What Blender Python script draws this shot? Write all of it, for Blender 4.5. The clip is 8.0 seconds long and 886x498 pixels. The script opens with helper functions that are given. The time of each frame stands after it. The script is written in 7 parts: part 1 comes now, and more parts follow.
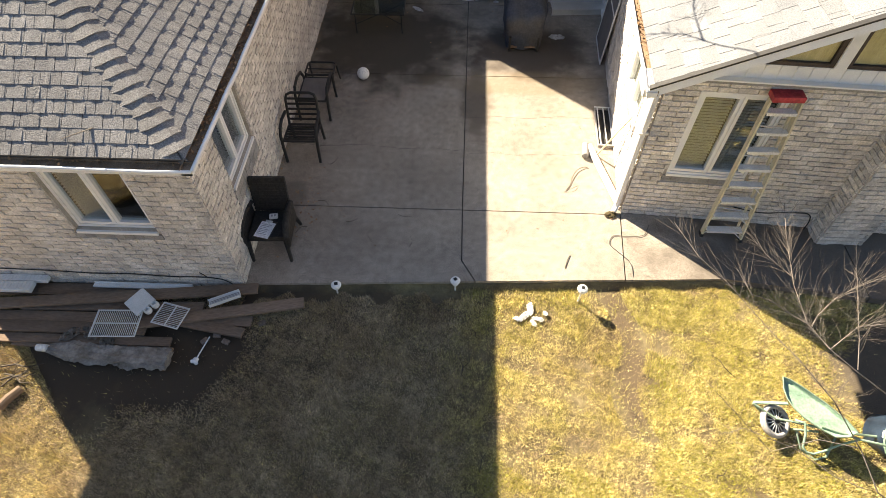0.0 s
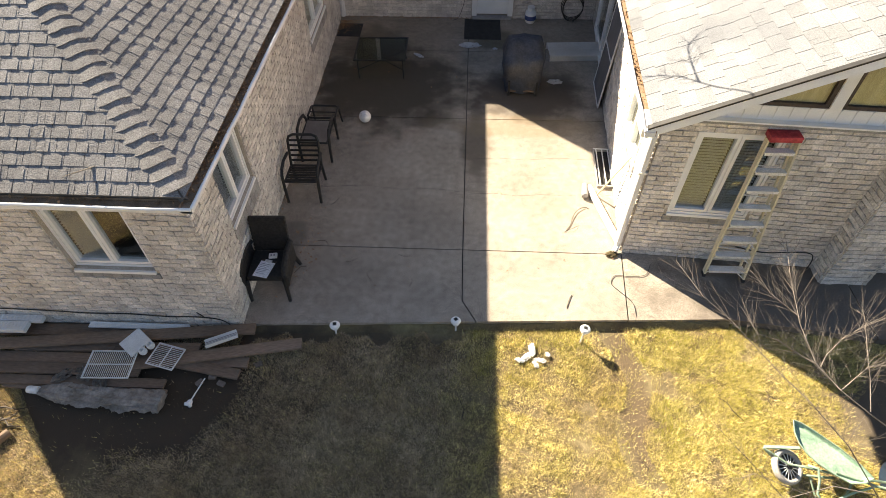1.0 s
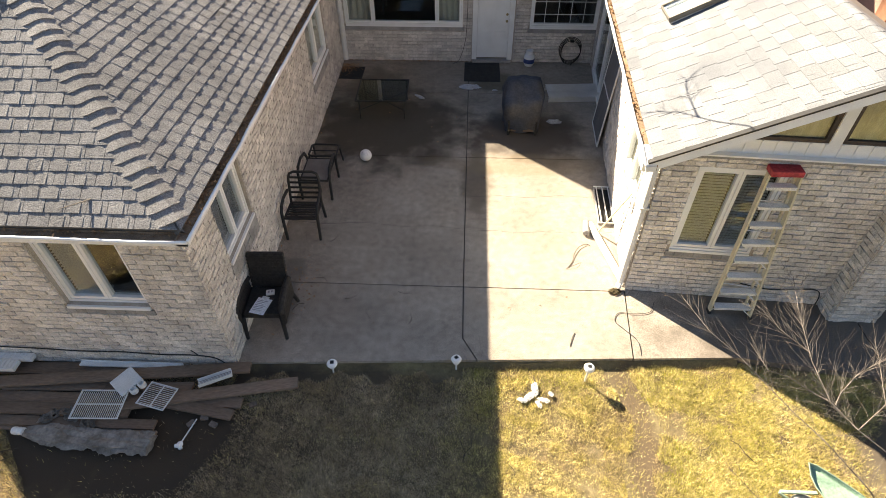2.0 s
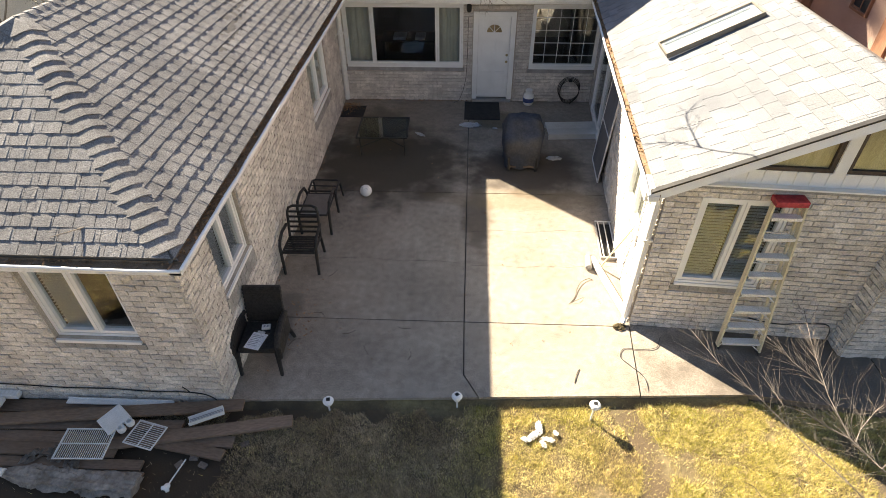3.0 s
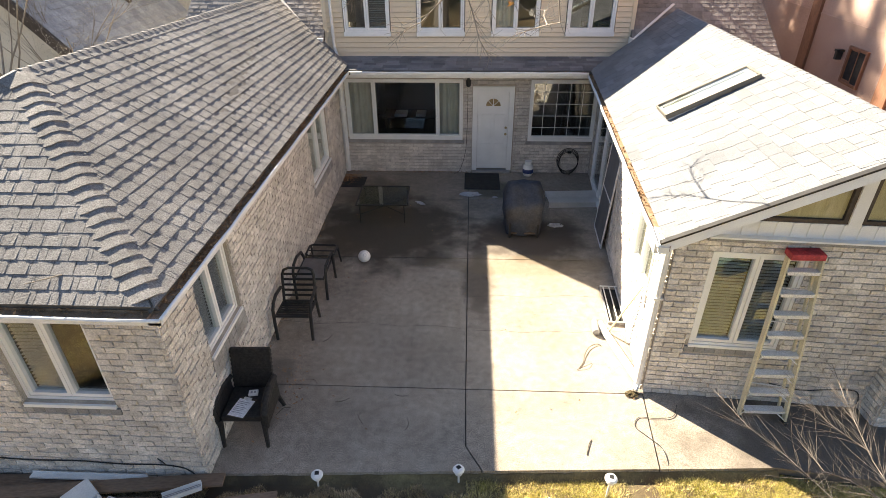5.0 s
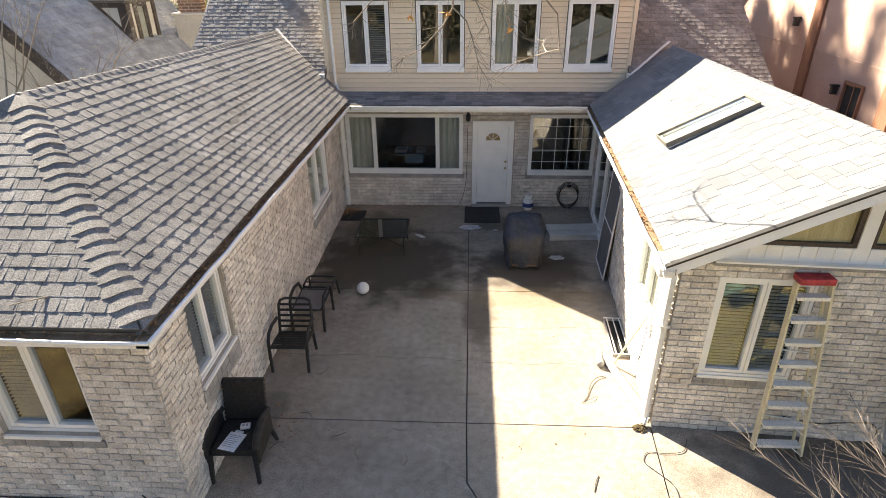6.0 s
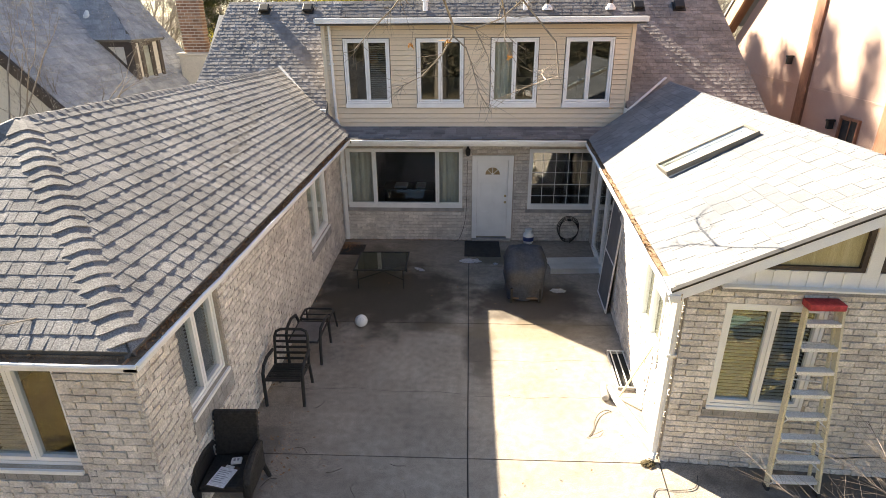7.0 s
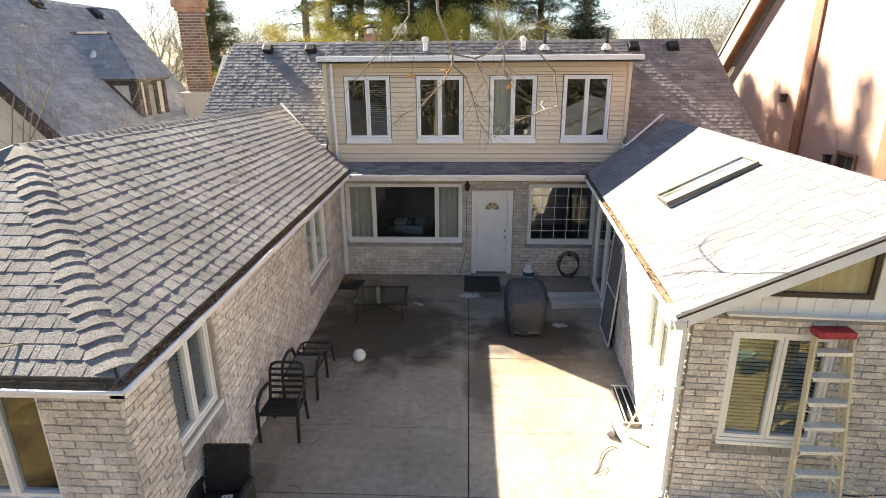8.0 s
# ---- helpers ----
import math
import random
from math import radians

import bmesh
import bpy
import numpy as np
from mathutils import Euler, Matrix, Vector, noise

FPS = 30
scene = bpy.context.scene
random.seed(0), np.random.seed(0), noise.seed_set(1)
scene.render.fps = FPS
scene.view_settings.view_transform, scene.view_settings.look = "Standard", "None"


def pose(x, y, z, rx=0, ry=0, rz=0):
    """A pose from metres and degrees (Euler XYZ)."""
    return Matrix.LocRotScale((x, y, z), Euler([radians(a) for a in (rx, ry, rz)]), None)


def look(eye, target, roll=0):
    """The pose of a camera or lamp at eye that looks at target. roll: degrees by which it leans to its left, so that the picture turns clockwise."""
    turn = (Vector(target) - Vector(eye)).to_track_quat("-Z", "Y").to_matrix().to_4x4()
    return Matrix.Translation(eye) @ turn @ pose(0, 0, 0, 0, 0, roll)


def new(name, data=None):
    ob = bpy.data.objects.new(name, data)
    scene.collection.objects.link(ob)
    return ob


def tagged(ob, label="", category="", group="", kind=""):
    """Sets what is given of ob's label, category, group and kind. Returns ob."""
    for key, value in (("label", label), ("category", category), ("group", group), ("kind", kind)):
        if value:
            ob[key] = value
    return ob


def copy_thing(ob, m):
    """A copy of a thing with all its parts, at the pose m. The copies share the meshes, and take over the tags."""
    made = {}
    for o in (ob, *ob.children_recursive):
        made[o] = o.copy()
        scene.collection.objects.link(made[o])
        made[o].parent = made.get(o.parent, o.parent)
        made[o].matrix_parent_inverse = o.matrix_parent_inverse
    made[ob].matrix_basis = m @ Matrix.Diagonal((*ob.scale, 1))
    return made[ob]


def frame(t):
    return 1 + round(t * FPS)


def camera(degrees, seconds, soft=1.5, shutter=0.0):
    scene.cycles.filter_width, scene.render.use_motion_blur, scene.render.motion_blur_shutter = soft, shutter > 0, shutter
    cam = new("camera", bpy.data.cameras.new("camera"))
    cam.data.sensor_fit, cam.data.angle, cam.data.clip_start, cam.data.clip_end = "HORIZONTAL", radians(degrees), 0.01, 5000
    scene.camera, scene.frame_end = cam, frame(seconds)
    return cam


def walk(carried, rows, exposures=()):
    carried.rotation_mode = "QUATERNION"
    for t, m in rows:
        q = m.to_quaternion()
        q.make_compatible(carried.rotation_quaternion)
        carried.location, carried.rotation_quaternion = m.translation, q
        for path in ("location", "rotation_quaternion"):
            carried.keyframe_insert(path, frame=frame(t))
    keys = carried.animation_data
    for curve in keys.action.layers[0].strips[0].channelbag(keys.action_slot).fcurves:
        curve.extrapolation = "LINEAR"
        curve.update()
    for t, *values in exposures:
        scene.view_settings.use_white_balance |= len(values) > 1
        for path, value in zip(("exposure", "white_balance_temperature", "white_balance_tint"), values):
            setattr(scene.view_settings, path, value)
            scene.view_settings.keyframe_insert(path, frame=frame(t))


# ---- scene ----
cam = camera(76.4, 8.0, soft=0.6)
PATH = [
    (0.0, 0.401, -0.058, 6.476, -52.84, -0.41, 2.79),
    (0.5, 0.405, -0.064, 6.448, -50.62, -0.44, 2.83),
    (1.0, 0.409, -0.066, 6.401, -48.42, -0.47, 2.87),
    (1.5, 0.413, -0.065, 6.339, -46.24, -0.49, 2.90),
    (2.0, 0.415, -0.061, 6.263, -44.06, -0.51, 2.92),
    (2.5, 0.417, -0.054, 6.176, -41.90, -0.53, 2.94),
    (3.0, 0.418, -0.045, 6.078, -39.75, -0.54, 2.95),
    (3.5, 0.419, -0.034, 5.972, -37.60, -0.55, 2.95),
    (4.0, 0.419, -0.022, 5.861, -35.47, -0.55, 2.94),
    (4.5, 0.418, -0.007, 5.746, -33.34, -0.55, 2.93),
    (5.0, 0.417, 0.008, 5.629, -31.22, -0.55, 2.91),
    (5.5, 0.415, 0.023, 5.513, -29.10, -0.54, 2.88),
    (6.0, 0.412, 0.040, 5.398, -26.99, -0.53, 2.85),
    (6.5, 0.408, 0.056, 5.288, -24.87, -0.51, 2.81),
    (7.0, 0.404, 0.072, 5.185, -22.76, -0.49, 2.76),
    (7.5, 0.399, 0.088, 5.089, -20.65, -0.47, 2.71),
    (8.0, 0.394, 0.102, 5.004, -18.53, -0.44, 2.64),
]
walk(cam, [(t, pose(x, y, z, 90 + pitch, 0, yaw) @ pose(0, 0, 0, 0, 0, roll)) for t, x, y, z, pitch, roll, yaw in PATH],
     [(0.0, 2.13, 7500, 11.0), (4.0, 2.27, 7380, 11.0), (8.0, 2.39, 7250, 11.0)])

# ---- light ----
SUN_EL, SUN_DIR = 33.7, (-0.742, 0.670)          # elevation; horizontal way towards the sun
world = bpy.data.worlds.new("sky")
scene.world = world
world.use_nodes = True
wn = world.node_tree
sky = wn.nodes.new("ShaderNodeTexSky")
sky.sky_type = "NISHITA"
sky.sun_disc = False
sky.sun_elevation = radians(SUN_EL)
sky.sun_rotation = math.atan2(SUN_DIR[0], SUN_DIR[1])
sky.air_density, sky.dust_density, sky.ozone_density = 0.8, 0.25, 1.7
wn.nodes["Background"].inputs["Strength"].default_value = 0.056
wn.links.new(sky.outputs["Color"], wn.nodes["Background"].inputs["Color"])
sun = new("sun", bpy.data.lights.new("sun", "SUN"))
sun.data.energy, sun.data.angle, sun.data.color = 5.0, radians(0.55), (1.0, 0.925, 0.79)
_h = math.cos(radians(SUN_EL))
sun.matrix_world = look((SUN_DIR[0] * _h * 60, SUN_DIR[1] * _h * 60, math.sin(radians(SUN_EL)) * 60), (0, 0, 0))


# ---- materials ----
def mat(name, c1, c2, scale=6.0, rough=0.8, bump=0.15, fine=60.0, metal=0.0, vary=0.0, island=0.0, stretch=(1, 1, 1), spots=None, local=False, spec=0.4, grit=0.21, mid=0.0):
    """A surface of two mixed colours in large patches and fine grain, with relief; vary: brightness from piece to piece."""
    m = bpy.data.materials.new(name)
    m.use_nodes = True
    nt = m.node_tree
    N, K = nt.nodes, nt.links
    b = N["Principled BSDF"]
    if local:
        pos = N.new("ShaderNodeTexCoord").outputs["Object"]
    else:
        pos = N.new("ShaderNodeNewGeometry").outputs["Position"]
    mp = N.new("ShaderNodeMapping")
    mp.inputs["Scale"].default_value = stretch
    K.new(pos, mp.inputs["Vector"])
    big = N.new("ShaderNodeTexNoise")
    big.inputs["Scale"].default_value, big.inputs["Detail"].default_value = scale, 5
    K.new(mp.outputs[0], big.inputs["Vector"])
    small = N.new("ShaderNodeTexNoise")
    small.inputs["Scale"].default_value, small.inputs["Detail"].default_value = fine, 4
    K.new(mp.outputs[0], small.inputs["Vector"])
    ramp = N.new("ShaderNodeMapRange")
    ramp.inputs["From Min"].default_value, ramp.inputs["From Max"].default_value = 0.34, 0.66
    K.new(big.outputs["Fac"], ramp.inputs["Value"])
    mix = N.new("ShaderNodeMix")
    mix.data_type = "RGBA"
    mix.inputs["A"].default_value, mix.inputs["B"].default_value = (*c1, 1), (*c2, 1)
    K.new(ramp.outputs["Result"], mix.inputs["Factor"])
    grain = N.new("ShaderNodeMapRange")
    grain.inputs["From Min"].default_value, grain.inputs["From Max"].default_value = 0.3, 0.7
    grain.inputs["To Min"].default_value, grain.inputs["To Max"].default_value = 1 - grit, 1 + grit
    K.new(small.outputs["Fac"], grain.inputs["Value"])
    value = grain.outputs["Result"]
    if mid:
        blot = N.new("ShaderNodeTexNoise")
        blot.inputs["Scale"].default_value, blot.inputs["Detail"].default_value, blot.inputs["Roughness"].default_value = 9.0, 8, 0.7
        K.new(mp.outputs[0], blot.inputs["Vector"])
        br = N.new("ShaderNodeMapRange")
        br.inputs["From Min"].default_value, br.inputs["From Max"].default_value = 0.32, 0.68
        br.inputs["To Min"].default_value, br.inputs["To Max"].default_value = 1 - mid, 1 + mid
        K.new(blot.outputs["Fac"], br.inputs["Value"])
        bmul = N.new("ShaderNodeMath")
        bmul.operation = "MULTIPLY"
        K.new(value, bmul.inputs[0])
        K.new(br.outputs["Result"], bmul.inputs[1])
        value = bmul.outputs[0]
    for amount, source in ((vary, "object"), (island, "island")):
        if amount:
            if source == "object":
                r = N.new("ShaderNodeObjectInfo").outputs["Random"]
            else:
                r = N.new("ShaderNodeNewGeometry").outputs["Random Per Island"]
            mr = N.new("ShaderNodeMapRange")
            mr.inputs["To Min"].default_value, mr.inputs["To Max"].default_value = 1 - amount, 1 + amount
            K.new(r, mr.inputs["Value"])
            mul = N.new("ShaderNodeMath")
            mul.operation = "MULTIPLY"
            K.new(value, mul.inputs[0])
            K.new(mr.outputs["Result"], mul.inputs[1])
            value = mul.outputs[0]
    hsv = N.new("ShaderNodeHueSaturation")
    K.new(mix.outputs["Result"], hsv.inputs["Color"])
    K.new(value, hsv.inputs["Value"])
    colour = hsv.outputs["Color"]
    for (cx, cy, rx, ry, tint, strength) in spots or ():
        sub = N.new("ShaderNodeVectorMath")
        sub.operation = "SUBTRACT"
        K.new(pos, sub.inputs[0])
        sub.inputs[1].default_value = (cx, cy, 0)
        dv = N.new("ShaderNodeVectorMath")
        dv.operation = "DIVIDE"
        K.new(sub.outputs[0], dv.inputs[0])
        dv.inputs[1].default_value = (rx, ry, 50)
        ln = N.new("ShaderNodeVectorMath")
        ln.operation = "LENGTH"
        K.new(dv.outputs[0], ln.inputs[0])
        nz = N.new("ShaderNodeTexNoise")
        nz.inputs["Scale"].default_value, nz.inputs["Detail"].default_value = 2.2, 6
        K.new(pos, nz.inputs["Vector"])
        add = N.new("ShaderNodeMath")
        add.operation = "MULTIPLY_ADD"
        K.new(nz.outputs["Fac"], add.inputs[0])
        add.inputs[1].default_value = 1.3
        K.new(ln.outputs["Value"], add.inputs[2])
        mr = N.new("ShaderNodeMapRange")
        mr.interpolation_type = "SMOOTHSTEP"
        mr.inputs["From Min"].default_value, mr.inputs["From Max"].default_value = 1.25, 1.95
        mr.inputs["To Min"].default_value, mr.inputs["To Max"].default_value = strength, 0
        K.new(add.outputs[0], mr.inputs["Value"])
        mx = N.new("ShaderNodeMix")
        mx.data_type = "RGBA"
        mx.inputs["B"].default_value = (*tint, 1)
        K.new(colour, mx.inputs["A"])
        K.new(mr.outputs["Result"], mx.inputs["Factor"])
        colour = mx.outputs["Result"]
    K.new(colour, b.inputs["Base Color"])
    b.inputs["Roughness"].default_value, b.inputs["Metallic"].default_value = rough, metal
    b.inputs["Specular IOR Level"].default_value = spec
    if bump:
        bp = N.new("ShaderNodeBump")
        bp.inputs["Strength"].default_value, bp.inputs["Distance"].default_value = bump, 0.01
        K.new(small.outputs["Fac"], bp.inputs["Height"])
        K.new(bp.outputs[0], b.inputs["Normal"])
    return m


def glass(name, tint=(1, 1, 1), gloss=1.0):
    m = bpy.data.materials.new(name)
    m.use_nodes = True
    nt = m.node_tree
    nt.nodes.remove(nt.nodes["Principled BSDF"])
    lw, pw, ma, tr, gl, mx = (nt.nodes.new(k) for k in ("ShaderNodeLayerWeight", "ShaderNodeMath", "ShaderNodeMath", "ShaderNodeBsdfTransparent", "ShaderNodeBsdfGlossy", "ShaderNodeMixShader"))
    lw.inputs["Blend"].default_value = 0.5
    pw.operation, ma.operation = "POWER", "MULTIPLY_ADD"
    pw.inputs[1].default_value = 4.0
    ma.inputs[1].default_value, ma.inputs[2].default_value = 0.85, 0.055
    nt.links.new(lw.outputs["Facing"], pw.inputs[0])
    nt.links.new(pw.outputs[0], ma.inputs[0])
    tr.inputs["Color"].default_value = (*tint, 1)
    gl.inputs["Roughness"].default_value = 0.0
    gl.inputs["Color"].default_value = (gloss, gloss, gloss, 1)
    nt.links.new(ma.outputs[0], mx.inputs[0])
    nt.links.new(tr.outputs[0], mx.inputs[1])
    nt.links.new(gl.outputs[0], mx.inputs[2])
    nt.links.new(mx.outputs[0], nt.nodes["Material Output"].inputs["Surface"])
    return m


M = dict(
    brick=mat("painted_brick", (0.535, 0.49, 0.44), (0.70, 0.65, 0.59), 3.0, 0.9, 1.0, 45, vary=0.13, island=0.13, mid=0.18),
    mortar=mat("mortar", (0.36, 0.32, 0.27), (0.48, 0.43, 0.37), 5, 0.95, 0.5, 70),
    shingle=mat("weathered_shingle", (0.168, 0.164, 0.162), (0.236, 0.230, 0.227), 1.6, 0.95, 0.85, 75, vary=0.07, island=0.08, mid=0.14, grit=0.42),
    shingle_pale=mat("pale_shingle", (0.145, 0.153, 0.167), (0.20, 0.205, 0.212), 1.2, 0.9, 0.5, 90, vary=0.12, island=0.13, grit=0.35),
    shingle_blue=mat("blue_grey_shingle", (0.15, 0.155, 0.17), (0.24, 0.235, 0.24), 1.5, 0.95, 0.5, 120, vary=0.25, island=0.28),
    shingle_main=mat("grey_brown_shingle", (0.15, 0.145, 0.148), (0.225, 0.215, 0.215), 2.5, 0.95, 0.8, 110, vary=0.2, island=0.2, grit=0.28, mid=0.14),
    shingle_next=mat("pale_blue_grey_shingle", (0.26, 0.268, 0.29), (0.36, 0.365, 0.38), 3, 0.95, 0.6, 60, vary=0.14, island=0.14, grit=0.35, mid=0.15),
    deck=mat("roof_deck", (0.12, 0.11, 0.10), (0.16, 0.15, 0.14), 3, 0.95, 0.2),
    white=mat("white_paint", (0.76, 0.76, 0.75), (0.83, 0.83, 0.82), 3, 0.45, 0.03, 80, grit=0.04),
    white_metal=mat("white_coated_metal", (0.70, 0.69, 0.66), (0.80, 0.79, 0.77), 2.5, 0.4, 0.05, 60, grit=0.07, mid=0.05),
    gutter_in=mat("gutter_dirt", (0.20, 0.13, 0.08), (0.34, 0.23, 0.15), 6, 0.95, 0.6, 80),
    litter=mat("dead_leaves", (0.24, 0.13, 0.065), (0.38, 0.23, 0.12), 12, 0.9, 0.3, 60, island=0.35),
    siding=mat("beige_vinyl", (0.68, 0.56, 0.41), (0.72, 0.61, 0.46), 1.5, 0.55, 0.03, 50, vary=0.03, stretch=(0.3, 1, 1), grit=0.03),
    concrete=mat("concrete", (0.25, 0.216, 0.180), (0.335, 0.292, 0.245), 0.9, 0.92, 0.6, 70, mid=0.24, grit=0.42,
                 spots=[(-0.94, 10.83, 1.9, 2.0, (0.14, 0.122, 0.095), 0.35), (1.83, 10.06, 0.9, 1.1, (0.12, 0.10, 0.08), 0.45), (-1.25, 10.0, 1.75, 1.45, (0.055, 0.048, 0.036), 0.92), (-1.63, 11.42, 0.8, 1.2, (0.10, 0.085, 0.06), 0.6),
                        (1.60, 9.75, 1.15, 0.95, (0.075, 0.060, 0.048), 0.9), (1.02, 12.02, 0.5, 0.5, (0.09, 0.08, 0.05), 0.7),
                        # Last spot: brown ground tone that also paints in the gable's shade.
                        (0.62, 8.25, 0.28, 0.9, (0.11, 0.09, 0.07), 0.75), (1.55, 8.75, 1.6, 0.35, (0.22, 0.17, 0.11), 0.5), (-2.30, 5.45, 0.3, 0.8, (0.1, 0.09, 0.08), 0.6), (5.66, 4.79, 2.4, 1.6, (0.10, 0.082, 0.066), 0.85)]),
    joint=mat("joint_dirt", (0.05, 0.045, 0.04), (0.09, 0.08, 0.07), 8, 0.95, 0.3),
    soil=mat("lawn_soil", (0.105, 0.080, 0.045), (0.19, 0.152, 0.078), 1.6, 0.95, 0.7, 60, mid=0.3,
             spots=[(-3.7, 3.15, 2.5, 1.2, (0.05, 0.035, 0.022), 0.97), (-1.54, 3.88, 2.4, 0.3, (0.06, 0.044, 0.03), 0.8), (2.60, 3.34, 0.22, 1.2, (0.10, 0.07, 0.042), 0.85), (6.36, 3.07, 1.6, 1.0, (0.07, 0.055, 0.045), 0.8)]),
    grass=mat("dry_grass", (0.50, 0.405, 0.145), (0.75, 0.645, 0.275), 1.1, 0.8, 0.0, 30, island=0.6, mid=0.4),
    moss=mat("green_moss", (0.30, 0.285, 0.03), (0.43, 0.395, 0.06), 1.5, 0.9, 0.0, 30, island=0.3),
    plaster=mat("room_plaster", (0.30, 0.28, 0.25), (0.36, 0.33, 0.3), 2, 0.9, 0.05),
    room_floor=mat("room_floor", (0.10, 0.07, 0.05), (0.14, 0.10, 0.07), 3, 0.7, 0.05),
    sill=mat("grey_stone_sill", (0.26, 0.25, 0.24), (0.36, 0.345, 0.33), 4, 0.9, 0.5, vary=0.12),
    stucco=mat("pink_stucco", (0.44, 0.30, 0.24), (0.51, 0.355, 0.29), 1.2, 0.95, 0.4, 60),
    cream=mat("cream_stucco", (0.62, 0.57, 0.48), (0.70, 0.64, 0.55), 1.5, 0.95, 0.3, 60),
    timber_brown=mat("brown_timber", (0.22, 0.10, 0.06), (0.30, 0.15, 0.09), 2, 0.7, 0.2, 40, stretch=(1, 1, 0.2)),
    timber_dark=mat("dark_timber", (0.06, 0.046, 0.038), (0.10, 0.078, 0.062), 2, 0.8, 0.2, 40),
    red_brick=mat("red_brick", (0.33, 0.175, 0.11), (0.46, 0.28, 0.18), 4, 0.9, 0.3, 60, island=0.3, vary=0.3),
    red_mortar=mat("chimney_mortar", (0.58, 0.52, 0.45), (0.66, 0.60, 0.53), 5, 0.95, 0.3),
    black_metal=mat("black_metal", (0.018, 0.017, 0.016), (0.03, 0.028, 0.026), 8, 0.5, 0.1, 60),
    wicker=mat("black_wicker", (0.012, 0.011, 0.011), (0.03, 0.028, 0.026), 30, 0.6, 0.8, 120),
    fabric=mat("grey_sling_fabric", (0.28, 0.26, 0.25), (0.36, 0.34, 0.33), 4, 0.9, 0.2, 200),
    alu=mat("aluminium", (0.68, 0.68, 0.68), (0.80, 0.80, 0.80), 6, 0.42, 0.1, 80, metal=0.25),
    fibreglass=mat("yellowed_fibreglass", (0.60, 0.53, 0.36), (0.68, 0.61, 0.44), 4, 0.5, 0.1, 80),
    red=mat("red_plastic", (0.32, 0.025, 0.035), (0.48, 0.06, 0.07), 14, 0.5, 0.2, 40, mid=0.3),
    wood_grey=mat("weathered_wood", (0.13, 0.088, 0.06), (0.22, 0.155, 0.11), 3, 0.9, 0.5, 50, vary=0.2, stretch=(0.25, 1, 1), local=True),
    bark=mat("grey_bark", (0.20, 0.165, 0.13), (0.31, 0.27, 0.22), 8, 0.9, 0.4, 60),
    vine=mat("dark_vine", (0.05, 0.04, 0.03), (0.09, 0.07, 0.055), 8, 0.9, 0.3, 60),
    blind=mat("blind_slat", (0.62, 0.60, 0.56), (0.68, 0.66, 0.62), 3, 0.6, 0.0),
    curtain=mat("curtain", (0.50, 0.48, 0.40), (0.58, 0.55, 0.47), 3, 0.9, 0.1, 90),
    pane=glass("window_glass", (0.85, 0.88, 0.88)),
    black=mat("black_rubber", (0.02, 0.02, 0.02), (0.035, 0.034, 0.033), 9, 0.8, 0.3, 90),
    cover=mat("dark_grill_cover", (0.028, 0.038, 0.060), (0.062, 0.058, 0.056), 2.2, 0.6, 0.5, 30, mid=0.3),
)


# ---- builders ----
def obj(name, bm, material, parent=None, matrix=None, smooth=False):
    me = bpy.data.meshes.new(name)
    bmesh.ops.recalc_face_normals(bm, faces=bm.faces)
    bm.to_mesh(me)
    bm.free()
    me.materials.append(M[material] if isinstance(material, str) else material)
    if smooth:
        me.shade_smooth()
    ob = new(name, me)
    if parent:
        ob.parent = parent
    if matrix is not None:
        ob.matrix_basis = matrix
    return ob


def part(name, bm, material, parent, label="", smooth=False, matrix=None):
    ob = obj(name, bm, material, parent, matrix, smooth)
    return tagged(ob, label) if label else ob


def raw(name, verts, faces, material, parent=None, matrix=None):
    me = bpy.data.meshes.new(name)
    me.from_pydata(verts, [], faces)
    me.materials.append(M[material])
    ob = new(name, me)
    if parent:
        ob.parent = parent
    if matrix is not None:
        ob.matrix_basis = matrix
    return ob


def thing(name, matrix, label, category, group="", kind=""):
    ob = new(name)
    ob.empty_display_size = 0.1
    ob.matrix_basis = matrix
    return tagged(ob, label, category, group, kind)


def box(bm, x0, x1, y0, y1, z0, z1, m=None, bevel=0.0):
    vs = [bm.verts.new(Vector((x, y, z)) if m is None else m @ Vector((x, y, z))) for x in (x0, x1) for y in (y0, y1) for z in (z0, z1)]
    fs = [bm.faces.new([vs[i] for i in f]) for f in ((0, 1, 3, 2), (4, 6, 7, 5), (0, 4, 5, 1), (2, 3, 7, 6), (0, 2, 6, 4), (1, 5, 7, 3))]
    if bevel:
        es = list({e for f in fs for e in f.edges})
        bmesh.ops.bevel(bm, geom=es, offset=bevel, segments=2, affect="EDGES", profile=0.6)
    return bm


def boxes(*rows, bevel=0.0):
    bm = bmesh.new()
    for r in rows:
        box(bm, *r, bevel=bevel)
    return bm


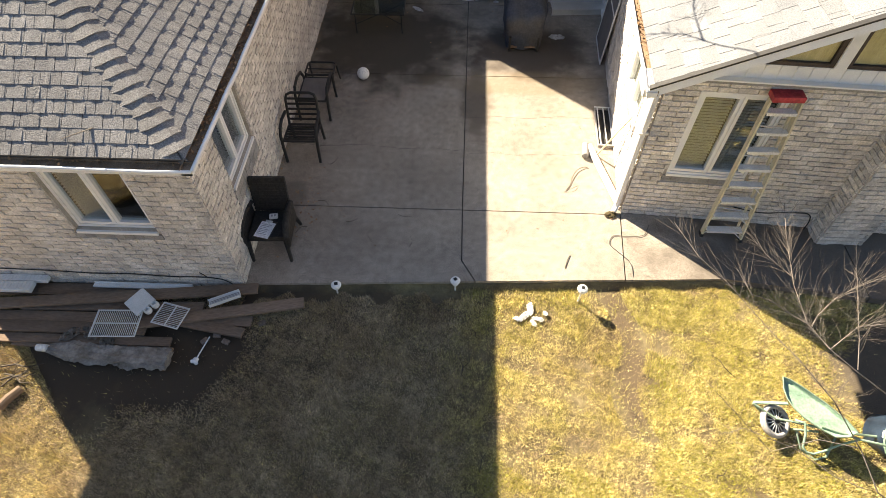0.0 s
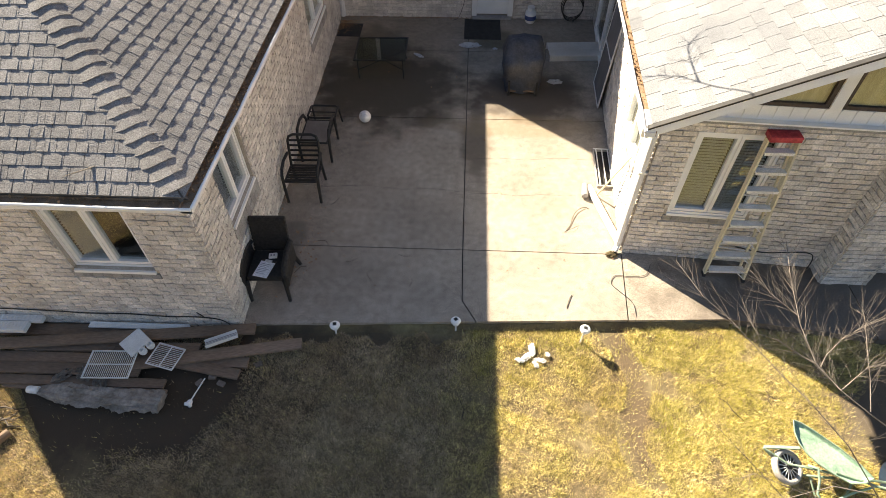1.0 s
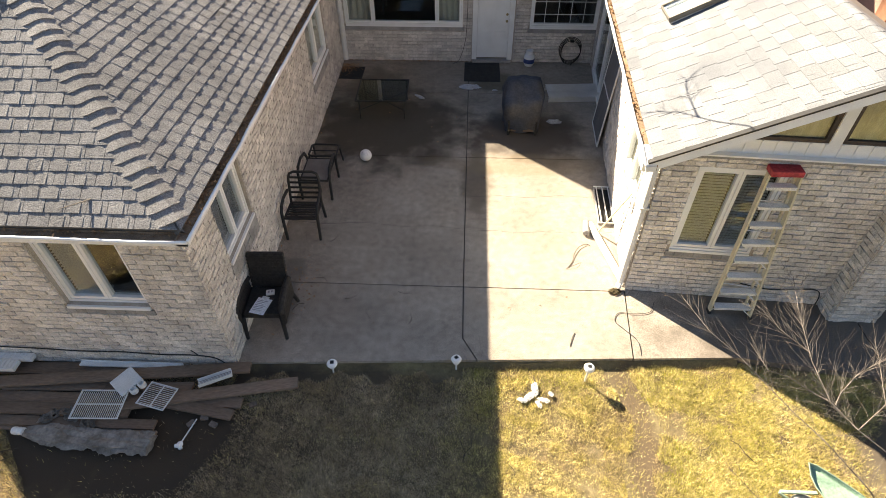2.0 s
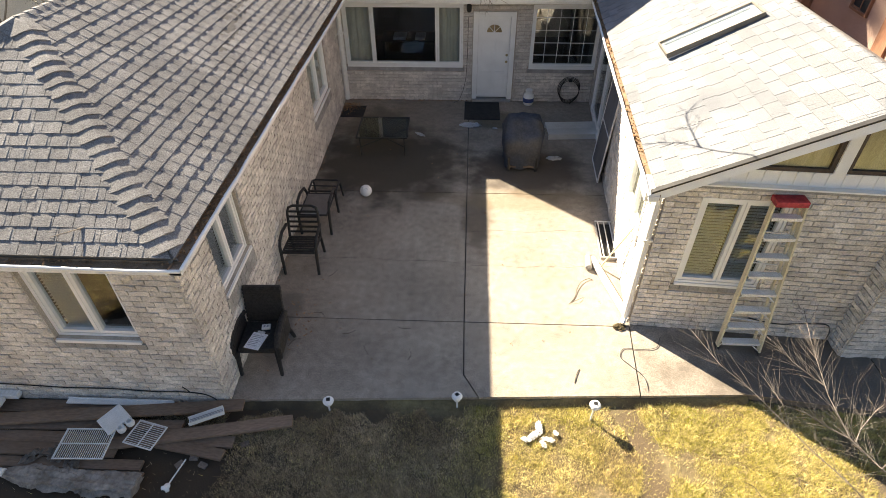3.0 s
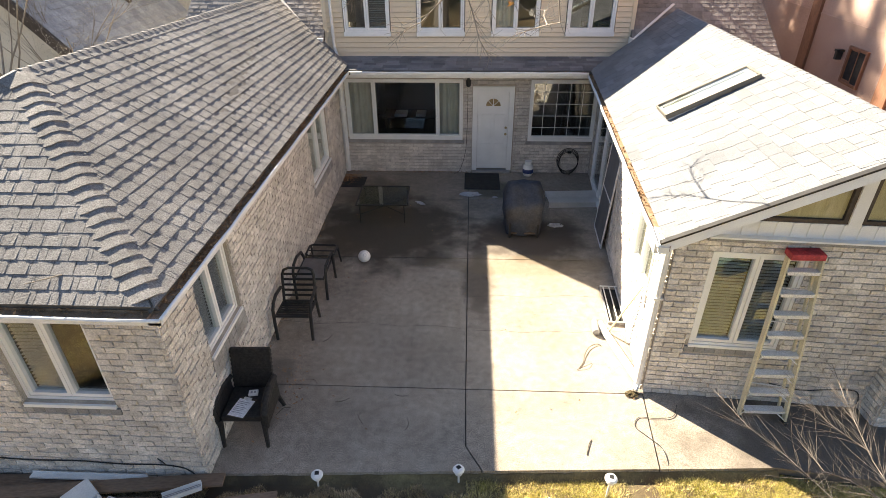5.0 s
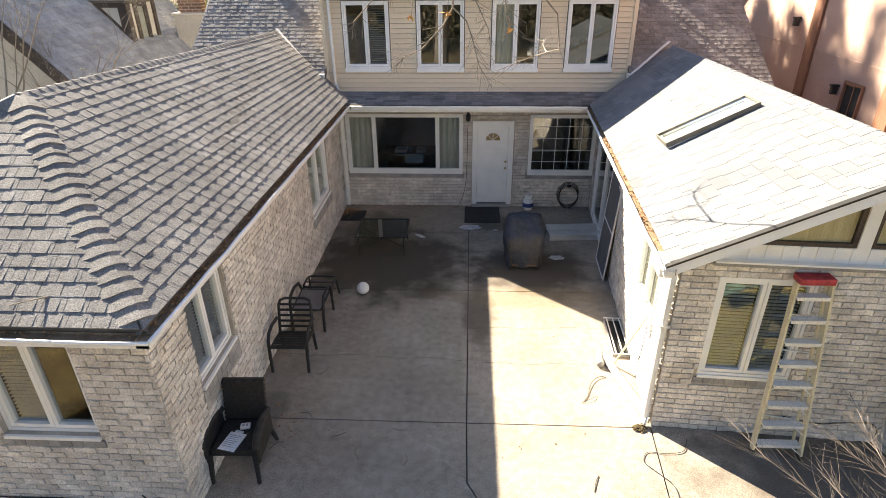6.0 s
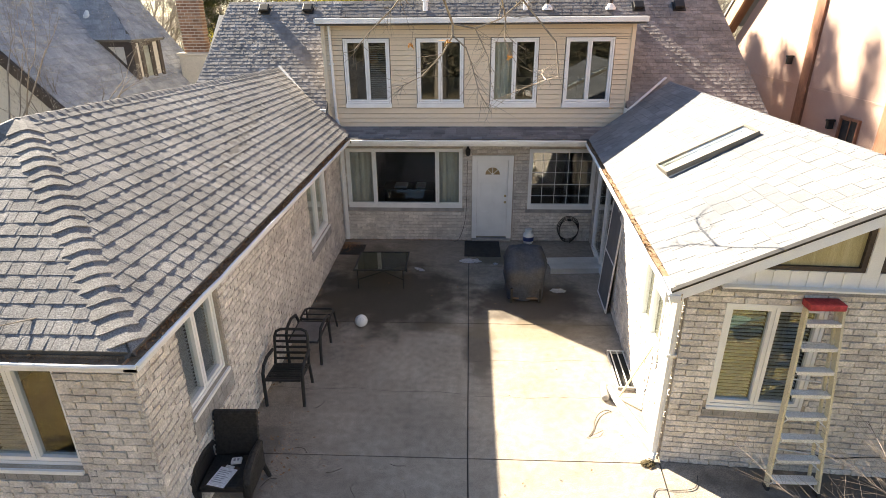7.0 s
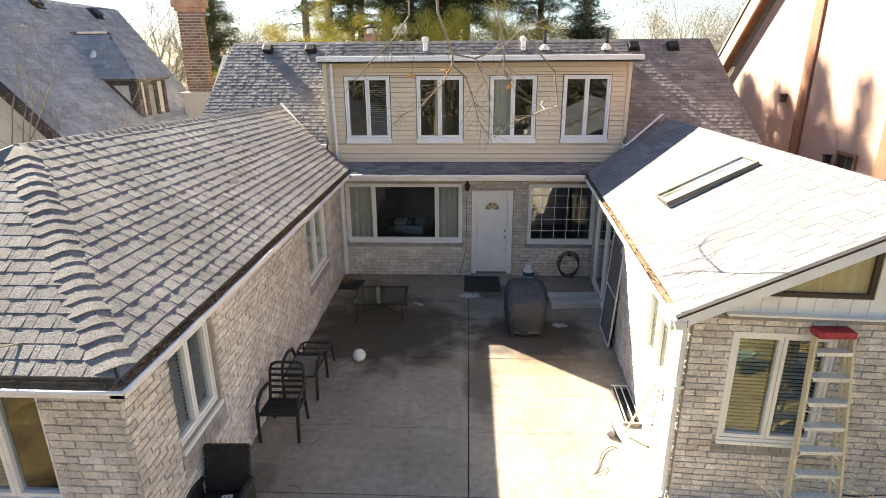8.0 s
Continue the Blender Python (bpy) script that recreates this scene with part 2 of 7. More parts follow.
def tube(bm, pts, radii, n=8, cap=True):
    """A swept round bar through pts."""
    pts = [Vector(p) for p in pts]
    if not hasattr(radii, "__len__"):
        radii = [radii] * len(pts)
    rings, up = [], None
    for i, p in enumerate(pts):
        d = (pts[min(i + 1, len(pts) - 1)] - pts[max(i - 1, 0)]).normalized()
        if up is None:
            up = d.orthogonal().normalized()
        up = (up - d * up.dot(d))
        up = up.normalized() if up.length > 1e-6 else d.orthogonal().normalized()
        s = d.cross(up)
        rings.append([bm.verts.new(p + (up * math.cos(a) + s * math.sin(a)) * radii[i]) for a in [2 * math.pi * k / n for k in range(n)]])
    for a, b in zip(rings, rings[1:]):
        for k in range(n):
            bm.faces.new((a[k], a[(k + 1) % n], b[(k + 1) % n], b[k]))
    if cap:
        bm.faces.new(rings[0][::-1])
        bm.faces.new(rings[-1])
    return bm


def bar(pts, radii, n=8):
    return tube(bmesh.new(), pts, radii, n)


def lathe(profile, n=24, m=None):
    """A turned body from (radius, height) rows."""
    bm = bmesh.new()
    rings = []
    for r, z in profile:
        rings.append([bm.verts.new((r * math.cos(2 * math.pi * k / n), r * math.sin(2 * math.pi * k / n), z)) for k in range(n)])
    for a, b in zip(rings, rings[1:]):
        for k in range(n):
            bm.faces.new((a[k], a[(k + 1) % n], b[(k + 1) % n], b[k]))
    bm.faces.new(rings[0][::-1])
    bm.faces.new(rings[-1])
    if m is not None:
        bmesh.ops.transform(bm, matrix=m, verts=bm.verts)
    return bm


def prism(poly, z0, z1):
    bm = bmesh.new()
    a = [bm.verts.new((x, y, z0)) for x, y in poly]
    b = [bm.verts.new((x, y, z1)) for x, y in poly]
    bm.faces.new(a[::-1])
    bm.faces.new(b)
    for i in range(len(poly)):
        j = (i + 1) % len(poly)
        bm.faces.new((a[i], a[j], b[j], b[i]))
    return bm


def rects_without(u0, u1, z0, z1, holes):
    """The rectangles that remain of a wall once its openings are cut."""
    zs = sorted({z0, z1, *(min(max(z, z0), z1) for h in holes for z in h[2:])})
    out = []
    for a, b in zip(zs, zs[1:]):
        cut = sorted((h[0], h[1]) for h in holes if h[2] < b - 1e-6 and h[3] > a + 1e-6)
        u = u0
        for c, d in cut:
            if c > u:
                out.append((u, c, a, b))
            u = max(u, d)
        if u < u1:
            out.append((u, u1, a, b))
    return out


LEFT = pose(-2.55, 4.13, 0, 0, 0, 90.65)      # courtyard face of the left wing: u runs to the back
RIGHT = pose(3.375, 13.02, 0, 0, 0, -94.39)     # courtyard face of the right wing: u runs to the front
BACK = pose(-2.70, 13.02, 0)
FRONT_L = pose(-6.96, 4.13, 0)
FRONT_R = pose(2.81, 5.66, 0, 0, 0, -4.0)


def wall(name, matrix, length, z0, z1, holes, label, thick=0.22, material="mortar", corner=0.0):
    bm = bmesh.new()
    for a, b, c, d in rects_without(corner, length, z0, z1, holes):
        box(bm, a, b, 0.0, thick, c, d)
    ob = obj(name, bm, material, None, matrix)
    return tagged(ob, label, "wall", kind="structure")

# ---- ground and patio ----
ground = tagged(raw("ground", [(-2500, -2500, -0.12), (2500, -2500, -0.12), (2500, 2500, -0.12), (-2500, 2500, -0.12)], [(0, 1, 2, 3)], "soil"),
                "dry yellowed lawn soil with bare dark patches", "ground", kind="structure")


JX, ROWS_Y = 0.425, (5.60, 8.95, 11.45)         # the long joint; the cross joints


def edge_y(x):
    return 4.14 + (x + 2.5) * 0.052


def left_x(y):
    return -2.55 - (y - 4.13) * 0.0113


def right_x(y):
    return 2.81 + (y - 5.66) * 0.0768


patio = tagged(obj("patio", prism([(-2.56, 4.16), (4.08, edge_y(4.08) + 0.02), (8.3, 3.97), (8.3, 5.6), (2.83, 5.72), (3.40, 13.05), (-2.68, 13.05)], -0.11, -0.03), "joint"),
               "cracked grey concrete patio slab with dark joints", "patio", kind="structure")
G = 0.008
ys = [None, *ROWS_Y, 13.03]
for k in range(4):
    a, b = ys[k], ys[k + 1]
    if k == 0:
        left = [(-2.53, edge_y(-2.53)), (0.62, edge_y(0.62)), (0.428, 4.64), (JX - G, b - G), (left_x(b), b - G)]
        right = [(0.64, edge_y(0.64)), (2.70, edge_y(2.70)), (2.80, b - G), (JX + G, b - G), (0.444, 4.65)]
    else:
        left = [(left_x(a), a + G), (JX - G, a + G), (JX - G, b - G), (left_x(b), b - G)]
        right = [(JX + G, a + G), (right_x(a), a + G), (right_x(b), b - G), (JX + G, b - G)]
    for poly in (left, right):
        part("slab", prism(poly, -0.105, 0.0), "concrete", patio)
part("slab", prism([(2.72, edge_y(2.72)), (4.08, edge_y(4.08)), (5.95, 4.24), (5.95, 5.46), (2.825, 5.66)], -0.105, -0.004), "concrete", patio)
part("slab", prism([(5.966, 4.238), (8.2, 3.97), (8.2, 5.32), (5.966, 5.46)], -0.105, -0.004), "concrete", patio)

for pts in ([(0.50, 6.84), (0.9, 6.88), (1.3, 6.83), (1.7, 6.88), (2.1, 6.86), (2.5, 6.92), (2.85, 6.90)], [(-2.5, 7.00), (-1.9, 6.94), (-1.3, 7.0), (-0.6, 6.92), (-0.1, 6.96), (0.34, 6.90)],
            [(0.52, 7.75), (1.0, 7.8), (1.5, 7.76), (2.1, 7.84), (2.6, 7.8)]):
    part("crack", bar([(x, y, -0.0015) for x, y in pts], 0.0032, 5), "joint", patio)

verts, faces = [], []
for k in range(221):
    x = -2.5 + 6.6 * k / 220
    for d, z in ((0.012, -0.045), (-0.015, -0.05), (-0.045, -0.08), (-0.085, -0.121)):
        n = noise.noise((x * 5.0, d * 9.0, 0.3)) + 0.6 * noise.noise((x * 17.0, d * 20.0, 2.0))
        verts.append((x, edge_y(x) + d + 0.02 * n, z + (0.018 * n if z > -0.12 else 0)))
    if k:
        b = 4 * k
        faces += [(b + j, b + j - 4, b + j - 3, b + j + 1) for j in range(3)]
tagged(raw("soil_bank", verts, faces, "soil"), "crumbling dark soil banked against the patio edge", "soil", kind="structure")

# ---- walls ----
HOLES = {
    "left": [(0.73, 1.74, 1.14, 2.24), (5.85, 7.40, 0.95, 2.20)],
    "right": [(5.55, 6.72, 1.05, 2.30), (0.55, 2.75, 0.06, 2.10)],
    "back": [(0.21, 2.955, 0.88, 2.28), (3.215, 4.12, 0.02, 2.10), (4.51, 6.05, 0.86, 2.27)],
    "front_l": [(2.635, 3.655, 1.11, 2.36)],
    "front_r": [(0.42, 1.47, 0.89, 2.25)],
}
WALLS = {
    "left": (wall("wall_left", LEFT, 8.9, -0.3, 2.52, HOLES["left"], "cream painted rough brick side wall", corner=0.0), 8.87, 2.5),
    "right": (wall("wall_right", RIGHT, 7.36, -0.3, 2.5, HOLES["right"], "cream painted brick courtyard wall"), 7.35, 2.48),
    "back": (wall("wall_back", BACK, 6.06, -0.3, 2.55, HOLES["back"], "cream brick rear wall below a shingled skirt roof"), 6.05, 2.5),
    "front_l": (wall("wall_front_left", FRONT_L, 4.41, -0.3, 2.60, HOLES["front_l"], "cream painted brick end wall", corner=0.5), 4.41, 2.5),
    "front_r": (wall("wall_front_right", FRONT_R, 4.1, -0.3, 2.44, HOLES["front_r"], "cream painted brick gable wall"), 4.1, 2.42),
}
# plain walls that close the wings
for nm, rows in (("wall_west", (-6.7, -6.48, 4.36, 14.2, -0.3, 2.6)), ("wall_east", (6.72, 6.94, 5.6, 13.6, -0.3, 2.5)),
                 ("wall_room_left", (-6.48, -2.90, 13.1, 13.3, -0.3, 3.0)), ("wall_room_right", (3.62, 6.72, 13.1, 13.3, -0.3, 3.0)),
                 ("wall_room_back", (-3.0, 3.6, 17.6, 17.8, -0.3, 5.0)), ("wall_room_west", (-3.0, -2.8, 13.3, 17.6, -0.3, 2.55)), ("wall_room_east", (3.45, 3.6, 13.3, 17.6, -0.3, 2.55))):
    tagged(obj(nm, boxes(rows), "plaster"), "plain plastered wall inside the house", "wall", kind="structure")
tagged(obj("floor", boxes((-6.48, -2.80, 4.36, 13.1, -0.2, -0.02)), "room_floor"), "dark wooden floor of the left wing", "floor", kind="structure")
tagged(obj("floor_right", boxes((3.75, 6.72, 5.85, 13.1, -0.2, -0.02)), "room_floor"), "dark wooden floor of the right wing", "floor", kind="structure")
tagged(obj("floor_main", boxes((-3.0, 3.5, 13.25, 17.6, -0.2, -0.02)), "room_floor"), "dark wooden floor behind the rear wall", "floor", kind="structure")
tagged(obj("ceiling", boxes((-3.0, 3.6, 13.25, 17.6, 2.45, 2.55)), "plaster"), "plain ceiling behind the rear wall", "ceiling", kind="structure")


# ---- roofs ----
def slope(name, L0, R0, L1, R1, material, label, expo=0.14, tab=0.24, thick=0.005, jitter=0.004, nearest=0, near=None, double=0.6, seed=1, wild=0.1, tooth=1.0):
    """A shingled slope: eave from L0 to R0, top from L1 to R1. Each tab is a wedge, thick at its lower edge."""
    L0, R0, L1, R1 = (Vector(v) for v in (L0, R0, L1, R1))
    rnd = random.Random(seed)
    e = (R0 - L0).normalized()
    n = (R0 - L0).cross(L1 - L0).normalized()
    if n.z < 0:
        n = -n
    deck_bm = bmesh.new()
    top = [deck_bm.verts.new(v - n * 0.012) for v in (L0, R0, R1, L1)]
    bot = [deck_bm.verts.new(v - n * 0.11) for v in (L0, R0, R1, L1)]
    if (R1 - L1).length < 1e-4:
        deck_bm.verts.remove(top.pop())
        deck_bm.verts.remove(bot.pop())
    deck_bm.faces.new(top)
    deck_bm.faces.new(bot[::-1])
    for i in range(len(top)):
        j = (i + 1) % len(top)
        deck_bm.faces.new((top[j], top[i], bot[i], bot[j]))
    roof = tagged(obj(name, deck_bm, "deck"), label, "roof", kind="structure")
    rise = ((L1 - L0) - e * (L1 - L0).dot(e)).length
    rows = max(1, round(rise / expo))
    verts, faces, singles = [], [], []
    for k in range(rows):
        s0, s1 = k / rows, min(1.0, (k + 1.0) / rows + 0.02 / rise)
        A0, B0, A1, B1 = L0.lerp(L1, s0), R0.lerp(R1, s0), L0.lerp(L1, s1), R0.lerp(R1, s1)
        u = math.floor((A0 - L0).dot(e) / tab) * tab - ((k * 0.38) % 1.0) * tab
        end = (B0 - L0).dot(e)
        start0, start1, end1 = (A0 - L0).dot(e), (A1 - L0).dot(e), (B1 - L0).dot(e)
        while u < end:
            w = tab * (1 + rnd.uniform(-wild, wild))
            a, b = u, u + w
            u = b
            a0, b0 = max(a, start0), min(b, end)
            a1, b1 = min(max(a, start1), end1), max(min(b, end1), start1)
            if b0 - a0 < 0.012:
                continue
            if b1 - a1 < 0.004:
                continue
            drop = rnd.uniform(0, jitter)
            g = 0.0016
            # lower edge: thin, with a thicker ragged tooth on part of it
            prof, toothed = [], rnd.random() < double
            c0 = rnd.uniform(0.0, 0.3)
            c1 = min(1.0, c0 + rnd.uniform(0.45, 0.85))
            cuts = sorted({0.0, 1.0, *([c0, c1] if toothed else [0.5])})
            for lo, hi in zip(cuts, cuts[1:]):
                high = toothed and lo >= c0 - 1e-6 and hi <= c1 + 1e-6
                steps = 3 if high else 1
                for q in range(steps + 1):
                    f = lo + (hi - lo) * (0.02 + 0.96 * q / steps)
                    h = thick * (rnd.uniform(1.45, 2.0) * tooth if high else rnd.uniform(0.85, 1.1))
                    prof.append((f, h))

            def at(A, B, st, en, q):
                return A.lerp(B, (q - st) / max(en - st, 1e-6))
            v, f = [], []
            for fr, h in prof:
                p = at(A0, B0, start0, end, a0 + g + (b0 - a0 - 2 * g) * fr)
                q = at(A1, B1, start1, end1, a1 + g + (b1 - a1 - 2 * g) * fr)
                dn = p - q
                if dn.length > 1e-6:
                    p = p + dn.normalized() * drop
                v += [p - n * 0.01, p + n * h, q + n * 0.001]
            for i in range(len(prof) - 1):
                k0, k1 = 3 * i, 3 * i + 3
                f += [(k0 + 1, k1 + 1, k1 + 2, k0 + 2), (k0, k1, k1 + 1, k0 + 1)]
            last = 3 * len(prof) - 3
            f += [(0, 1, 2), (last, last + 2, last + 1)]
            mid = (v[1] + v[last + 2]) / 2
            if nearest and near(mid) and len(singles) < nearest:
                singles.append((v, f))
            else:
                base = len(verts)
                verts.extend(v)
                faces.extend(tuple(i + base for i in q) for q in f)
    if verts:
        tagged(raw("shingles", [tuple(v) for v in verts], faces, material, roof), kind="stuff")
    for v, f in singles:
        c = sum(v, Vector()) / len(v)
        raw("shingle", [tuple(q - c) for q in v], f, material, roof, Matrix.Translation(c))
    return roof


def caps(roof, p, q, ref_a, ref_b, material, step=0.16, width=0.172, hump=0.028, rise=0.018):
    """Overlapping folded caps from p up to q, draped on the slopes whose normals are ref_a and ref_b."""
    p, q = Vector(p), Vector(q)
    d = (q - p)
    n = max(2, int(d.length / step))
    d.normalize()
    rnd = random.Random(5)
    for i in range(n):
        c = p + d * (i * step)
        sa = d.cross(Vector(ref_a)).normalized()
        sb = d.cross(Vector(ref_b)).normalized()
        if sa.z > 0:
            sa = -sa
        if sb.z > 0:
            sb = -sb
        up = (Vector(ref_a) + Vector(ref_b)).normalized()
        w = width * rnd.uniform(0.94, 1.06)
        cross = [sa * w - up * 0.004, sa * w * 0.6 + up * hump * 0.45, sa * w * 0.22 + up * hump, sb * w * 0.22 + up * hump, sb * w * 0.6 + up * hump * 0.45, sb * w - up * 0.004]
        lift = rise * rnd.uniform(0.8, 1.2)
        bend = [-0.01, 0.004, 0.030, 0.034, 0.012, -0.022]
        verts = [c - d * b + o + up * lift for o, b in zip(cross, bend)] + [c - d * b + o * 0.98 + up * (lift - 0.9 * rise) for o, b in zip(cross, bend)] + [c + d * step * 1.25 + o * 0.97 for o in cross]
        faces = [(j, j + 1, 13 + j, 12 + j) for j in range(5)] + [(6 + j, 7 + j, 1 + j, j) for j in range(5)] + [(0, 12, 6), (5, 11, 17)]
        raw("ridge_cap", [tuple(v - c) for v in verts], faces, material, roof, Matrix.Translation(c))


APEX, JOIN = (-4.41, 5.95, 4.19), (-4.06, 13.70, 4.03)
EAVE_Z = 2.73
roof_le = slope("roof_left_east", (-2.245, 3.745, EAVE_Z), (-2.245, 12.45, EAVE_Z), APEX, JOIN, "shingle", "weathered grey laminated shingle slope with curled tabs", 0.142, 0.205,
                0.0058, 0.001, 300, lambda c: c.y < 6.8, double=0.82, seed=2, wild=0.05)
roof_lf = slope("roof_left_front", (-6.8, 3.745, EAVE_Z), (-2.245, 3.745, EAVE_Z), APEX, APEX, "shingle", "weathered grey shingle hip end", 0.142, 0.205,
                0.0056, 0.001, 300, lambda c: c.x > -5.1, double=0.82, seed=3, wild=0.05)
roof_lw = slope("roof_left_west", (-6.8, 14.2, EAVE_Z), (-6.8, 3.745, EAVE_Z), JOIN, APEX, "shingle", "weathered grey shingle slope", 0.2, 0.5, seed=4)
nE, nF, nW = Vector((0.58, 0, 0.815)), Vector((0, -0.58, 0.815)), Vector((-0.58, 0, 0.815))
caps(roof_le, (-2.33, 3.83, EAVE_Z + 0.05), APEX, nE, nF, "shingle")
caps(roof_le, APEX, JOIN, nE, nW, "shingle", 0.14, 0.13, 0.008, 0.012)
caps(roof_lf, (-6.7, 3.83, EAVE_Z + 0.05), APEX, nW, nF, "shingle")

MS = 0.88


def main_z(y):
    return 2.66 + MS * (y - 12.15)


RY = 15.35
roof_main = slope("roof_main_left", (-6.09, 12.3, main_z(12.3)), (-2.80, 12.3, main_z(12.3)), (-5.68, RY, main_z(RY)), (-2.80, RY, main_z(RY)), "shingle_main",
                  "grey brown shingle main roof slope", 0.11, 0.19, 0.006, seed=6)
slope("roof_main_right", (3.85, 12.3, main_z(12.3)), (6.9, 12.3, main_z(12.3)), (3.85, RY, main_z(RY)), (6.37, RY, main_z(RY)), "shingle_main",
      "grey brown shingle main roof slope", 0.11, 0.19, 0.006, seed=7)
slope("roof_dormer", (-2.83, 12.6, 5.06), (4.0, 12.6, 5.06), (-2.83, 14.95, 5.06), (4.0, 14.95, 5.06), "shingle_main", "low grey brown shingle dormer roof", 0.14, 0.22, seed=8)
slope("roof_main_top", (-2.82, 14.93, main_z(14.93)), (3.87, 14.93, main_z(14.93)), (-2.82, RY, main_z(RY)), (3.87, RY, main_z(RY)), "shingle_main", "grey brown shingle strip below the ridge", 0.12, 0.22, seed=18)
slope("roof_skirt", (-2.72, 12.22, 2.67), (3.5, 12.22, 2.67), (-2.72, 12.97, 2.80), (3.5, 12.97, 2.80), "shingle_blue", "narrow dark blue grey shingle skirt roof above the door", 0.13, 0.26, seed=9)
slope("roof_main_rear", (6.9, 18.6, 2.7), (-6.3, 18.6, 2.7), (6.37, RY, main_z(RY)), (-5.68, RY, main_z(RY)), "shingle_main", "grey brown shingle rear slope", 0.3, 0.6, seed=10)
for nm, pts in (("wall_gable_west", [(-6.0, 13.0), (-6.0, 18.5)]), ("wall_gable_east", [(6.5, 13.0), (6.5, 18.5)])):
    x = pts[0][0]
    ya, yb = pts[0][1], pts[1][1]
    vs = [(x, ya, -0.3), (x, yb, -0.3), (x, yb, 2.6), (x, RY, main_z(RY) - 0.3), (x, ya, main_z(ya) - 0.3)]
    vs2 = [(a + (0.2 if x < 0 else -0.2), b, c) for a, b, c in vs]
    tagged(raw(nm, vs + vs2, [(0, 1, 2, 3, 4), (9, 8, 7, 6, 5)] + [(i, i + 5, (i + 1) % 5 + 5, (i + 1) % 5) for i in range(5)], "cream"), "cream stucco gable end wall", "wall", kind="structure")

RIDGE_F, RIDGE_B = (4.72, 5.02, 3.78), (4.80, 13.10, 3.76)
roof_rw = slope("roof_right_west", (2.97, 12.35, 2.66), (2.47, 5.18, 2.66), RIDGE_B, RIDGE_F, "shingle_pale", "sun-bleached pale shingle slope", 0.135, 0.30, 0.006, 0.004, 300, lambda c: c.y < 8, double=0.15, seed=11)
slope("roof_right_east", (7.1, 4.86, 2.6), (6.7, 13.3, 2.6), RIDGE_F, RIDGE_B, "shingle_pale", "pale shingle slope", 0.25, 0.6, seed=12)
caps(roof_rw, RIDGE_F, RIDGE_B, Vector((-0.48, 0, 0.88)), Vector((0.48, 0, 0.88)), "shingle_pale", 0.16, 0.12, 0.008, 0.006)


# ---- gutters, fascias, soffits ----
def gutter(name, p, q, out, label, leaves=60, seed=1):
    """An open gutter from p to q (its outer lip), out: the way from the wall."""
    p, q, out = Vector(p), Vector(q), Vector(out).normalized()
    d = (q - p)
    length = d.length
    d.normalize()
    m = Matrix.Translation(p) @ Matrix((d, -out, Vector((0, 0, 1)))).transposed().to_4x4()
    g = thing(name, m, label, "gutter")
    bm = boxes((0, length, 0, 0.006, -0.055, 0.0), (0, length, 0.006, 0.115, -0.057, -0.051))
    box(bm, 0, 0.006, 0.006, 0.112, -0.051, 0)
    box(bm, length - 0.006, length, 0.006, 0.112, -0.051, 0)
    part("trough", bm, "white_metal", g)
    part("back_plate", boxes((0, length, 0.112, 0.118, -0.051, 0.02)), "gutter_in", g, "rusty dirt stained back of the gutter")
    rnd = random.Random(seed)
    n = int(length / 0.4)
    lip = [(length * i / n, rnd.uniform(-0.006, 0.006), rnd.uniform(-0.004, 0.008)) for i in range(n + 1)]
    part("lip", bar(lip, 0.019, 8), "white", g, "white dented gutter lip", True)
    part("sludge", boxes((0.01, length - 0.01, 0.007, 0.111, -0.05, -0.004)), "gutter_in", g, "dark dirt in the gutter")
    for k in range(int(length / 0.9)):
        part("hanger", boxes((0.45 + 0.9 * k, 0.47 + 0.9 * k, 0.0, 0.115, -0.012, -0.006)), "white_metal", g)
    verts, faces = [], []
    for _ in range(int(leaves * length)):
        c = Vector((rnd.random() * length, rnd.uniform(0.01, 0.115), rnd.uniform(-0.018, 0.012) + 0.02 * math.sin(rnd.random() * 6)))
        c.x += 0.25 * math.sin(c.x * 2.1 + seed)
        c.x = min(max(c.x, 0.02), length - 0.02)
        s = rnd.uniform(0.012, 0.03)
        r = Euler((rnd.uniform(-0.9, 0.9), rnd.uniform(-0.9, 0.9), rnd.random() * 6)).to_matrix()
        b = len(verts)
        verts.extend(tuple(c + r @ Vector(v)) for v in ((-s, 0, 0), (0, -s * 0.5, s * 0.2), (s, 0, 0), (0, s * 0.5, s * 0.2)))
        faces.append((b, b + 1, b + 2, b + 3))
    tagged(raw("leaf_litter", verts, faces, "litter", g), "brown dead leaves", kind="stuff")
    return g


gutter("gutter", (-2.178, 3.665, 2.65), (-2.178, 12.15, 2.65), (1, 0, 0), "white gutter full of leaves along the west wing", 240, 1)
gutter("gutter", (-6.88, 3.665, 2.645), (-2.184, 3.665, 2.645), (0, -1, 0), "white gutter with dark dirt on the hip end", 60, 2)
gutter("gutter", (-2.15, 12.13, 2.64), (2.90, 12.13, 2.63), (0, -1, 0), "white gutter above the back door", 3, 3)
gutter("gutter", (2.895, 12.10, 2.59), (2.40, 5.12, 2.59), (-1, 0.07, 0), "white gutter with brown leaf litter along the east wing", 90, 4)
tagged(obj("fascia", boxes((-2.56, -2.31, 4.13, 12.2, 2.60, 2.70)), "timber_dark"), "dark stained eaves board behind the gutter", "eaves board", kind="structure")
tagged(obj("fascia", boxes((0.75, 7.30, -0.27, 0.02, 2.42, 2.62)), "timber_dark", None, RIGHT), "dark stained eaves board behind the gutter", "eaves board", kind="structure")
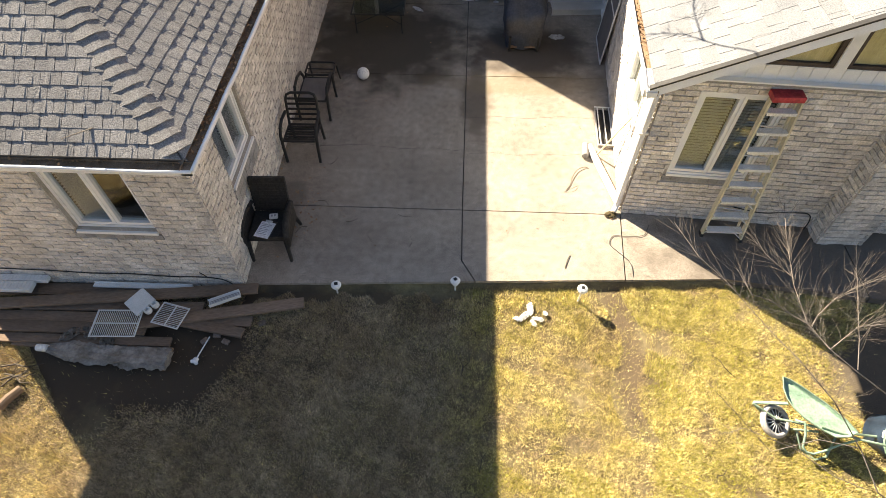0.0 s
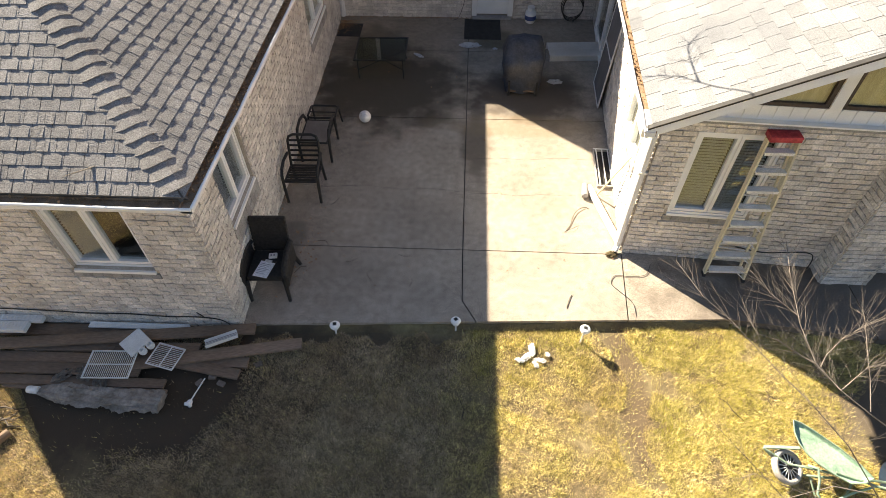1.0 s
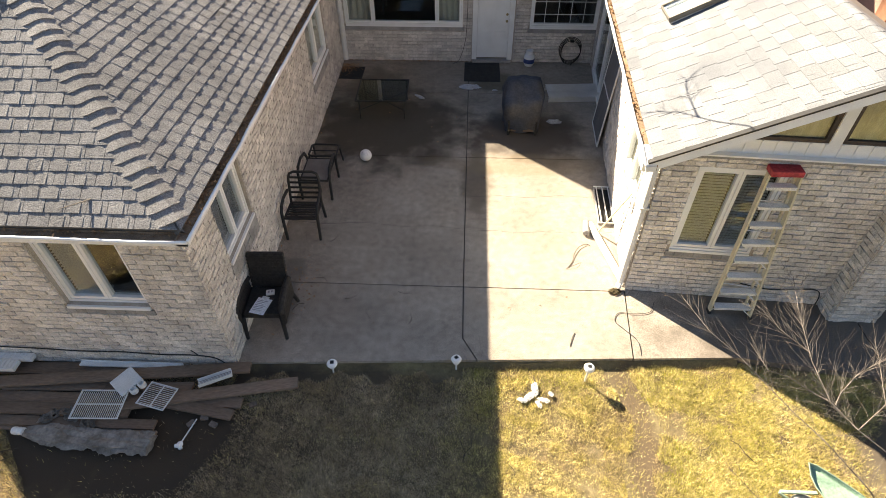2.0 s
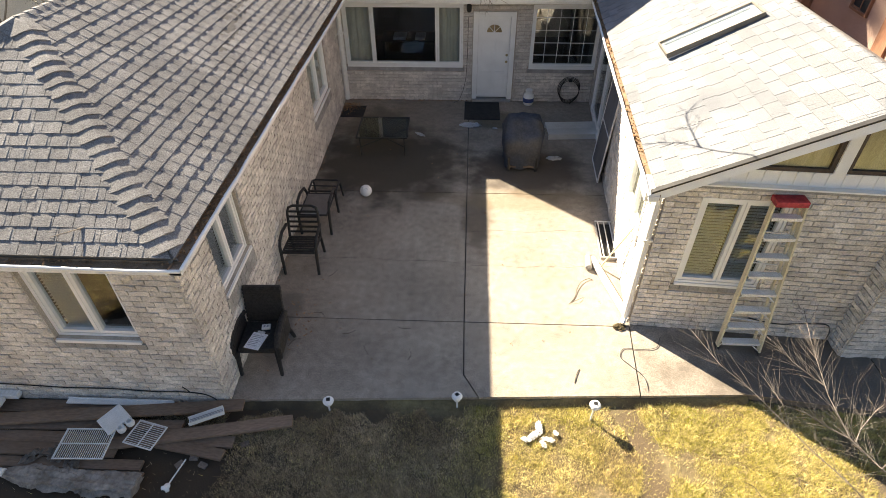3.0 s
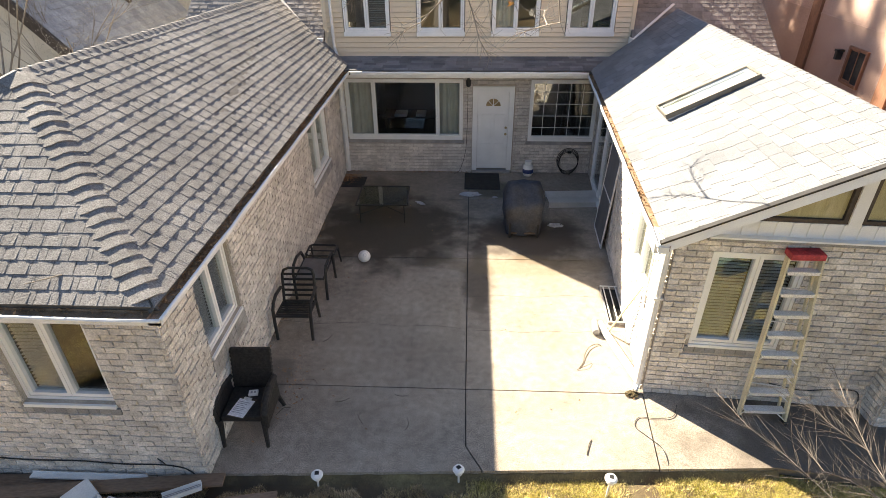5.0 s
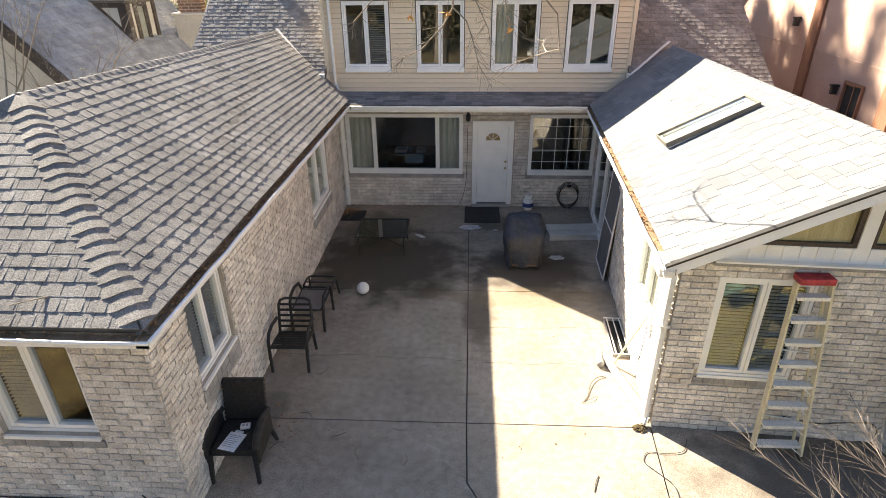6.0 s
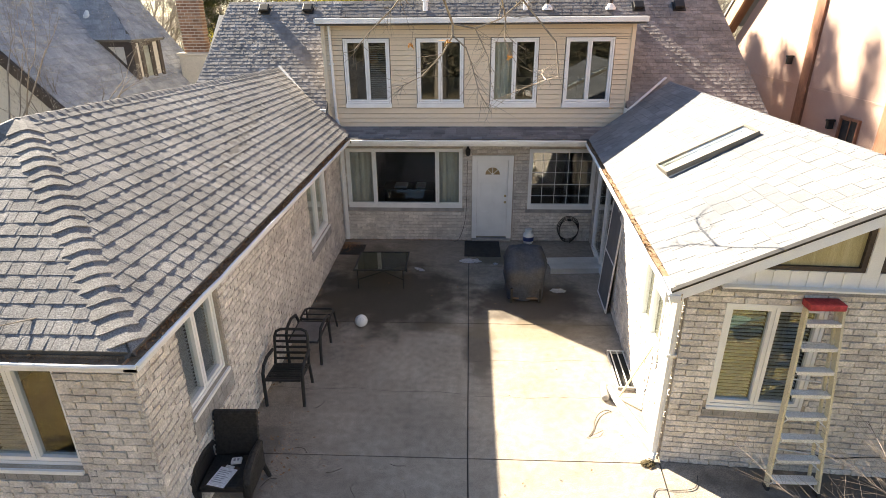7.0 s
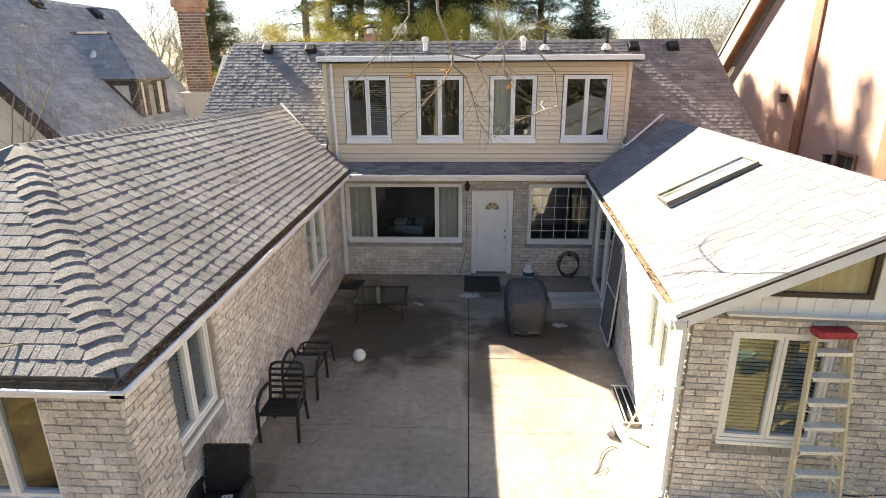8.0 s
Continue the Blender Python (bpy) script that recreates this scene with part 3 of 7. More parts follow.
tagged(obj("fascia_front", boxes((-6.55, -2.32, 3.79, 4.13, 2.60, 2.70)), "timber_dark"), "dark eaves board behind the gutter", "eaves board", kind="structure")
tagged(obj("soffit", boxes((-2.65, 3.35, 12.25, 13.02, 2.50, 2.53), (-2.65, 3.35, 12.24, 12.27, 2.53, 2.66)), "white_metal"), "white metal soffit above the back door", "soffit", kind="structure")

rake = thing("bargeboard", pose(2.42, 5.15, 0, 0, 0, -4.0), "white painted sloping bargeboard of the gable", "bargeboard")
for nm, dz0, dz1, y0, y1, mt in (("board", -0.135, -0.012, -0.02, 0.025, "white"), ("drip_edge", -0.012, 0.012, -0.035, 0.03, "black_metal")):
    a, b = Vector((0.0, 0, 2.63)), Vector((2.31, 0, 3.80))
    vs = [(p.x, y, p.z + dz) for p in (a, b) for y in (y0, y1) for dz in (dz0, dz1)]
    bm = bmesh.new()
    v = [bm.verts.new(q) for q in vs]
    for f in ((0, 1, 3, 2), (4, 6, 7, 5), (0, 4, 5, 1), (2, 3, 7, 6), (0, 2, 6, 4), (1, 5, 7, 3)):
        bm.faces.new([v[i] for i in f])
    part(nm, bm, mt, rake)
part("return_box", boxes((-0.04, 0.10, 0.03, 0.40, 2.48, 2.60)), "white_metal", rake)
tagged(raw("soffit_gable", [(2.5, 5.17, 2.53), (4.72, 5.02, 3.65), (4.76, 5.52, 3.65), (2.54, 5.68, 2.53), (2.5, 5.17, 2.56), (4.72, 5.02, 3.68), (4.76, 5.52, 3.68), (2.54, 5.68, 2.56)],
           [(0, 1, 2, 3), (7, 6, 5, 4), (0, 4, 5, 1), (2, 6, 7, 3), (0, 3, 7, 4), (1, 5, 6, 2)], "white"), "white sloping soffit under the gable overhang", "soffit", kind="structure")


# ---- windows and doors ----
def frame_ring(w, h, t, y0, y1, x=0.0, z=0.0):
    return boxes((x, x + t, y0, y1, z, z + h), (x + w - t, x + w, y0, y1, z, z + h), (x + t, x + w - t, y0, y1, z, z + t), (x + t, x + w - t, y0, y1, z + h - t, z + h))


def window(name, wall_m, u, z, w, h, sashes, label, sill=0.10, apron=0.0, blinds=(), curtain=(), grid=None, proud=0.03, depth=0.08, muntin=0.014, inset=0.0, hang=0.12):
    """A white framed window at (u, z) of a wall; sashes: their shares of the width."""
    m = wall_m @ pose(u, inset, z)
    win = thing(name, m, label, "window", kind="structure")
    part("window_frame", frame_ring(w, h, 0.036, -proud, depth), "white", win)
    x, inner, total = 0.036, w - 0.072, sum(sashes)
    for i, s in enumerate(sashes):
        sw = inner * s / total
        sash = part("sash", frame_ring(sw - 0.006, h - 0.078, 0.042, -proud + 0.012, depth - 0.02, x + 0.003, 0.039), "white", win)
        p = part("pane", boxes((x + 0.04, x + sw - 0.04, 0.022, 0.028, 0.075, h - 0.075)), "pane", sash)
        p.visible_shadow = False
        if grid:
            gx, gz = grid
            bm = bmesh.new()
            for k in range(1, gx):
                xx = x + sw * k / gx
                box(bm, xx - muntin / 2, xx + muntin / 2, 0.012, 0.034, 0.09, h - 0.09)
            for k in range(1, gz):
                zz = h * k / gz
                box(bm, x + 0.05, x + sw - 0.05, 0.013, 0.033, zz - muntin / 2, zz + muntin / 2)
            part("muntin_grid", bm, "white", sash)
        if i in blinds:
            bm = bmesh.new()
            nb = int((h - 0.2) / 0.046)
            for k in range(nb):
                zz = 0.1 + k * 0.046
                box(bm, x + 0.06, x + sw - 0.06, -0.02, 0.02, -0.001, 0.001, Matrix.Translation((0, 0.068, zz)) @ pose(0, 0, 0, 8))
            part("blind", bm, "blind", win, "pale slatted blind half open")
        if i in curtain:
            bm = bmesh.new()
            cols = 14
            front = [[bm.verts.new((x + 0.02 + (sw - 0.04) * c / cols, hang + 0.02 * math.sin(c * 1.7), zz)) for c in range(cols + 1)] for zz in (0.02, h - 0.05)]
            for c in range(cols):
                bm.faces.new((front[0][c], front[0][c + 1], front[1][c + 1], front[1][c]))
            cu = part("curtain", bm, "curtain", win, "pale cream curtain")
            so = cu.modifiers.new("thickness", "SOLIDIFY")
            so.thickness = 0.006
        x += sw
    if apron:
        part("apron", boxes((-0.015, w + 0.015, -proud - 0.02, 0.0, -apron, 0.0)), "white", win)
    if sill:
        part("window_sill", boxes((0.0, w, -0.03 - inset, 0.05, -0.045, -0.001), bevel=0.006), "white", win)
        n = max(4, round(w / 0.115))
        rnd = random.Random(int(u * 100))
        for k in range(n):
            a, b = -0.04 + (w + 0.08) * k / n, -0.04 + (w + 0.08) * (k + 1) / n
            for top, low in (((-0.046, -0.03 - sill),) if sill < 0.16 else ((-0.046, -0.03 - sill / 2), (-0.036 - sill / 2, -0.03 - sill))):
                dy = rnd.uniform(-0.004, 0.004)
                part("sill_brick", boxes((a + 0.003, b - 0.003, -0.022 - inset + dy, 0.04 - inset, low, top)), "sill", win, "grey painted sill brick")
    return win


window("window_1", FRONT_L, 2.635, 1.11, 1.02, 1.25, (1, 1), "white two-pane casement window with a slatted blind", blinds=(0,), inset=0.085)
window("window_2", LEFT, 0.73, 1.14, 1.01, 1.10, (1, 1), "white two-pane casement window on the side wall", blinds=(0, 1), sill=0.26, inset=0.075)
window("window_3", LEFT, 5.85, 0.95, 1.55, 1.25, (1, 1), "white two-pane casement window near the back corner", blinds=(), curtain=(0, 1), sill=0.2, hang=0.085, inset=0.05)
window("window_4", BACK, 0.21, 0.88, 2.745, 1.40, (0.62, 1.49, 0.56), "wide white picture window with side panes and curtains", curtain=(0, 2), sill=0.10)
window("window_5", BACK, 4.51, 0.86, 1.54, 1.41, (1,), "white window with a grid of small panes", grid=(5, 5), muntin=0.010, curtain=(), sill=0.10)
window("window_6", FRONT_R, 0.42, 0.89, 1.05, 1.36, (1, 1), "white two-pane casement window with half open blinds", blinds=(0, 1), inset=0.02)
window("window_7", RIGHT, 5.55, 1.05, 1.17, 1.25, (1, 1), "white sunlit casement window of the east wing", curtain=(0, 1), sill=0.1, hang=0.075)
DORMER = pose(-2.82, 12.98, 0)
DW = [(0.465, 1.00), (2.065, 1.02), (3.685, 1.01), (5.28, 1.02)]
for i, (u, w) in enumerate(DW):
    window("window_%d" % (8 + i), DORMER, u, 3.315, w, 1.365, (1, 1), "white two-pane dormer window", sill=0, apron=0.09, blinds=((1,), (), (), ())[i], curtain=((), (), (0,), ())[i], proud=0.04)

# back door
door = thing("door_1", BACK @ pose(3.185, 0, 0.06), "closed white panelled door with a small fan light", "door", kind="structure")
part("door_frame", boxes((0, 0.115, -0.03, 0.05, 0, 2.06), (0.845, 0.96, -0.03, 0.05, 0, 2.06), (0.115, 0.845, -0.03, 0.05, 1.945, 2.06)), "white", door)
leaf = part("door_leaf", boxes((0.118, 0.842, 0.012, 0.055, 0.035, 1.942), bevel=0.004), "white", door)
for px in (0.20, 0.52):
    for pz, ph in ((0.16, 0.52), (0.78, 0.62)):
        part("panel", boxes((px, px + 0.24, 0.004, 0.02, pz, pz + ph), bevel=0.006), "white", leaf)
bm = bmesh.new()
fan = [(0.48 + 0.17 * math.cos(math.pi * k / 12), 1.60 + 0.17 * math.sin(math.pi * k / 12)) for k in range(13)]
f0 = [bm.verts.new((a, 0.006, b)) for a, b in fan]
f1 = [bm.verts.new((a, 0.02, b)) for a, b in fan]
bm.faces.new(f0)
bm.faces.new(f1[::-1])
for k in range(13):
    bm.faces.new((f0[k], f1[k], f1[(k + 1) % 13], f0[(k + 1) % 13]))
M["fan_glass"] = mat("amber_fan_glass", (0.20, 0.13, 0.05), (0.30, 0.22, 0.12), 8, 0.12, 0.0)
part("fan_light", bm, "fan_glass", leaf, "amber half-round door light")
for k in (1, 2, 3):
    a = math.pi * k / 4
    part("fan_bar", bar([(0.48, 0.002, 1.60), (0.48 + 0.17 * math.cos(a), 0.002, 1.60 + 0.17 * math.sin(a))], 0.007, 6), "white", leaf)
M["brass"] = mat("worn_brass", (0.45, 0.36, 0.2), (0.52, 0.42, 0.25), 20, 0.35, 0.05, metal=0.9)
for zz in (0.93, 1.09):
    part("door_knob", lathe([(0.012, 0), (0.012, 0.03), (0.028, 0.035), (0.03, 0.05), (0.018, 0.062)], 12, Matrix.Translation((0.79, 0.012, zz)) @ pose(0, 0, 0, 90)), "brass", leaf)
part("threshold", boxes((0.02, 0.94, -0.12, 0.05, -0.05, 0.0), bevel=0.006), "sill", door, "grey stone threshold")
lamp = thing("wall_lamp", BACK @ pose(3.08, -0.002, 2.20), "small dark metal wall lantern beside the door", "wall lamp")
part("bracket", boxes((-0.03, 0.03, -0.03, 0.0, 0.02, 0.14)), "black_metal", lamp)
part("lantern", lathe([(0.03, -0.12), (0.05, -0.1), (0.06, 0.02), (0.03, 0.06), (0.01, 0.08)], 8, Matrix.Translation((0, -0.09, 0.05))), "black_metal", lamp)
# sliding door of the right wing
pd = thing("door_2", RIGHT @ pose(0.55, 0, 0.06), "white framed glass sliding door in shade", "door", kind="structure")
part("door_frame", frame_ring(2.20, 2.04, 0.06, -0.03, 0.1), "white", pd)
for k, yy in ((0, 0.0), (1, 0.035)):
    s = part("sash", frame_ring(1.07, 1.9, 0.07, yy, yy + 0.03, 0.06 + 1.01 * k, 0.07), "white", pd)
    p = part("pane", boxes((0.13 + 1.01 * k, 1.06 + 1.01 * k, yy + 0.012, yy + 0.018, 0.14, 1.9)), "pane", s)
    p.visible_shadow = False

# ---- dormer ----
# Dark backing shows between the boards, drawing their lap shadows in colour.
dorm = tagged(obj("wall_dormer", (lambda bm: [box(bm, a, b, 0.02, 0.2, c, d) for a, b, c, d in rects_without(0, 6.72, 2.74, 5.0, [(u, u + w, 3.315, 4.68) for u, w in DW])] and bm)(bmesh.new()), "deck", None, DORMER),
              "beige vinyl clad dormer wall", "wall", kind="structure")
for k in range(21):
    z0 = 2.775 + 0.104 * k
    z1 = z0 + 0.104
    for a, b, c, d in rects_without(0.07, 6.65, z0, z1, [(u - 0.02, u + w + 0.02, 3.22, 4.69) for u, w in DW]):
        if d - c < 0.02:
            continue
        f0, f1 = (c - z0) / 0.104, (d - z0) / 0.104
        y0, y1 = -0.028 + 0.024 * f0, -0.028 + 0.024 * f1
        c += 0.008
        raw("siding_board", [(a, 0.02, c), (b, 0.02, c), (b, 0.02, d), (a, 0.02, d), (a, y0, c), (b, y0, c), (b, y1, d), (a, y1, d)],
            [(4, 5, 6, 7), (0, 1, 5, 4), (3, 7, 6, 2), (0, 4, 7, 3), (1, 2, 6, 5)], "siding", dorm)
for u in (0.0, 6.64):
    part("corner_trim", boxes((u, u + 0.08, -0.035, 0.02, 2.76, 5.0)), "siding", dorm)
part("base_flashing", boxes((0, 6.72, -0.05, 0.02, 2.73, 2.775)), "white_metal", dorm)
fas = thing("dormer_eaves", pose(0, 0, 0), "cream metal eaves trough along the dormer", "eaves trough")
for nm, row, mt in (("board", (-2.83, 4.0, 12.60, 12.63, 4.97, 5.10), "white_metal"), ("trough", (-2.84, 4.01, 12.50, 12.60, 4.99, 5.09), "white_metal"), ("soffit", (-2.83, 4.0, 12.63, 12.98, 4.97, 4.99), "siding")):
    part(nm, boxes(row, bevel=0.008 if nm == "trough" else 0), mt, fas)
for nm, x in (("wall_cheek_left", -2.82), ("wall_cheek_right", 3.76)):
    vs = [(x, 13.0, main_z(13.0) - 0.1), (x, 13.0, 5.04), (x, 14.92, 5.05)]
    vs += [(a + 0.14, b, c) for a, b, c in vs]
    tagged(raw(nm, vs, [(0, 1, 2), (5, 4, 3), (0, 3, 4, 1), (1, 4, 5, 2), (2, 5, 3, 0)], "siding"), "beige clad dormer cheek", "wall", kind="structure")
for nm, x, pts in (("wing_flashing", 0, [(-4.06, 13.71, 4.06), (-2.84, 12.6, 3.09)]), ("wing_flashing", 0, [(4.80, 13.42, 3.80), (3.9, 12.75, 3.22)])):
    a, b = Vector(pts[0]), Vector(pts[1])
    s = (b - a).cross(Vector((0, 0, 1))).normalized() * 0.035
    bm = bmesh.new()
    vv = [bm.verts.new(p + o + Vector((0, 0, dz))) for p in (a, b) for o in (s, -s) for dz in (0, 0.012)]
    for f in ((0, 1, 3, 2), (4, 6, 7, 5), (0, 4, 5, 1), (2, 3, 7, 6), (0, 2, 6, 4), (1, 5, 7, 3)):
        bm.faces.new([vv[i] for i in f])
    tagged(obj(nm, bm, "white_metal"), "white metal flashing where two roofs meet", "flashing", kind="structure")
for x0, x1 in ((-3.0, -2.8), (3.82, 4.06)):
    tagged(obj("kick_flashing", boxes((x0, x1, 12.7, 12.97, 2.92, 3.22), bevel=0.01), "white_metal"), "white flashing at the foot of the dormer", "flashing", kind="structure")


def downspout(pts, label, w=0.04):
    d = thing("downspout", Matrix.Translation(pts[0]), label, "downspout")
    o = Vector(pts[0])
    part("pipe", bar([Vector(p) - o for p in pts], w, 8), "white_metal", d)
    for a, b in zip(pts, pts[1:]):
        if (Vector(a) - Vector(b)).length > 1:
            c = Vector(a).lerp(Vector(b), 0.35) - o
            part("strap", boxes((c.x - w - 0.015, c.x + w + 0.015, c.y - w - 0.004, c.y + w + 0.004, c.z - 0.015, c.z + 0.015)), "white_metal", d)
    return d


downspout([(-2.62, 12.85, 4.98), (-2.62, 12.90, 4.8), (-2.61, 12.90, 3.0), (-2.52, 12.7, 2.87), (-2.28, 12.28, 2.70)], "white downspout on the dormer corner ending above the gutter", 0.033)
downspout([(-2.57, 12.92, 2.5), (-2.57, 12.92, 0.05)], "white downspout in the back corner", 0.062)
downspout([(2.60, 5.55, 2.50), (2.745, 5.70, 2.3), (2.745, 5.70, 0.12), (2.70, 5.62, 0.05)], "white metal downspout at the corner of the east wing", 0.045)

# ---- right gable: boarded band and slanted windows ----
band = thing("gable_band", FRONT_R, "white boarded band above the brick of the gable", "cladding", kind="structure")
part("ledge", boxes((0.30, 4.1, -0.09, 0.02, 2.425, 2.475), bevel=0.006), "sill", band, "grey ledge")
part("ledge_cap", boxes((0.30, 4.1, -0.115, 0.0, 2.475, 2.495)), "white", band)
for k in range(22):
    x0 = 0.30 + 0.172 * k
    part("board", boxes((x0, x0 + 0.166, -0.03, 0.1, 2.495, 2.675)), "white", band)
    part("batten", boxes((x0 + 0.16, x0 + 0.178, -0.040, -0.031, 2.50, 2.67)), "white", band)
part("post", boxes((1.69, 1.82, -0.05, 0.02, 2.68, 3.30)), "white", band)
gw = [(0.0, 0.02, 2.4), (4.1, 0.02, 2.4), (4.1, 0.02, 2.5), (1.95, 0.02, 3.66), (0.0, 0.02, 2.55)]
tagged(raw("wall_gable_right", gw + [(a, 0.2, c) for a, b, c in gw], [(0, 1, 2, 3, 4), (9, 8, 7, 6, 5)] + [(i, i + 5, (i + 1) % 5 + 5, (i + 1) % 5) for i in range(5)], "plaster", None, FRONT_R),
       "gable wall behind the slanted windows", "wall", kind="structure")
M["gold_curtain"] = mat("gold_curtain", (0.48, 0.40, 0.22), (0.58, 0.50, 0.30), 3, 0.9, 0.2, 60, stretch=(8, 1, 0.3))
for nm, xa, xb in (("window_12", 0.72, 1.69), ("window_13", 1.82, 2.75)):
    w_ob = thing(nm, FRONT_R @ pose(xa, 0, 2.68), "slanted brown framed gable window with a pale curtain", "window", kind="structure")
    top = lambda x: min(2.63 + (x + 0.39) * 0.506, 3.80 - max(0, x - 1.92) * 0.506) - 0.125 - 2.68
    L = xb - xa
    poly = [(0, 0), (L, 0), (L, top(xb)), (0, max(0.03, top(xa)))] if xb < 1.9 else [(0, 0), (L, 0), (L, top(xb)), (1.92 - xa, top(1.92)), (0, top(xa))]
    ins = [(0.10, 0.045), (L - 0.05, 0.045), (L - 0.05, top(xb) - 0.05), (0.10, max(0.05, top(xa) + 0.03))] if xb < 1.9 else [(0.05, 0.045), (L - 0.05, 0.045), (L - 0.05, top(xb) - 0.04), (1.92 - xa, top(1.92) - 0.05), (0.05, top(xa) - 0.03)]
    n = len(poly)
    bm = bmesh.new()
    o0 = [bm.verts.new((a, -0.03, b)) for a, b in poly]
    i0 = [bm.verts.new((a, -0.03, b)) for a, b in ins]
    i1 = [bm.verts.new((a, 0.015, b)) for a, b in ins]
    o1 = [bm.verts.new((a, 0.015, b)) for a, b in poly]
    for k in range(n):
        j = (k + 1) % n
        bm.faces.new((o0[k], o0[j], i0[j], i0[k]))
        bm.faces.new((i0[k], i0[j], i1[j], i1[k]))
        bm.faces.new((o0[j], o0[k], o1[k], o1[j]))
    part("window_frame", bm, "timber_dark", w_ob)
    bm = bmesh.new()
    bm.faces.new([bm.verts.new((a, 0.0, b)) for a, b in ins])
    bmesh.ops.solidify(bm, geom=bm.faces[:], thickness=0.004)
    p = part("pane", bm, "pane", w_ob)
    p.visible_shadow = False
    bm = bmesh.new()
    bm.faces.new([bm.verts.new((a, 0.012, b)) for a, b in ins])
    part("curtain", bm, "gold_curtain", w_ob, "gold striped curtain")

# pier at the right end
pier = tagged(obj("pier", boxes((5.55, 6.2, 5.17, 5.45, -0.1, 2.3)), "mortar"), "cream painted brick pier against the gable wall", "pier", kind="structure")


# ---- things on the roofs ----
sl = math.degrees(math.atan(0.50))
M["bronze"] = mat("bronze_frame", (0.13, 0.115, 0.09), (0.18, 0.16, 0.13), 5, 0.5, 0.1)
skyl = thing("skylight", pose(3.28, 8.03, 2.965, 0, -sl, 0), "raised skylight with a dark frame on the pale roof", "skylight")
part("curb", boxes((0, 1.28, 0, 0.04, -0.02, 0.09), (0, 1.28, 0.40, 0.44, -0.02, 0.09), (0, 0.04, 0.04, 0.40, -0.02, 0.09), (1.24, 1.28, 0.04, 0.40, -0.02, 0.09)), "white_metal", skyl)
part("frame", boxes((-0.02, 1.30, -0.02, 0.0, 0.055, 0.125), (-0.02, 1.30, 0.44, 0.46, 0.055, 0.125), (-0.02, 0.0, 0.0, 0.44, 0.055, 0.125), (1.28, 1.30, 0.0, 0.44, 0.055, 0.125)), "bronze", skyl, "dark bronze skylight frame")
# Pale slab raised under the glass; its colour also imitates reflected sky.
M["well_and_sky"] = mat("pale_well_and_sky", (0.66, 0.66, 0.56), (0.74, 0.74, 0.66), 3, 0.7, 0.0)
part("well", boxes((0.04, 1.24, 0.04, 0.40, 0.0, 0.06)), "well_and_sky", skyl)
g = part("pane", boxes((0.0, 1.28, 0.0, 0.44, 0.108, 0.116)), "pane", skyl)
g.visible_shadow = False

ms = math.degrees(math.atan(MS))
for x, y in ((-4.72, 15.1), (-3.62, 15.1), (4.46, 15.1), (5.42, 15.1)):
    v = thing("roof_vent", pose(x, y, main_z(y) + 0.02, ms), "black box vent on the shingle roof", "roof vent", "box vents")
    part("hood", boxes((-0.12, 0.12, -0.10, 0.12, 0.03, 0.10), bevel=0.02), "black_metal", v)
    part("flange", boxes((-0.15, 0.15, -0.14, 0.15, 0, 0.012)), "black_metal", v)
    part("throat", boxes((-0.10, 0.10, -0.08, 0.10, 0.012, 0.03)), "black_metal", v)
dz = main_z
for x, y in ((-0.70, 15.1), (1.75, 15.1)):
    v = thing("vent_pipe", pose(x, y, dz(y)), "white capped plastic vent pipe on the dormer roof", "vent pipe", "white vent pipes")
    part("pipe", lathe([(0.06, -0.03), (0.06, 0.22)], 14), "white", v, smooth=False)
    part("cap", lathe([(0.085, 0.20), (0.09, 0.27), (0.06, 0.30), (0.02, 0.31)], 14), "white", v)
for x, y in ((2.28, 15.1), (3.80, 15.1)):
    v = thing("stack_pipe", pose(x, y, dz(y)), "black stack pipe with a pale lead skirt", "vent pipe", "black stack pipes")
    part("skirt", lathe([(0.13, -0.03), (0.12, 0.02), (0.06, 0.10), (0.05, 0.11)], 16), "white_metal", v, "pale metal skirt")
    part("pipe", lathe([(0.04, 0.0), (0.04, 0.38), (0.045, 0.39), (0.045, 0.44)], 12), "black_metal", v)

rnd = random.Random(77)
tw = thing("twig", pose(-3.05, 4.0, 2.86, -18), "dry forked twig lying on the shingles above the gutter", "twig")
part("stem", bar([(-0.32, -0.20, -0.02), (-0.1, -0.02, 0.02), (0.06, 0.16, 0.04), (0.3, 0.24, 0.03)], [0.004, 0.009, 0.010, 0.005], 6), "bark", tw)
part("side_shoot", bar([(-0.1, -0.02, 0.02), (-0.14, 0.12, 0.05), (-0.18, 0.24, 0.03)], [0.006, 0.005, 0.003], 6), "bark", tw)
part("side_shoot", bar([(0.06, 0.16, 0.04), (0.2, 0.12, 0.05), (0.34, 0.1, 0.03)], [0.006, 0.005, 0.003], 6), "bark", tw)

# ---- chimney of the main house ----
CH = (-8.15, 17.55)
chim = thing("chimney", pose(CH[0], CH[1], 0.0), "tall red brick chimney on a cream stucco base", "chimney", kind="structure")
base = part("base", boxes((-0.16, 0.86, -0.06, 0.5, -0.1, 4.06), bevel=0.03), "cream", chim, "cream stucco base")
part("ledge", boxes((-0.21, 0.90, -0.1, 0.54, 4.06, 4.14), bevel=0.02), "cream", base, "cream stucco ledge")
stack = part("stack", boxes((0.0, 0.66, 0.02, 0.34, 4.14, 7.3)), "red_mortar", chim)
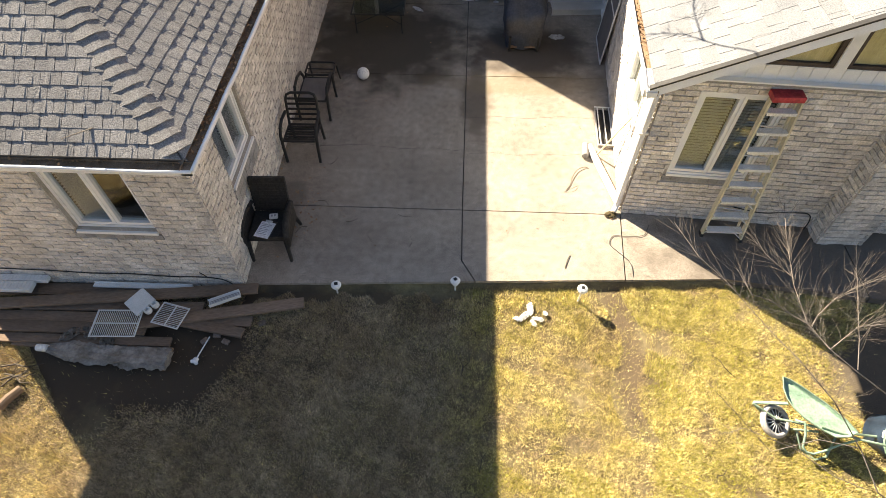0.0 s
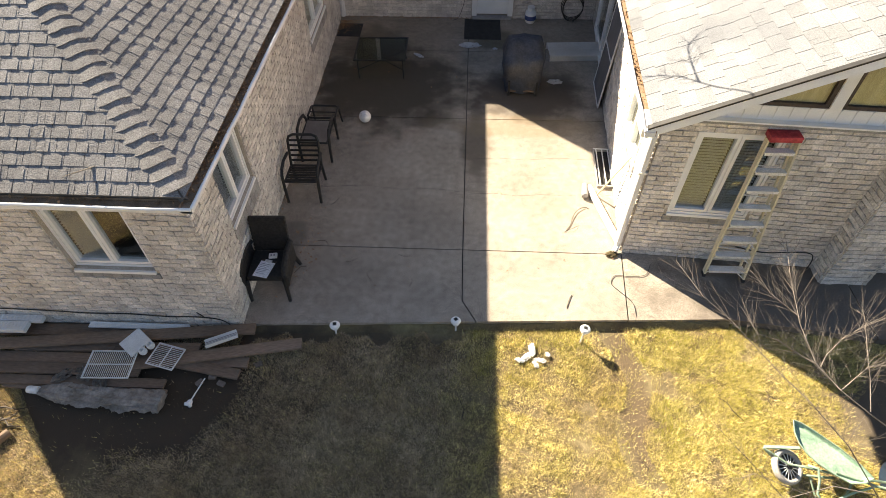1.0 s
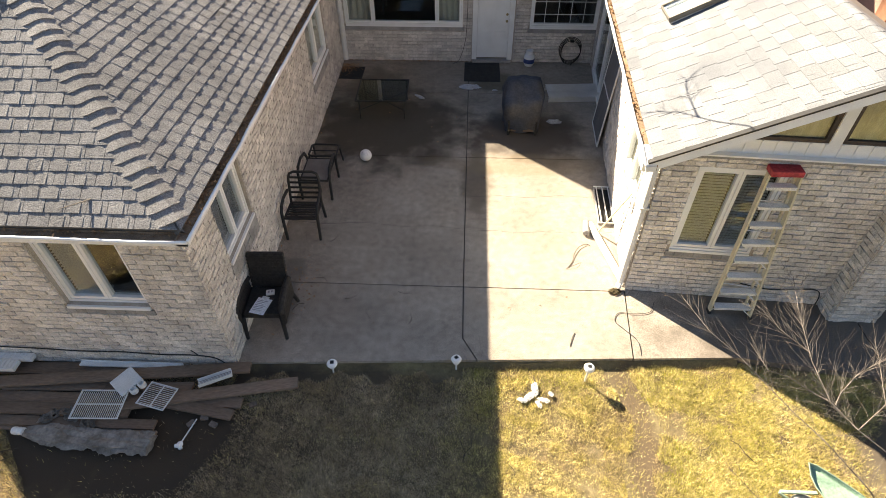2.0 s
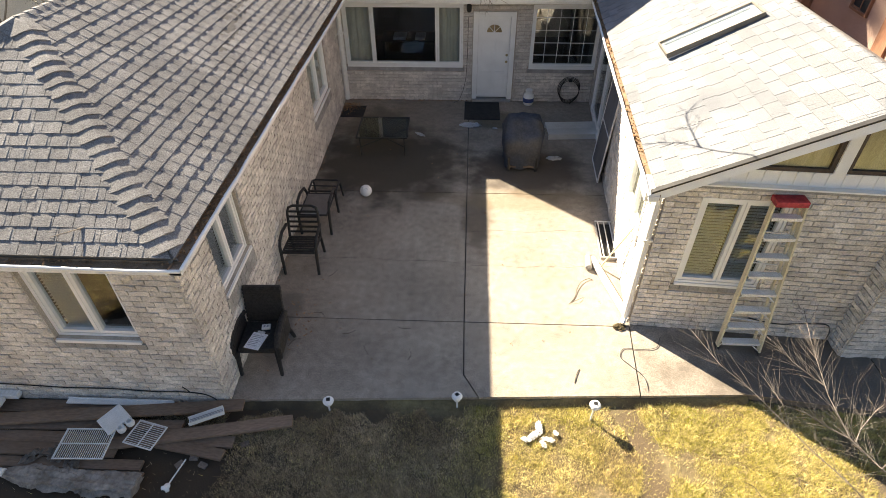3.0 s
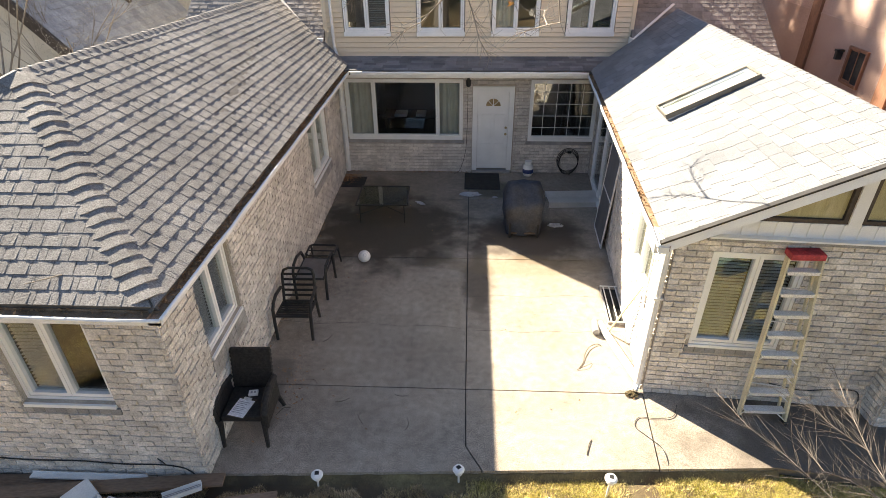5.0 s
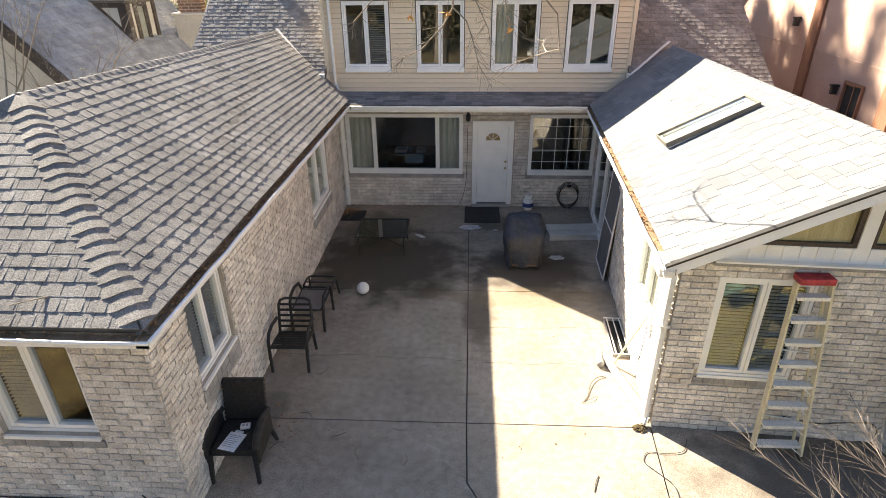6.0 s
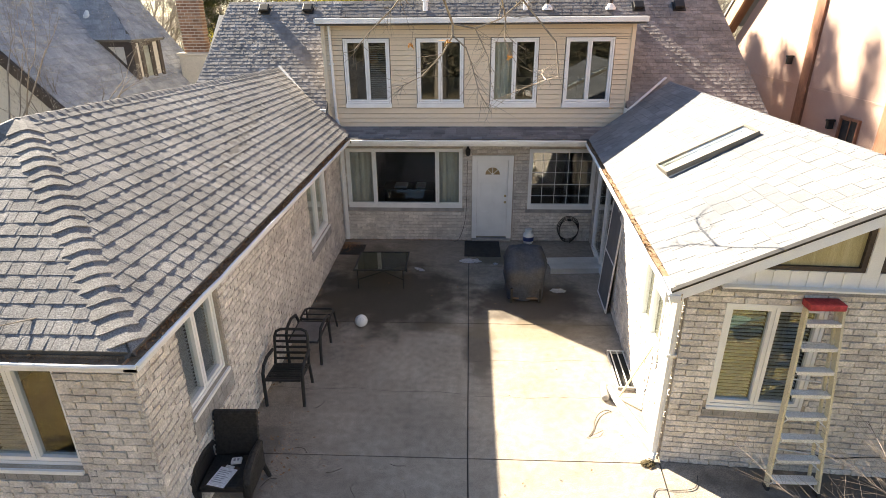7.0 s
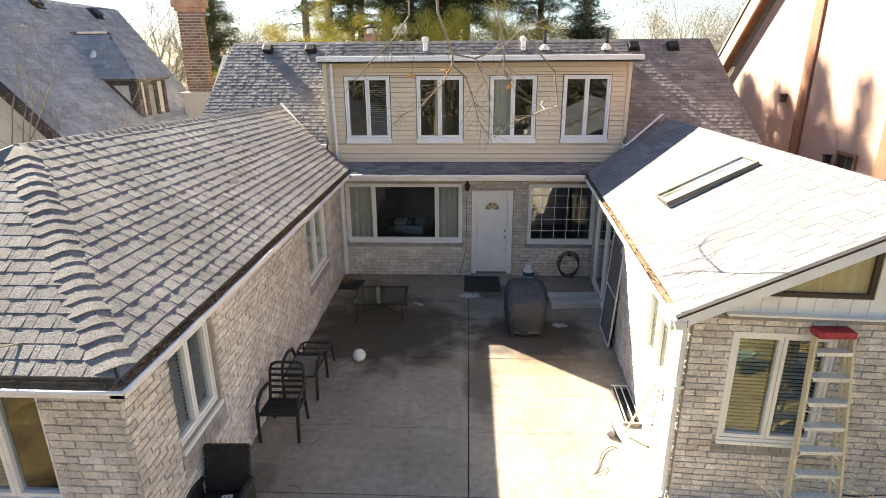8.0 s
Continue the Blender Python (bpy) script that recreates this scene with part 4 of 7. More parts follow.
part("crown", boxes((-0.05, 0.71, -0.03, 0.39, 6.42, 6.52), (-0.11, 0.77, -0.09, 0.45, 6.52, 6.95), (0.0, 0.66, 0.0, 0.36, 7.3, 7.38)), "red_brick", chim)
verts, faces = [], []
rnd = random.Random(5)


def add_box(verts, faces, x0, x1, y0, y1, z0, z1):
    b = len(verts)
    verts.extend((x, y, z) for x in (x0, x1) for y in (y0, y1) for z in (z0, z1))
    faces.extend(tuple(b + i for i in f) for f in ((0, 1, 3, 2), (4, 6, 7, 5), (0, 4, 5, 1), (2, 3, 7, 6), (0, 2, 6, 4), (1, 5, 7, 3)))


for j in range(27):
    z = 4.16 + 0.084 * j
    o = 0.10 if j % 2 else 0.0
    for i in range(-1, 4):
        a, b = max(0.0, o + 0.2 * i + 0.009), min(0.66, o + 0.2 * (i + 1) - 0.009)
        if b - a > 0.03:
            add_box(verts, faces, a, b, 0.002 + rnd.uniform(0, 0.01), 0.02, z, z + 0.064)
    for i in range(-1, 3):
        a, b = max(0.02, 0.02 + o + 0.2 * i + 0.009), min(0.34, 0.02 + o + 0.2 * (i + 1) - 0.009)
        if b - a > 0.03:
            add_box(verts, faces, 0.66, 0.678 - rnd.uniform(0, 0.01), a, b, z, z + 0.064)
tagged(raw("brickwork", verts, faces, "red_brick", stack), kind="stuff")

sc = thing("chimney", pose(-2.37, 16.8, 0.0), "small square red brick chimney with a dark metal cap", "chimney", kind="structure")
part("stack", boxes((-0.15, 0.15, -0.15, 0.15, 3.9, 5.72), bevel=0.01), "red_brick", sc)
part("flue", lathe([(0.09, 5.72), (0.09, 5.86), (0.075, 5.86)], 14), "white_metal", sc)
part("cap", lathe([(0.0, 5.97), (0.06, 5.95), (0.17, 5.89), (0.17, 5.86), (0.0, 5.865)], 16), "black_metal", sc, "dark metal cap")

# ---- neighbour on the left: steep grey roof with a half-timbered dormer ----
EX, NK = -8.05, 1.1


def nbz(x):
    return 3.2 + NK * (EX - x)


NX = -11.2                                      # its ridge
slope("roof_neighbour_east", (-7.85, 11.95, nbz(-7.85)), (-7.85, 18.69, nbz(-7.85)), (NX, 11.95, nbz(NX)), (NX, 19.68, nbz(NX)), "shingle_next", "steep blue grey shingle roof of the next house", 0.16, 0.28, 0.014, seed=21)
slope("roof_neighbour_west", (-14.55, 18.69, nbz(-7.85)), (-14.55, 11.95, nbz(-7.85)), (NX, 19.68, nbz(NX)), (NX, 11.95, nbz(NX)), "shingle_next", "steep shingle roof of the next house", 0.5, 1.0, seed=22)
for nm, y, t in (("wall_neighbour_front", 12.25, 0.2), ("wall_neighbour_rear", 18.3, 0.2)):
    vs = [(-14.25, y, -0.3), (-8.15, y, -0.3), (-8.15, y, 3.1), (NX, y, 6.4), (-14.25, y, 3.1)]
    vs += [(a, b + t, c) for a, b, c in vs]
    tagged(raw(nm, vs, [(0, 1, 2, 3, 4), (9, 8, 7, 6, 5)] + [(i, i + 5, (i + 1) % 5 + 5, (i + 1) % 5) for i in range(5)], "cream"), "cream stucco gable of the next house", "wall", kind="structure")
tagged(obj("wall_neighbour_side", boxes((-8.35, -8.15, 12.45, 18.3, -0.3, 3.15)), "cream"), "cream stucco side wall of the next house", "wall", kind="structure")
bm = bmesh.new()
a, b = Vector((-7.75, 0, nbz(-7.75) - 0.02)), Vector((NX, 0, nbz(NX) - 0.02))
vv = [bm.verts.new((p.x, y, p.z + d)) for p in (a, b) for y in (11.86, 11.96) for d in (-0.3, 0.0)]
for f in ((0, 1, 3, 2), (4, 6, 7, 5), (0, 4, 5, 1), (2, 3, 7, 6), (0, 2, 6, 4), (1, 5, 7, 3)):
    bm.faces.new([vv[i] for i in f])
tagged(obj("trim_neighbour", bm, "timber_dark"), "dark timber board along the gable edge", "bargeboard", kind="structure")
nd = thing("neighbour_dormer", pose(-8.43, 15.3, 3.45), "half-timbered dormer with cream panels and a shingled hip roof", "dormer", kind="structure")
part("body", boxes((-2.4, -0.02, 0.0, 1.42, -0.5, 1.12)), "cream", nd)
for row in ((-0.20, 0.03, -0.03, 0.0, -0.5, 1.12), (-0.02, 0.03, 0.0, 0.17, -0.5, 1.12), (-0.02, 0.03, 1.30, 1.44, -0.5, 1.12), (-0.02, 0.025, 0.36, 0.46, -0.5, 1.06), (-0.02, 0.025, 0.90, 1.0, -0.5, 1.06), (-2.4, -0.2, -0.032, 0.0, 0.98, 1.12), (-0.02, 0.028, 0.17, 1.30, 1.06, 1.12)):
    part("timber", boxes(row), "timber_dark", nd)
bm = bmesh.new()
box(bm, -1.55, 0.0, -0.034, 0.0, -0.09, 0.09, Matrix.Translation((0.02, 0, 0.12)) @ pose(0, 0, 0, 0, math.degrees(math.atan(NK)), 0))
part("timber", bm, "timber_dark", nd)
part("casing", boxes((-0.02, 0.015, 0.46, 0.52, -0.3, 1.06), (-0.02, 0.015, 0.84, 0.90, -0.3, 1.06), (-0.02, 0.015, 0.52, 0.84, 0.98, 1.06)), "timber_dark", nd)
p = part("pane", boxes((-0.015, 0.005, 0.52, 0.84, -0.3, 0.98)), "pane", nd)
hr = [(-2.9, 0.70, 2.37), (-0.93, 0.70, 2.37), (0.13, -0.15, 1.16), (0.13, 1.56, 1.16), (-2.9, -0.15, 1.16), (-2.9, 1.56, 1.16)]
ndm = nd.matrix_basis
W = lambda i: tuple(ndm @ Vector(hr[i]))
slope("roof_neighbour_dormer_south", W(4), W(2), W(0), W(1), "shingle_next", "shingled slope of the neighbouring dormer", 0.15, 0.26, seed=23)
slope("roof_neighbour_dormer_east", W(2), W(3), W(1), W(1), "shingle_next", "shingled hip of the neighbouring dormer", 0.15, 0.26, seed=24)
slope("roof_neighbour_dormer_north", W(3), W(5), W(1), W(0), "shingle_next", "shingled slope of the neighbouring dormer", 0.15, 0.26, seed=25)
nv = thing("roof_vent", pose(-9.62, 15.62, 5.02), "pale metal vent pipe on the neighbouring roof", "roof vent")
part("pipe", lathe([(0.05, -0.4), (0.05, 0.2), (0.12, 0.05), (0.12, 0.16), (0.03, 0.3)], 12), "white_metal", nv)

for x, y in ((-11.05, 15.75), (-10.95, 18.1)):
    v = thing("roof_vent", pose(x, y, nbz(x) + 0.02, 0, math.degrees(math.atan(NK)), 0), "dark box vent on the neighbouring roof", "roof vent", "neighbour vents")
    part("hood", boxes((-0.16, 0.14, -0.15, 0.15, 0.03, 0.12), bevel=0.03), "black_metal", v)
    part("flange", boxes((-0.2, 0.2, -0.2, 0.2, 0, 0.03)), "black_metal", v)

# ---- neighbour on the right: pink stucco gable with brown timbers ----
nb = thing("neighbour_house", pose(7.69, -0.43, 0.3, 0, 0, -3.05), "pink stucco house with brown timbers and a steep gable", "house", kind="structure")
gable = [(6.5, -0.6), (19.8, -0.6), (19.8, 4.1), (14.2, 8.8), (9.5, 8.8), (6.5, 6.0)]
bm = bmesh.new()
a_ = [bm.verts.new((0.0, y, z)) for y, z in gable]
b_ = [bm.verts.new((0.25, y, z)) for y, z in gable]
bm.faces.new(a_)
bm.faces.new(b_[::-1])
for i in range(6):
    j = (i + 1) % 6
    bm.faces.new((a_[i], a_[j], b_[j], b_[i]))
part("wall", bm, "stucco", nb)
part("post", boxes((-0.06, 0.0, 14.75, 15.15, -0.5, 8.4)), "timber_brown", nb)
part("post", boxes((-0.06, 0.0, 11.35, 11.75, -0.5, 7.5)), "timber_brown", nb)
part("string_course", boxes((-0.015, 0.0, 6.5, 19.5, 3.16, 3.20)), "stucco", nb)
m5 = Matrix.Translation((-0.32, 19.95, 4.2)) @ pose(0, 0, 0, 180 - 40.0)
part("eaves_beam", boxes((0.0, 0.32, -0.02, 7.6, -0.30, -0.06)), "timber_brown", nb, matrix=m5)
M["tan"] = mat("tan_timber", (0.45, 0.29, 0.17), (0.55, 0.37, 0.23), 2, 0.7, 0.1, 40)
part("verge_board", boxes((-0.06, 0.0, -0.05, 7.2, -0.36, 0.10)), "tan", nb, "tan painted verge board", matrix=m5)
part("verge_roof", boxes((-0.1, 0.9, -0.1, 7.2, -0.46, -0.37)), "shingle_blue", nb, matrix=m5)
nw = part("window", frame_ring(0.70, 0.74, 0.05, 0.0, 0.07), "timber_brown", nb, matrix=Matrix.Translation((-0.055, 13.10, 2.06)) @ pose(0, 0, 0, 0, 0, -90))
part("pane", boxes((0.05, 0.65, 0.045, 0.05, 0.05, 0.69)), "black", nw)
part("sash", boxes((0.05, 0.36, 0.034, 0.044, 0.05, 0.08), (0.33, 0.36, 0.034, 0.044, 0.08, 0.69), (0.05, 0.33, 0.034, 0.044, 0.66, 0.69)), "timber_brown", nw)
for y, z in ((13.36, 2.62), (15.83, 3.78)):
    lm = part("wall_light", boxes((-0.16, 0, y - 0.06, y + 0.06, z, z + 0.05), (-0.14, -0.02, y - 0.05, y + 0.05, z - 0.16, z), bevel=0.01), "black_metal", nb)


# ---- patio furniture ----
def wicker_chair(m):
    c = thing("armchair", m, "black woven wicker armchair beside the brick wall", "armchair")
    part("seat", boxes((-0.25, 0.25, -0.26, 0.24, 0.36, 0.45), bevel=0.025), "wicker", c)
    back = boxes((-0.255, 0.255, -0.03, 0.03, 0.0, 0.56), bevel=0.025)
    part("backrest", back, "wicker", c, matrix=pose(0, 0.27, 0.42, -13))
    for s in (-1, 1):
        bm = bmesh.new()
        tube(bm, [(s * 0.29, -0.27, 0.30), (s * 0.31, -0.30, 0.55), (s * 0.31, -0.22, 0.64), (s * 0.30, 0.0, 0.66), (s * 0.28, 0.26, 0.60)], [0.035, 0.045, 0.05, 0.05, 0.04], 10)
        box(bm, s * 0.29 - 0.025, s * 0.29 + 0.025, -0.27, 0.25, 0.30, 0.62, bevel=0.012)
        part("arm", bm, "wicker", c)
        part("leg", bar([(s * 0.26, -0.26, 0.40), (s * 0.27, -0.32, 0.0)], [0.035, 0.025], 8), "wicker", c)
        part("leg", bar([(s * 0.25, 0.24, 0.40), (s * 0.29, 0.36, 0.0)], [0.035, 0.025], 8), "wicker", c)
    for k in range(9):
        part("weave_band", boxes((-0.2535, 0.2535, -0.0325, 0.0325, 0.03 + 0.058 * k, 0.06 + 0.058 * k), bevel=0.002), "wicker", c, matrix=pose(0, 0.27, 0.42, -13))
    return c


wicker_chair(pose(-2.26, 4.86, 0, 0, 0, 2))
clip = thing("clipboard", pose(-2.29, 4.74, 0.452, 0, 0, -12), "clipboard holding a white sheet on the wicker seat", "clipboard")
part("board", boxes((-0.115, 0.115, -0.155, 0.165, 0.0, 0.004)), "timber_dark", clip)
M["paper"] = mat("white_paper", (0.80, 0.80, 0.82), (0.84, 0.84, 0.86), 4, 0.7, 0.0)
part("sheet", boxes((-0.105, 0.105, -0.145, 0.13, 0.005, 0.007)), "paper", clip)
part("clip", boxes((-0.05, 0.05, 0.125, 0.16, 0.005, 0.02), bevel=0.004), "alu", clip)
M["print"] = mat("grey_print", (0.35, 0.35, 0.38), (0.4, 0.4, 0.43), 8, 0.8, 0.0)
for k in range(7):
    part("text_bar", boxes((-0.085, 0.06 - 0.02 * (k % 3), 0.08 - 0.028 * k, 0.088 - 0.028 * k, 0.0075, 0.008)), "print", clip)
puck = thing("smoke_alarm", pose(-2.22, 4.97, 0.452, 0, 0, 10), "small white plastic device with grey slots", "device")
part("body", boxes((-0.06, 0.06, -0.045, 0.045, 0.0, 0.035), bevel=0.015), "white", puck)
for dx in (-0.02, 0.02):
    part("slot", boxes((dx - 0.012, dx + 0.012, -0.018, 0.018, 0.034, 0.037)), "print", puck)


def slat_chair(m, label="black metal garden armchair with slatted seat"):
    c = thing("garden_chair", m, label, "garden chair", "garden chairs")
    for s in (-1, 1):
        part("front_leg", bar([(s * 0.27, -0.29, 0.0), (s * 0.275, -0.27, 0.3), (s * 0.28, -0.24, 0.52), (s * 0.28, -0.16, 0.61)], [0.024, 0.026, 0.026, 0.024], 8), "black_metal", c)
        part("arm", bar([(s * 0.28, -0.18, 0.60), (s * 0.285, 0.0, 0.635), (s * 0.27, 0.22, 0.62)], 0.026, 8), "black_metal", c)
        part("back_leg", bar([(s * 0.25, 0.28, 0.0), (s * 0.25, 0.2, 0.40)], 0.024, 8), "black_metal", c)
        part("side_rail", bar([(s * 0.25, -0.26, 0.42), (s * 0.25, 0.22, 0.38)], 0.018, 6), "black_metal", c)
    part("back_frame", bar([(-0.25, 0.2, 0.38), (-0.245, 0.30, 0.80), (-0.22, 0.325, 0.87), (-0.15, 0.335, 0.90), (0.15, 0.335, 0.90), (0.22, 0.325, 0.87), (0.245, 0.30, 0.80), (0.25, 0.2, 0.38)], 0.022, 8), "black_metal", c)
    part("front_rail", bar([(-0.25, -0.26, 0.42), (0.25, -0.26, 0.42)], 0.018, 6), "black_metal", c)
    for k in range(7):
        y = -0.21 + 0.065 * k
        part("seat_slat", boxes((-0.24, 0.24, y - 0.02, y + 0.02, 0.415 - k * 0.005, 0.427 - k * 0.005)), "black_metal", c)
    for k in range(5):
        z = 0.47 + 0.085 * k
        y = 0.2 + (z - 0.38) * 0.238
        part("back_slat", boxes((-0.24, 0.24, y - 0.006, y + 0.006, z - 0.018, z + 0.018)), "black_metal", c)
    return c


slat_chair(pose(-2.19, 6.83, 0, 0, 0, 1))
lc = thing("garden_chair", pose(-2.18, 7.88, 0), "black metal garden armchair with a grey sling seat and folded back", "garden chair", "garden chairs")
for sx in (-1, 1):
    part("front_leg", bar([(sx * 0.26, -0.30, 0.0), (sx * 0.265, -0.29, 0.3), (sx * 0.27, -0.25, 0.52), (sx * 0.27, -0.17, 0.60)], 0.024, 8), "black_metal", lc)
    part("arm", bar([(sx * 0.27, -0.19, 0.60), (sx * 0.275, 0.05, 0.625), (sx * 0.265, 0.26, 0.58), (sx * 0.25, 0.33, 0.44)], 0.025, 8), "black_metal", lc)
    part("back_leg", bar([(sx * 0.25, 0.33, 0.46), (sx * 0.26, 0.36, 0.0)], 0.022, 8), "black_metal", lc)
    part("side_rail", bar([(sx * 0.235, -0.32, 0.42), (sx * 0.235, 0.34, 0.41)], 0.017, 6), "black_metal", lc)
for y in (-0.31, 0.33):
    part("cross_rail", bar([(-0.235, y, 0.42), (0.235, y, 0.42)], 0.017, 6), "black_metal", lc)
bm = bmesh.new()
rows = [[bm.verts.new((x, y, 0.428 - 0.02 * math.cos(x * 6) * math.cos(y * 4.4))) for x in (-0.225, -0.11, 0.0, 0.11, 0.225)] for y in (-0.31, -0.15, 0.0, 0.15, 0.33)]
for a, b in zip(rows, rows[1:]):
    for k in range(4):
        bm.faces.new((a[k], a[k + 1], b[k + 1], b[k]))
bmesh.ops.solidify(bm, geom=bm.faces[:], thickness=0.007)
part("sling", bm, "fabric", lc, "grey sling fabric", True)
fs = thing("footstool", pose(-2.19, 8.52, 0), "low black metal footstool frame with an open top", "footstool")
part("rim", bar([(-0.20, -0.20, 0.40), (0.20, -0.20, 0.40), (0.25, -0.15, 0.40), (0.25, 0.13, 0.40), (0.20, 0.18, 0.40), (-0.20, 0.18, 0.40), (-0.25, 0.13, 0.40), (-0.25, -0.15, 0.40), (-0.20, -0.20, 0.40)], 0.019, 8), "black_metal", fs)
for x in (-0.24, 0.24):
    for y in (-0.17, 0.16):
        part("leg", bar([(x, y, 0.40), (x * 1.08, y * 1.6, 0.0)], 0.018, 8), "black_metal", fs)
part("cross_rail", bar([(-0.25, 0.0, 0.385), (0.25, 0.0, 0.385)], 0.012, 6), "black_metal", fs)

gt = thing("coffee_table", pose(-1.37, 10.70, 0, 0, 0, 1), "low black metal table with a smoked glass top", "table")
M["table_glass"] = glass("smoked_table_glass", (0.62, 0.64, 0.60))
part("glass_top", boxes((-0.50, 0.50, -0.44, 0.44, 0.44, 0.45), bevel=0.003), "table_glass", gt, "smoked see-through glass top")
part("rim", frame_ring(1.06, 0.94, 0.03, -0.022, 0.0), "black_metal", gt, matrix=pose(-0.53, -0.47, 0.430, -90) )
for x in (-0.46, 0.46):
    for y in (-0.40, 0.40):
        part("leg", bar([(x, y, 0.435), (x * 1.0, y * 1.0, 0.0)], 0.012, 8), "black_metal", gt)
part("stretcher", bar([(-0.46, -0.4, 0.2), (0, 0, 0.2), (0.46, 0.4, 0.2)], 0.01, 6), "black_metal", gt)
part("stretcher", bar([(-0.46, 0.4, 0.2), (0, 0, 0.205), (0.46, -0.4, 0.2)], 0.01, 6), "black_metal", gt)

ball = thing("ball", pose(-1.49, 8.79, 0.115), "white football on the concrete", "ball")
bm = bmesh.new()
bmesh.ops.create_icosphere(bm, subdivisions=3, radius=0.113)
part("shell", bm, "white", ball, smooth=True)
for i in range(5):
    a = i * 2 * math.pi / 5
    bm = bmesh.new()
    c = Vector((math.cos(a) * 0.75, math.sin(a) * 0.75, 0.65)).normalized()
    q = c.to_track_quat("Z", "Y").to_matrix().to_4x4()
    v = [bm.verts.new((q @ Vector((0.035 * math.cos(k * 1.2566), 0.035 * math.sin(k * 1.2566), 0.109)))) for k in range(5)]
    bm.faces.new(v)
    bmesh.ops.solidify(bm, geom=bm.faces[:], thickness=0.003)
    part("patch", bm, "print", ball)

# made-up low stand behind the picture window; its pale blocks imitate two bright patches
dt = thing("dining_table", pose(-1.30, 16.2, -0.02), "made-up low dark stand inside with two pale blocks", "table")
part("tabletop", boxes((-0.8, 0.8, -0.4, 0.4, 0.44, 0.48), bevel=0.006), "timber_dark", dt)
for x in (-0.72, 0.72):
    for y in (-0.33, 0.33):
        part("leg", boxes((x - 0.03, x + 0.03, y - 0.03, y + 0.03, 0, 0.44)), "timber_dark", dt)
for x, w in ((-0.28, 0.36), (0.30, 0.28)):
    part("cloth", boxes((x - w / 2, x + w / 2, -0.34, 0.10, 0.481, 0.56), bevel=0.02), "paper", dt, "pale block imitating a bright patch")

# covered grill
grill = thing("barbecue", pose(1.52, 10.14, 0, 0, 0, 0), "gas barbecue under a faded dark blue cover", "barbecue")
bm = bmesh.new()
prof = [(0.29, 0.36, 0.14, 0.0), (0.30, 0.375, 0.35, 0.0), (0.325, 0.375, 0.58, 0.0), (0.335, 0.36, 0.70, 0.01), (0.32, 0.31, 0.77, 0.05), (0.30, 0.24, 0.85, 0.12), (0.27, 0.19, 0.92, 0.16), (0.20, 0.12, 0.955, 0.18), (0.05, 0.03, 0.96, 0.18)]
rnd = random.Random(12)
rings = []
for w, d, z, off in prof:
    w, z = w * 1.2, z if z > 0.2 else 0.05
    ring = []
    for k in range(32):
        a = 2 * math.pi * k / 32
        ca, sa = math.cos(a), math.sin(a)
        r = (abs(ca) ** 7 + abs(sa) ** 7) ** (-1 / 7)
        fold = 1 + (0.045 * math.sin(a * 7 + z * 4) + 0.03 * math.sin(a * 13 + 1 + z * 6)) * (1.2 - z) + 0.1 * noise.noise((ca * 2.2, sa * 2.2, z * 4.0))
        ring.append(bm.verts.new((w * ca * r * fold, off + d * sa * r * fold, z + 0.012 * math.sin(a * 5))))
    rings.append(ring)
for a, b in zip(rings, rings[1:]):
    for k in range(32):
        bm.faces.new((a[k], a[(k + 1) % 32], b[(k + 1) % 32], b[k]))
bm.faces.new(rings[-1])
part("cover", bm, "cover", grill, "faded dark blue fabric cover", True)
for x in (-0.27, 0.27):
    for y in (-0.36, 0.36):
        part("leg", boxes((x - 0.02, x + 0.02, y - 0.02, y + 0.02, 0.0, 0.3)), "black_metal", grill)
part("shelf", boxes((-0.27, 0.27, -0.37, 0.34, 0.08, 0.11)), "wood_grey", grill, "weathered wooden shelf")
tag = part("tag", boxes((-0.14, -0.11, 0.06, 0.14, 0.90, 0.925), bevel=0.004), "white", grill, "small white tag")

tank = thing("propane_tank", pose(1.86, 12.86, 0) @ Matrix.Scale(0.85, 4), "white propane tank with a blue label by the back wall", "gas bottle")
part("body", lathe([(0.10, 0.0), (0.13, 0.02), (0.15, 0.08), (0.152, 0.22), (0.14, 0.29), (0.09, 0.34), (0.03, 0.355)], 24), "white", tank, smooth=True)
M["blue"] = mat("blue_label", (0.03, 0.05, 0.16), (0.05, 0.08, 0.22), 6, 0.5, 0.0)
part("label", lathe([(0.153, 0.09), (0.155, 0.1), (0.155, 0.2), (0.153, 0.21)], 24), "blue", tank, "dark blue printed band")
part("collar", lathe([(0.085, 0.33), (0.095, 0.33), (0.1, 0.43), (0.09, 0.43)], 20), "white", tank)
part("foot_ring", lathe([(0.11, 0.0), (0.12, 0.0), (0.115, 0.03), (0.105, 0.03)], 20), "white", tank)
part("valve", lathe([(0.02, 0.35), (0.02, 0.39), (0.035, 0.395), (0.035, 0.41)], 10), "brass", tank)

hose = thing("garden_hose", pose(2.82, 12.96, 0.36), "dark garden hose coiled on the back wall", "hose")
for k in range(4):
    bm = bmesh.new()
    r = 0.26 - 0.012 * k
    pts = [((r + 0.01 * math.sin(a * 3 + k)) * math.sin(a), -0.02 * k - 0.01 * math.sin(a * 2), (r * 1.12 + 0.012 * k) * math.cos(a) - 0.02 * k) for a in [2 * math.pi * i / 28 for i in range(29)]]
    part("coil", tube(bm, pts, 0.009, 6, False), "vine", hose, smooth=True)
part("hook", boxes((-0.04, 0.04, -0.09, 0.0, 0.20, 0.24)), "black_metal", hose)
bm = bmesh.new()
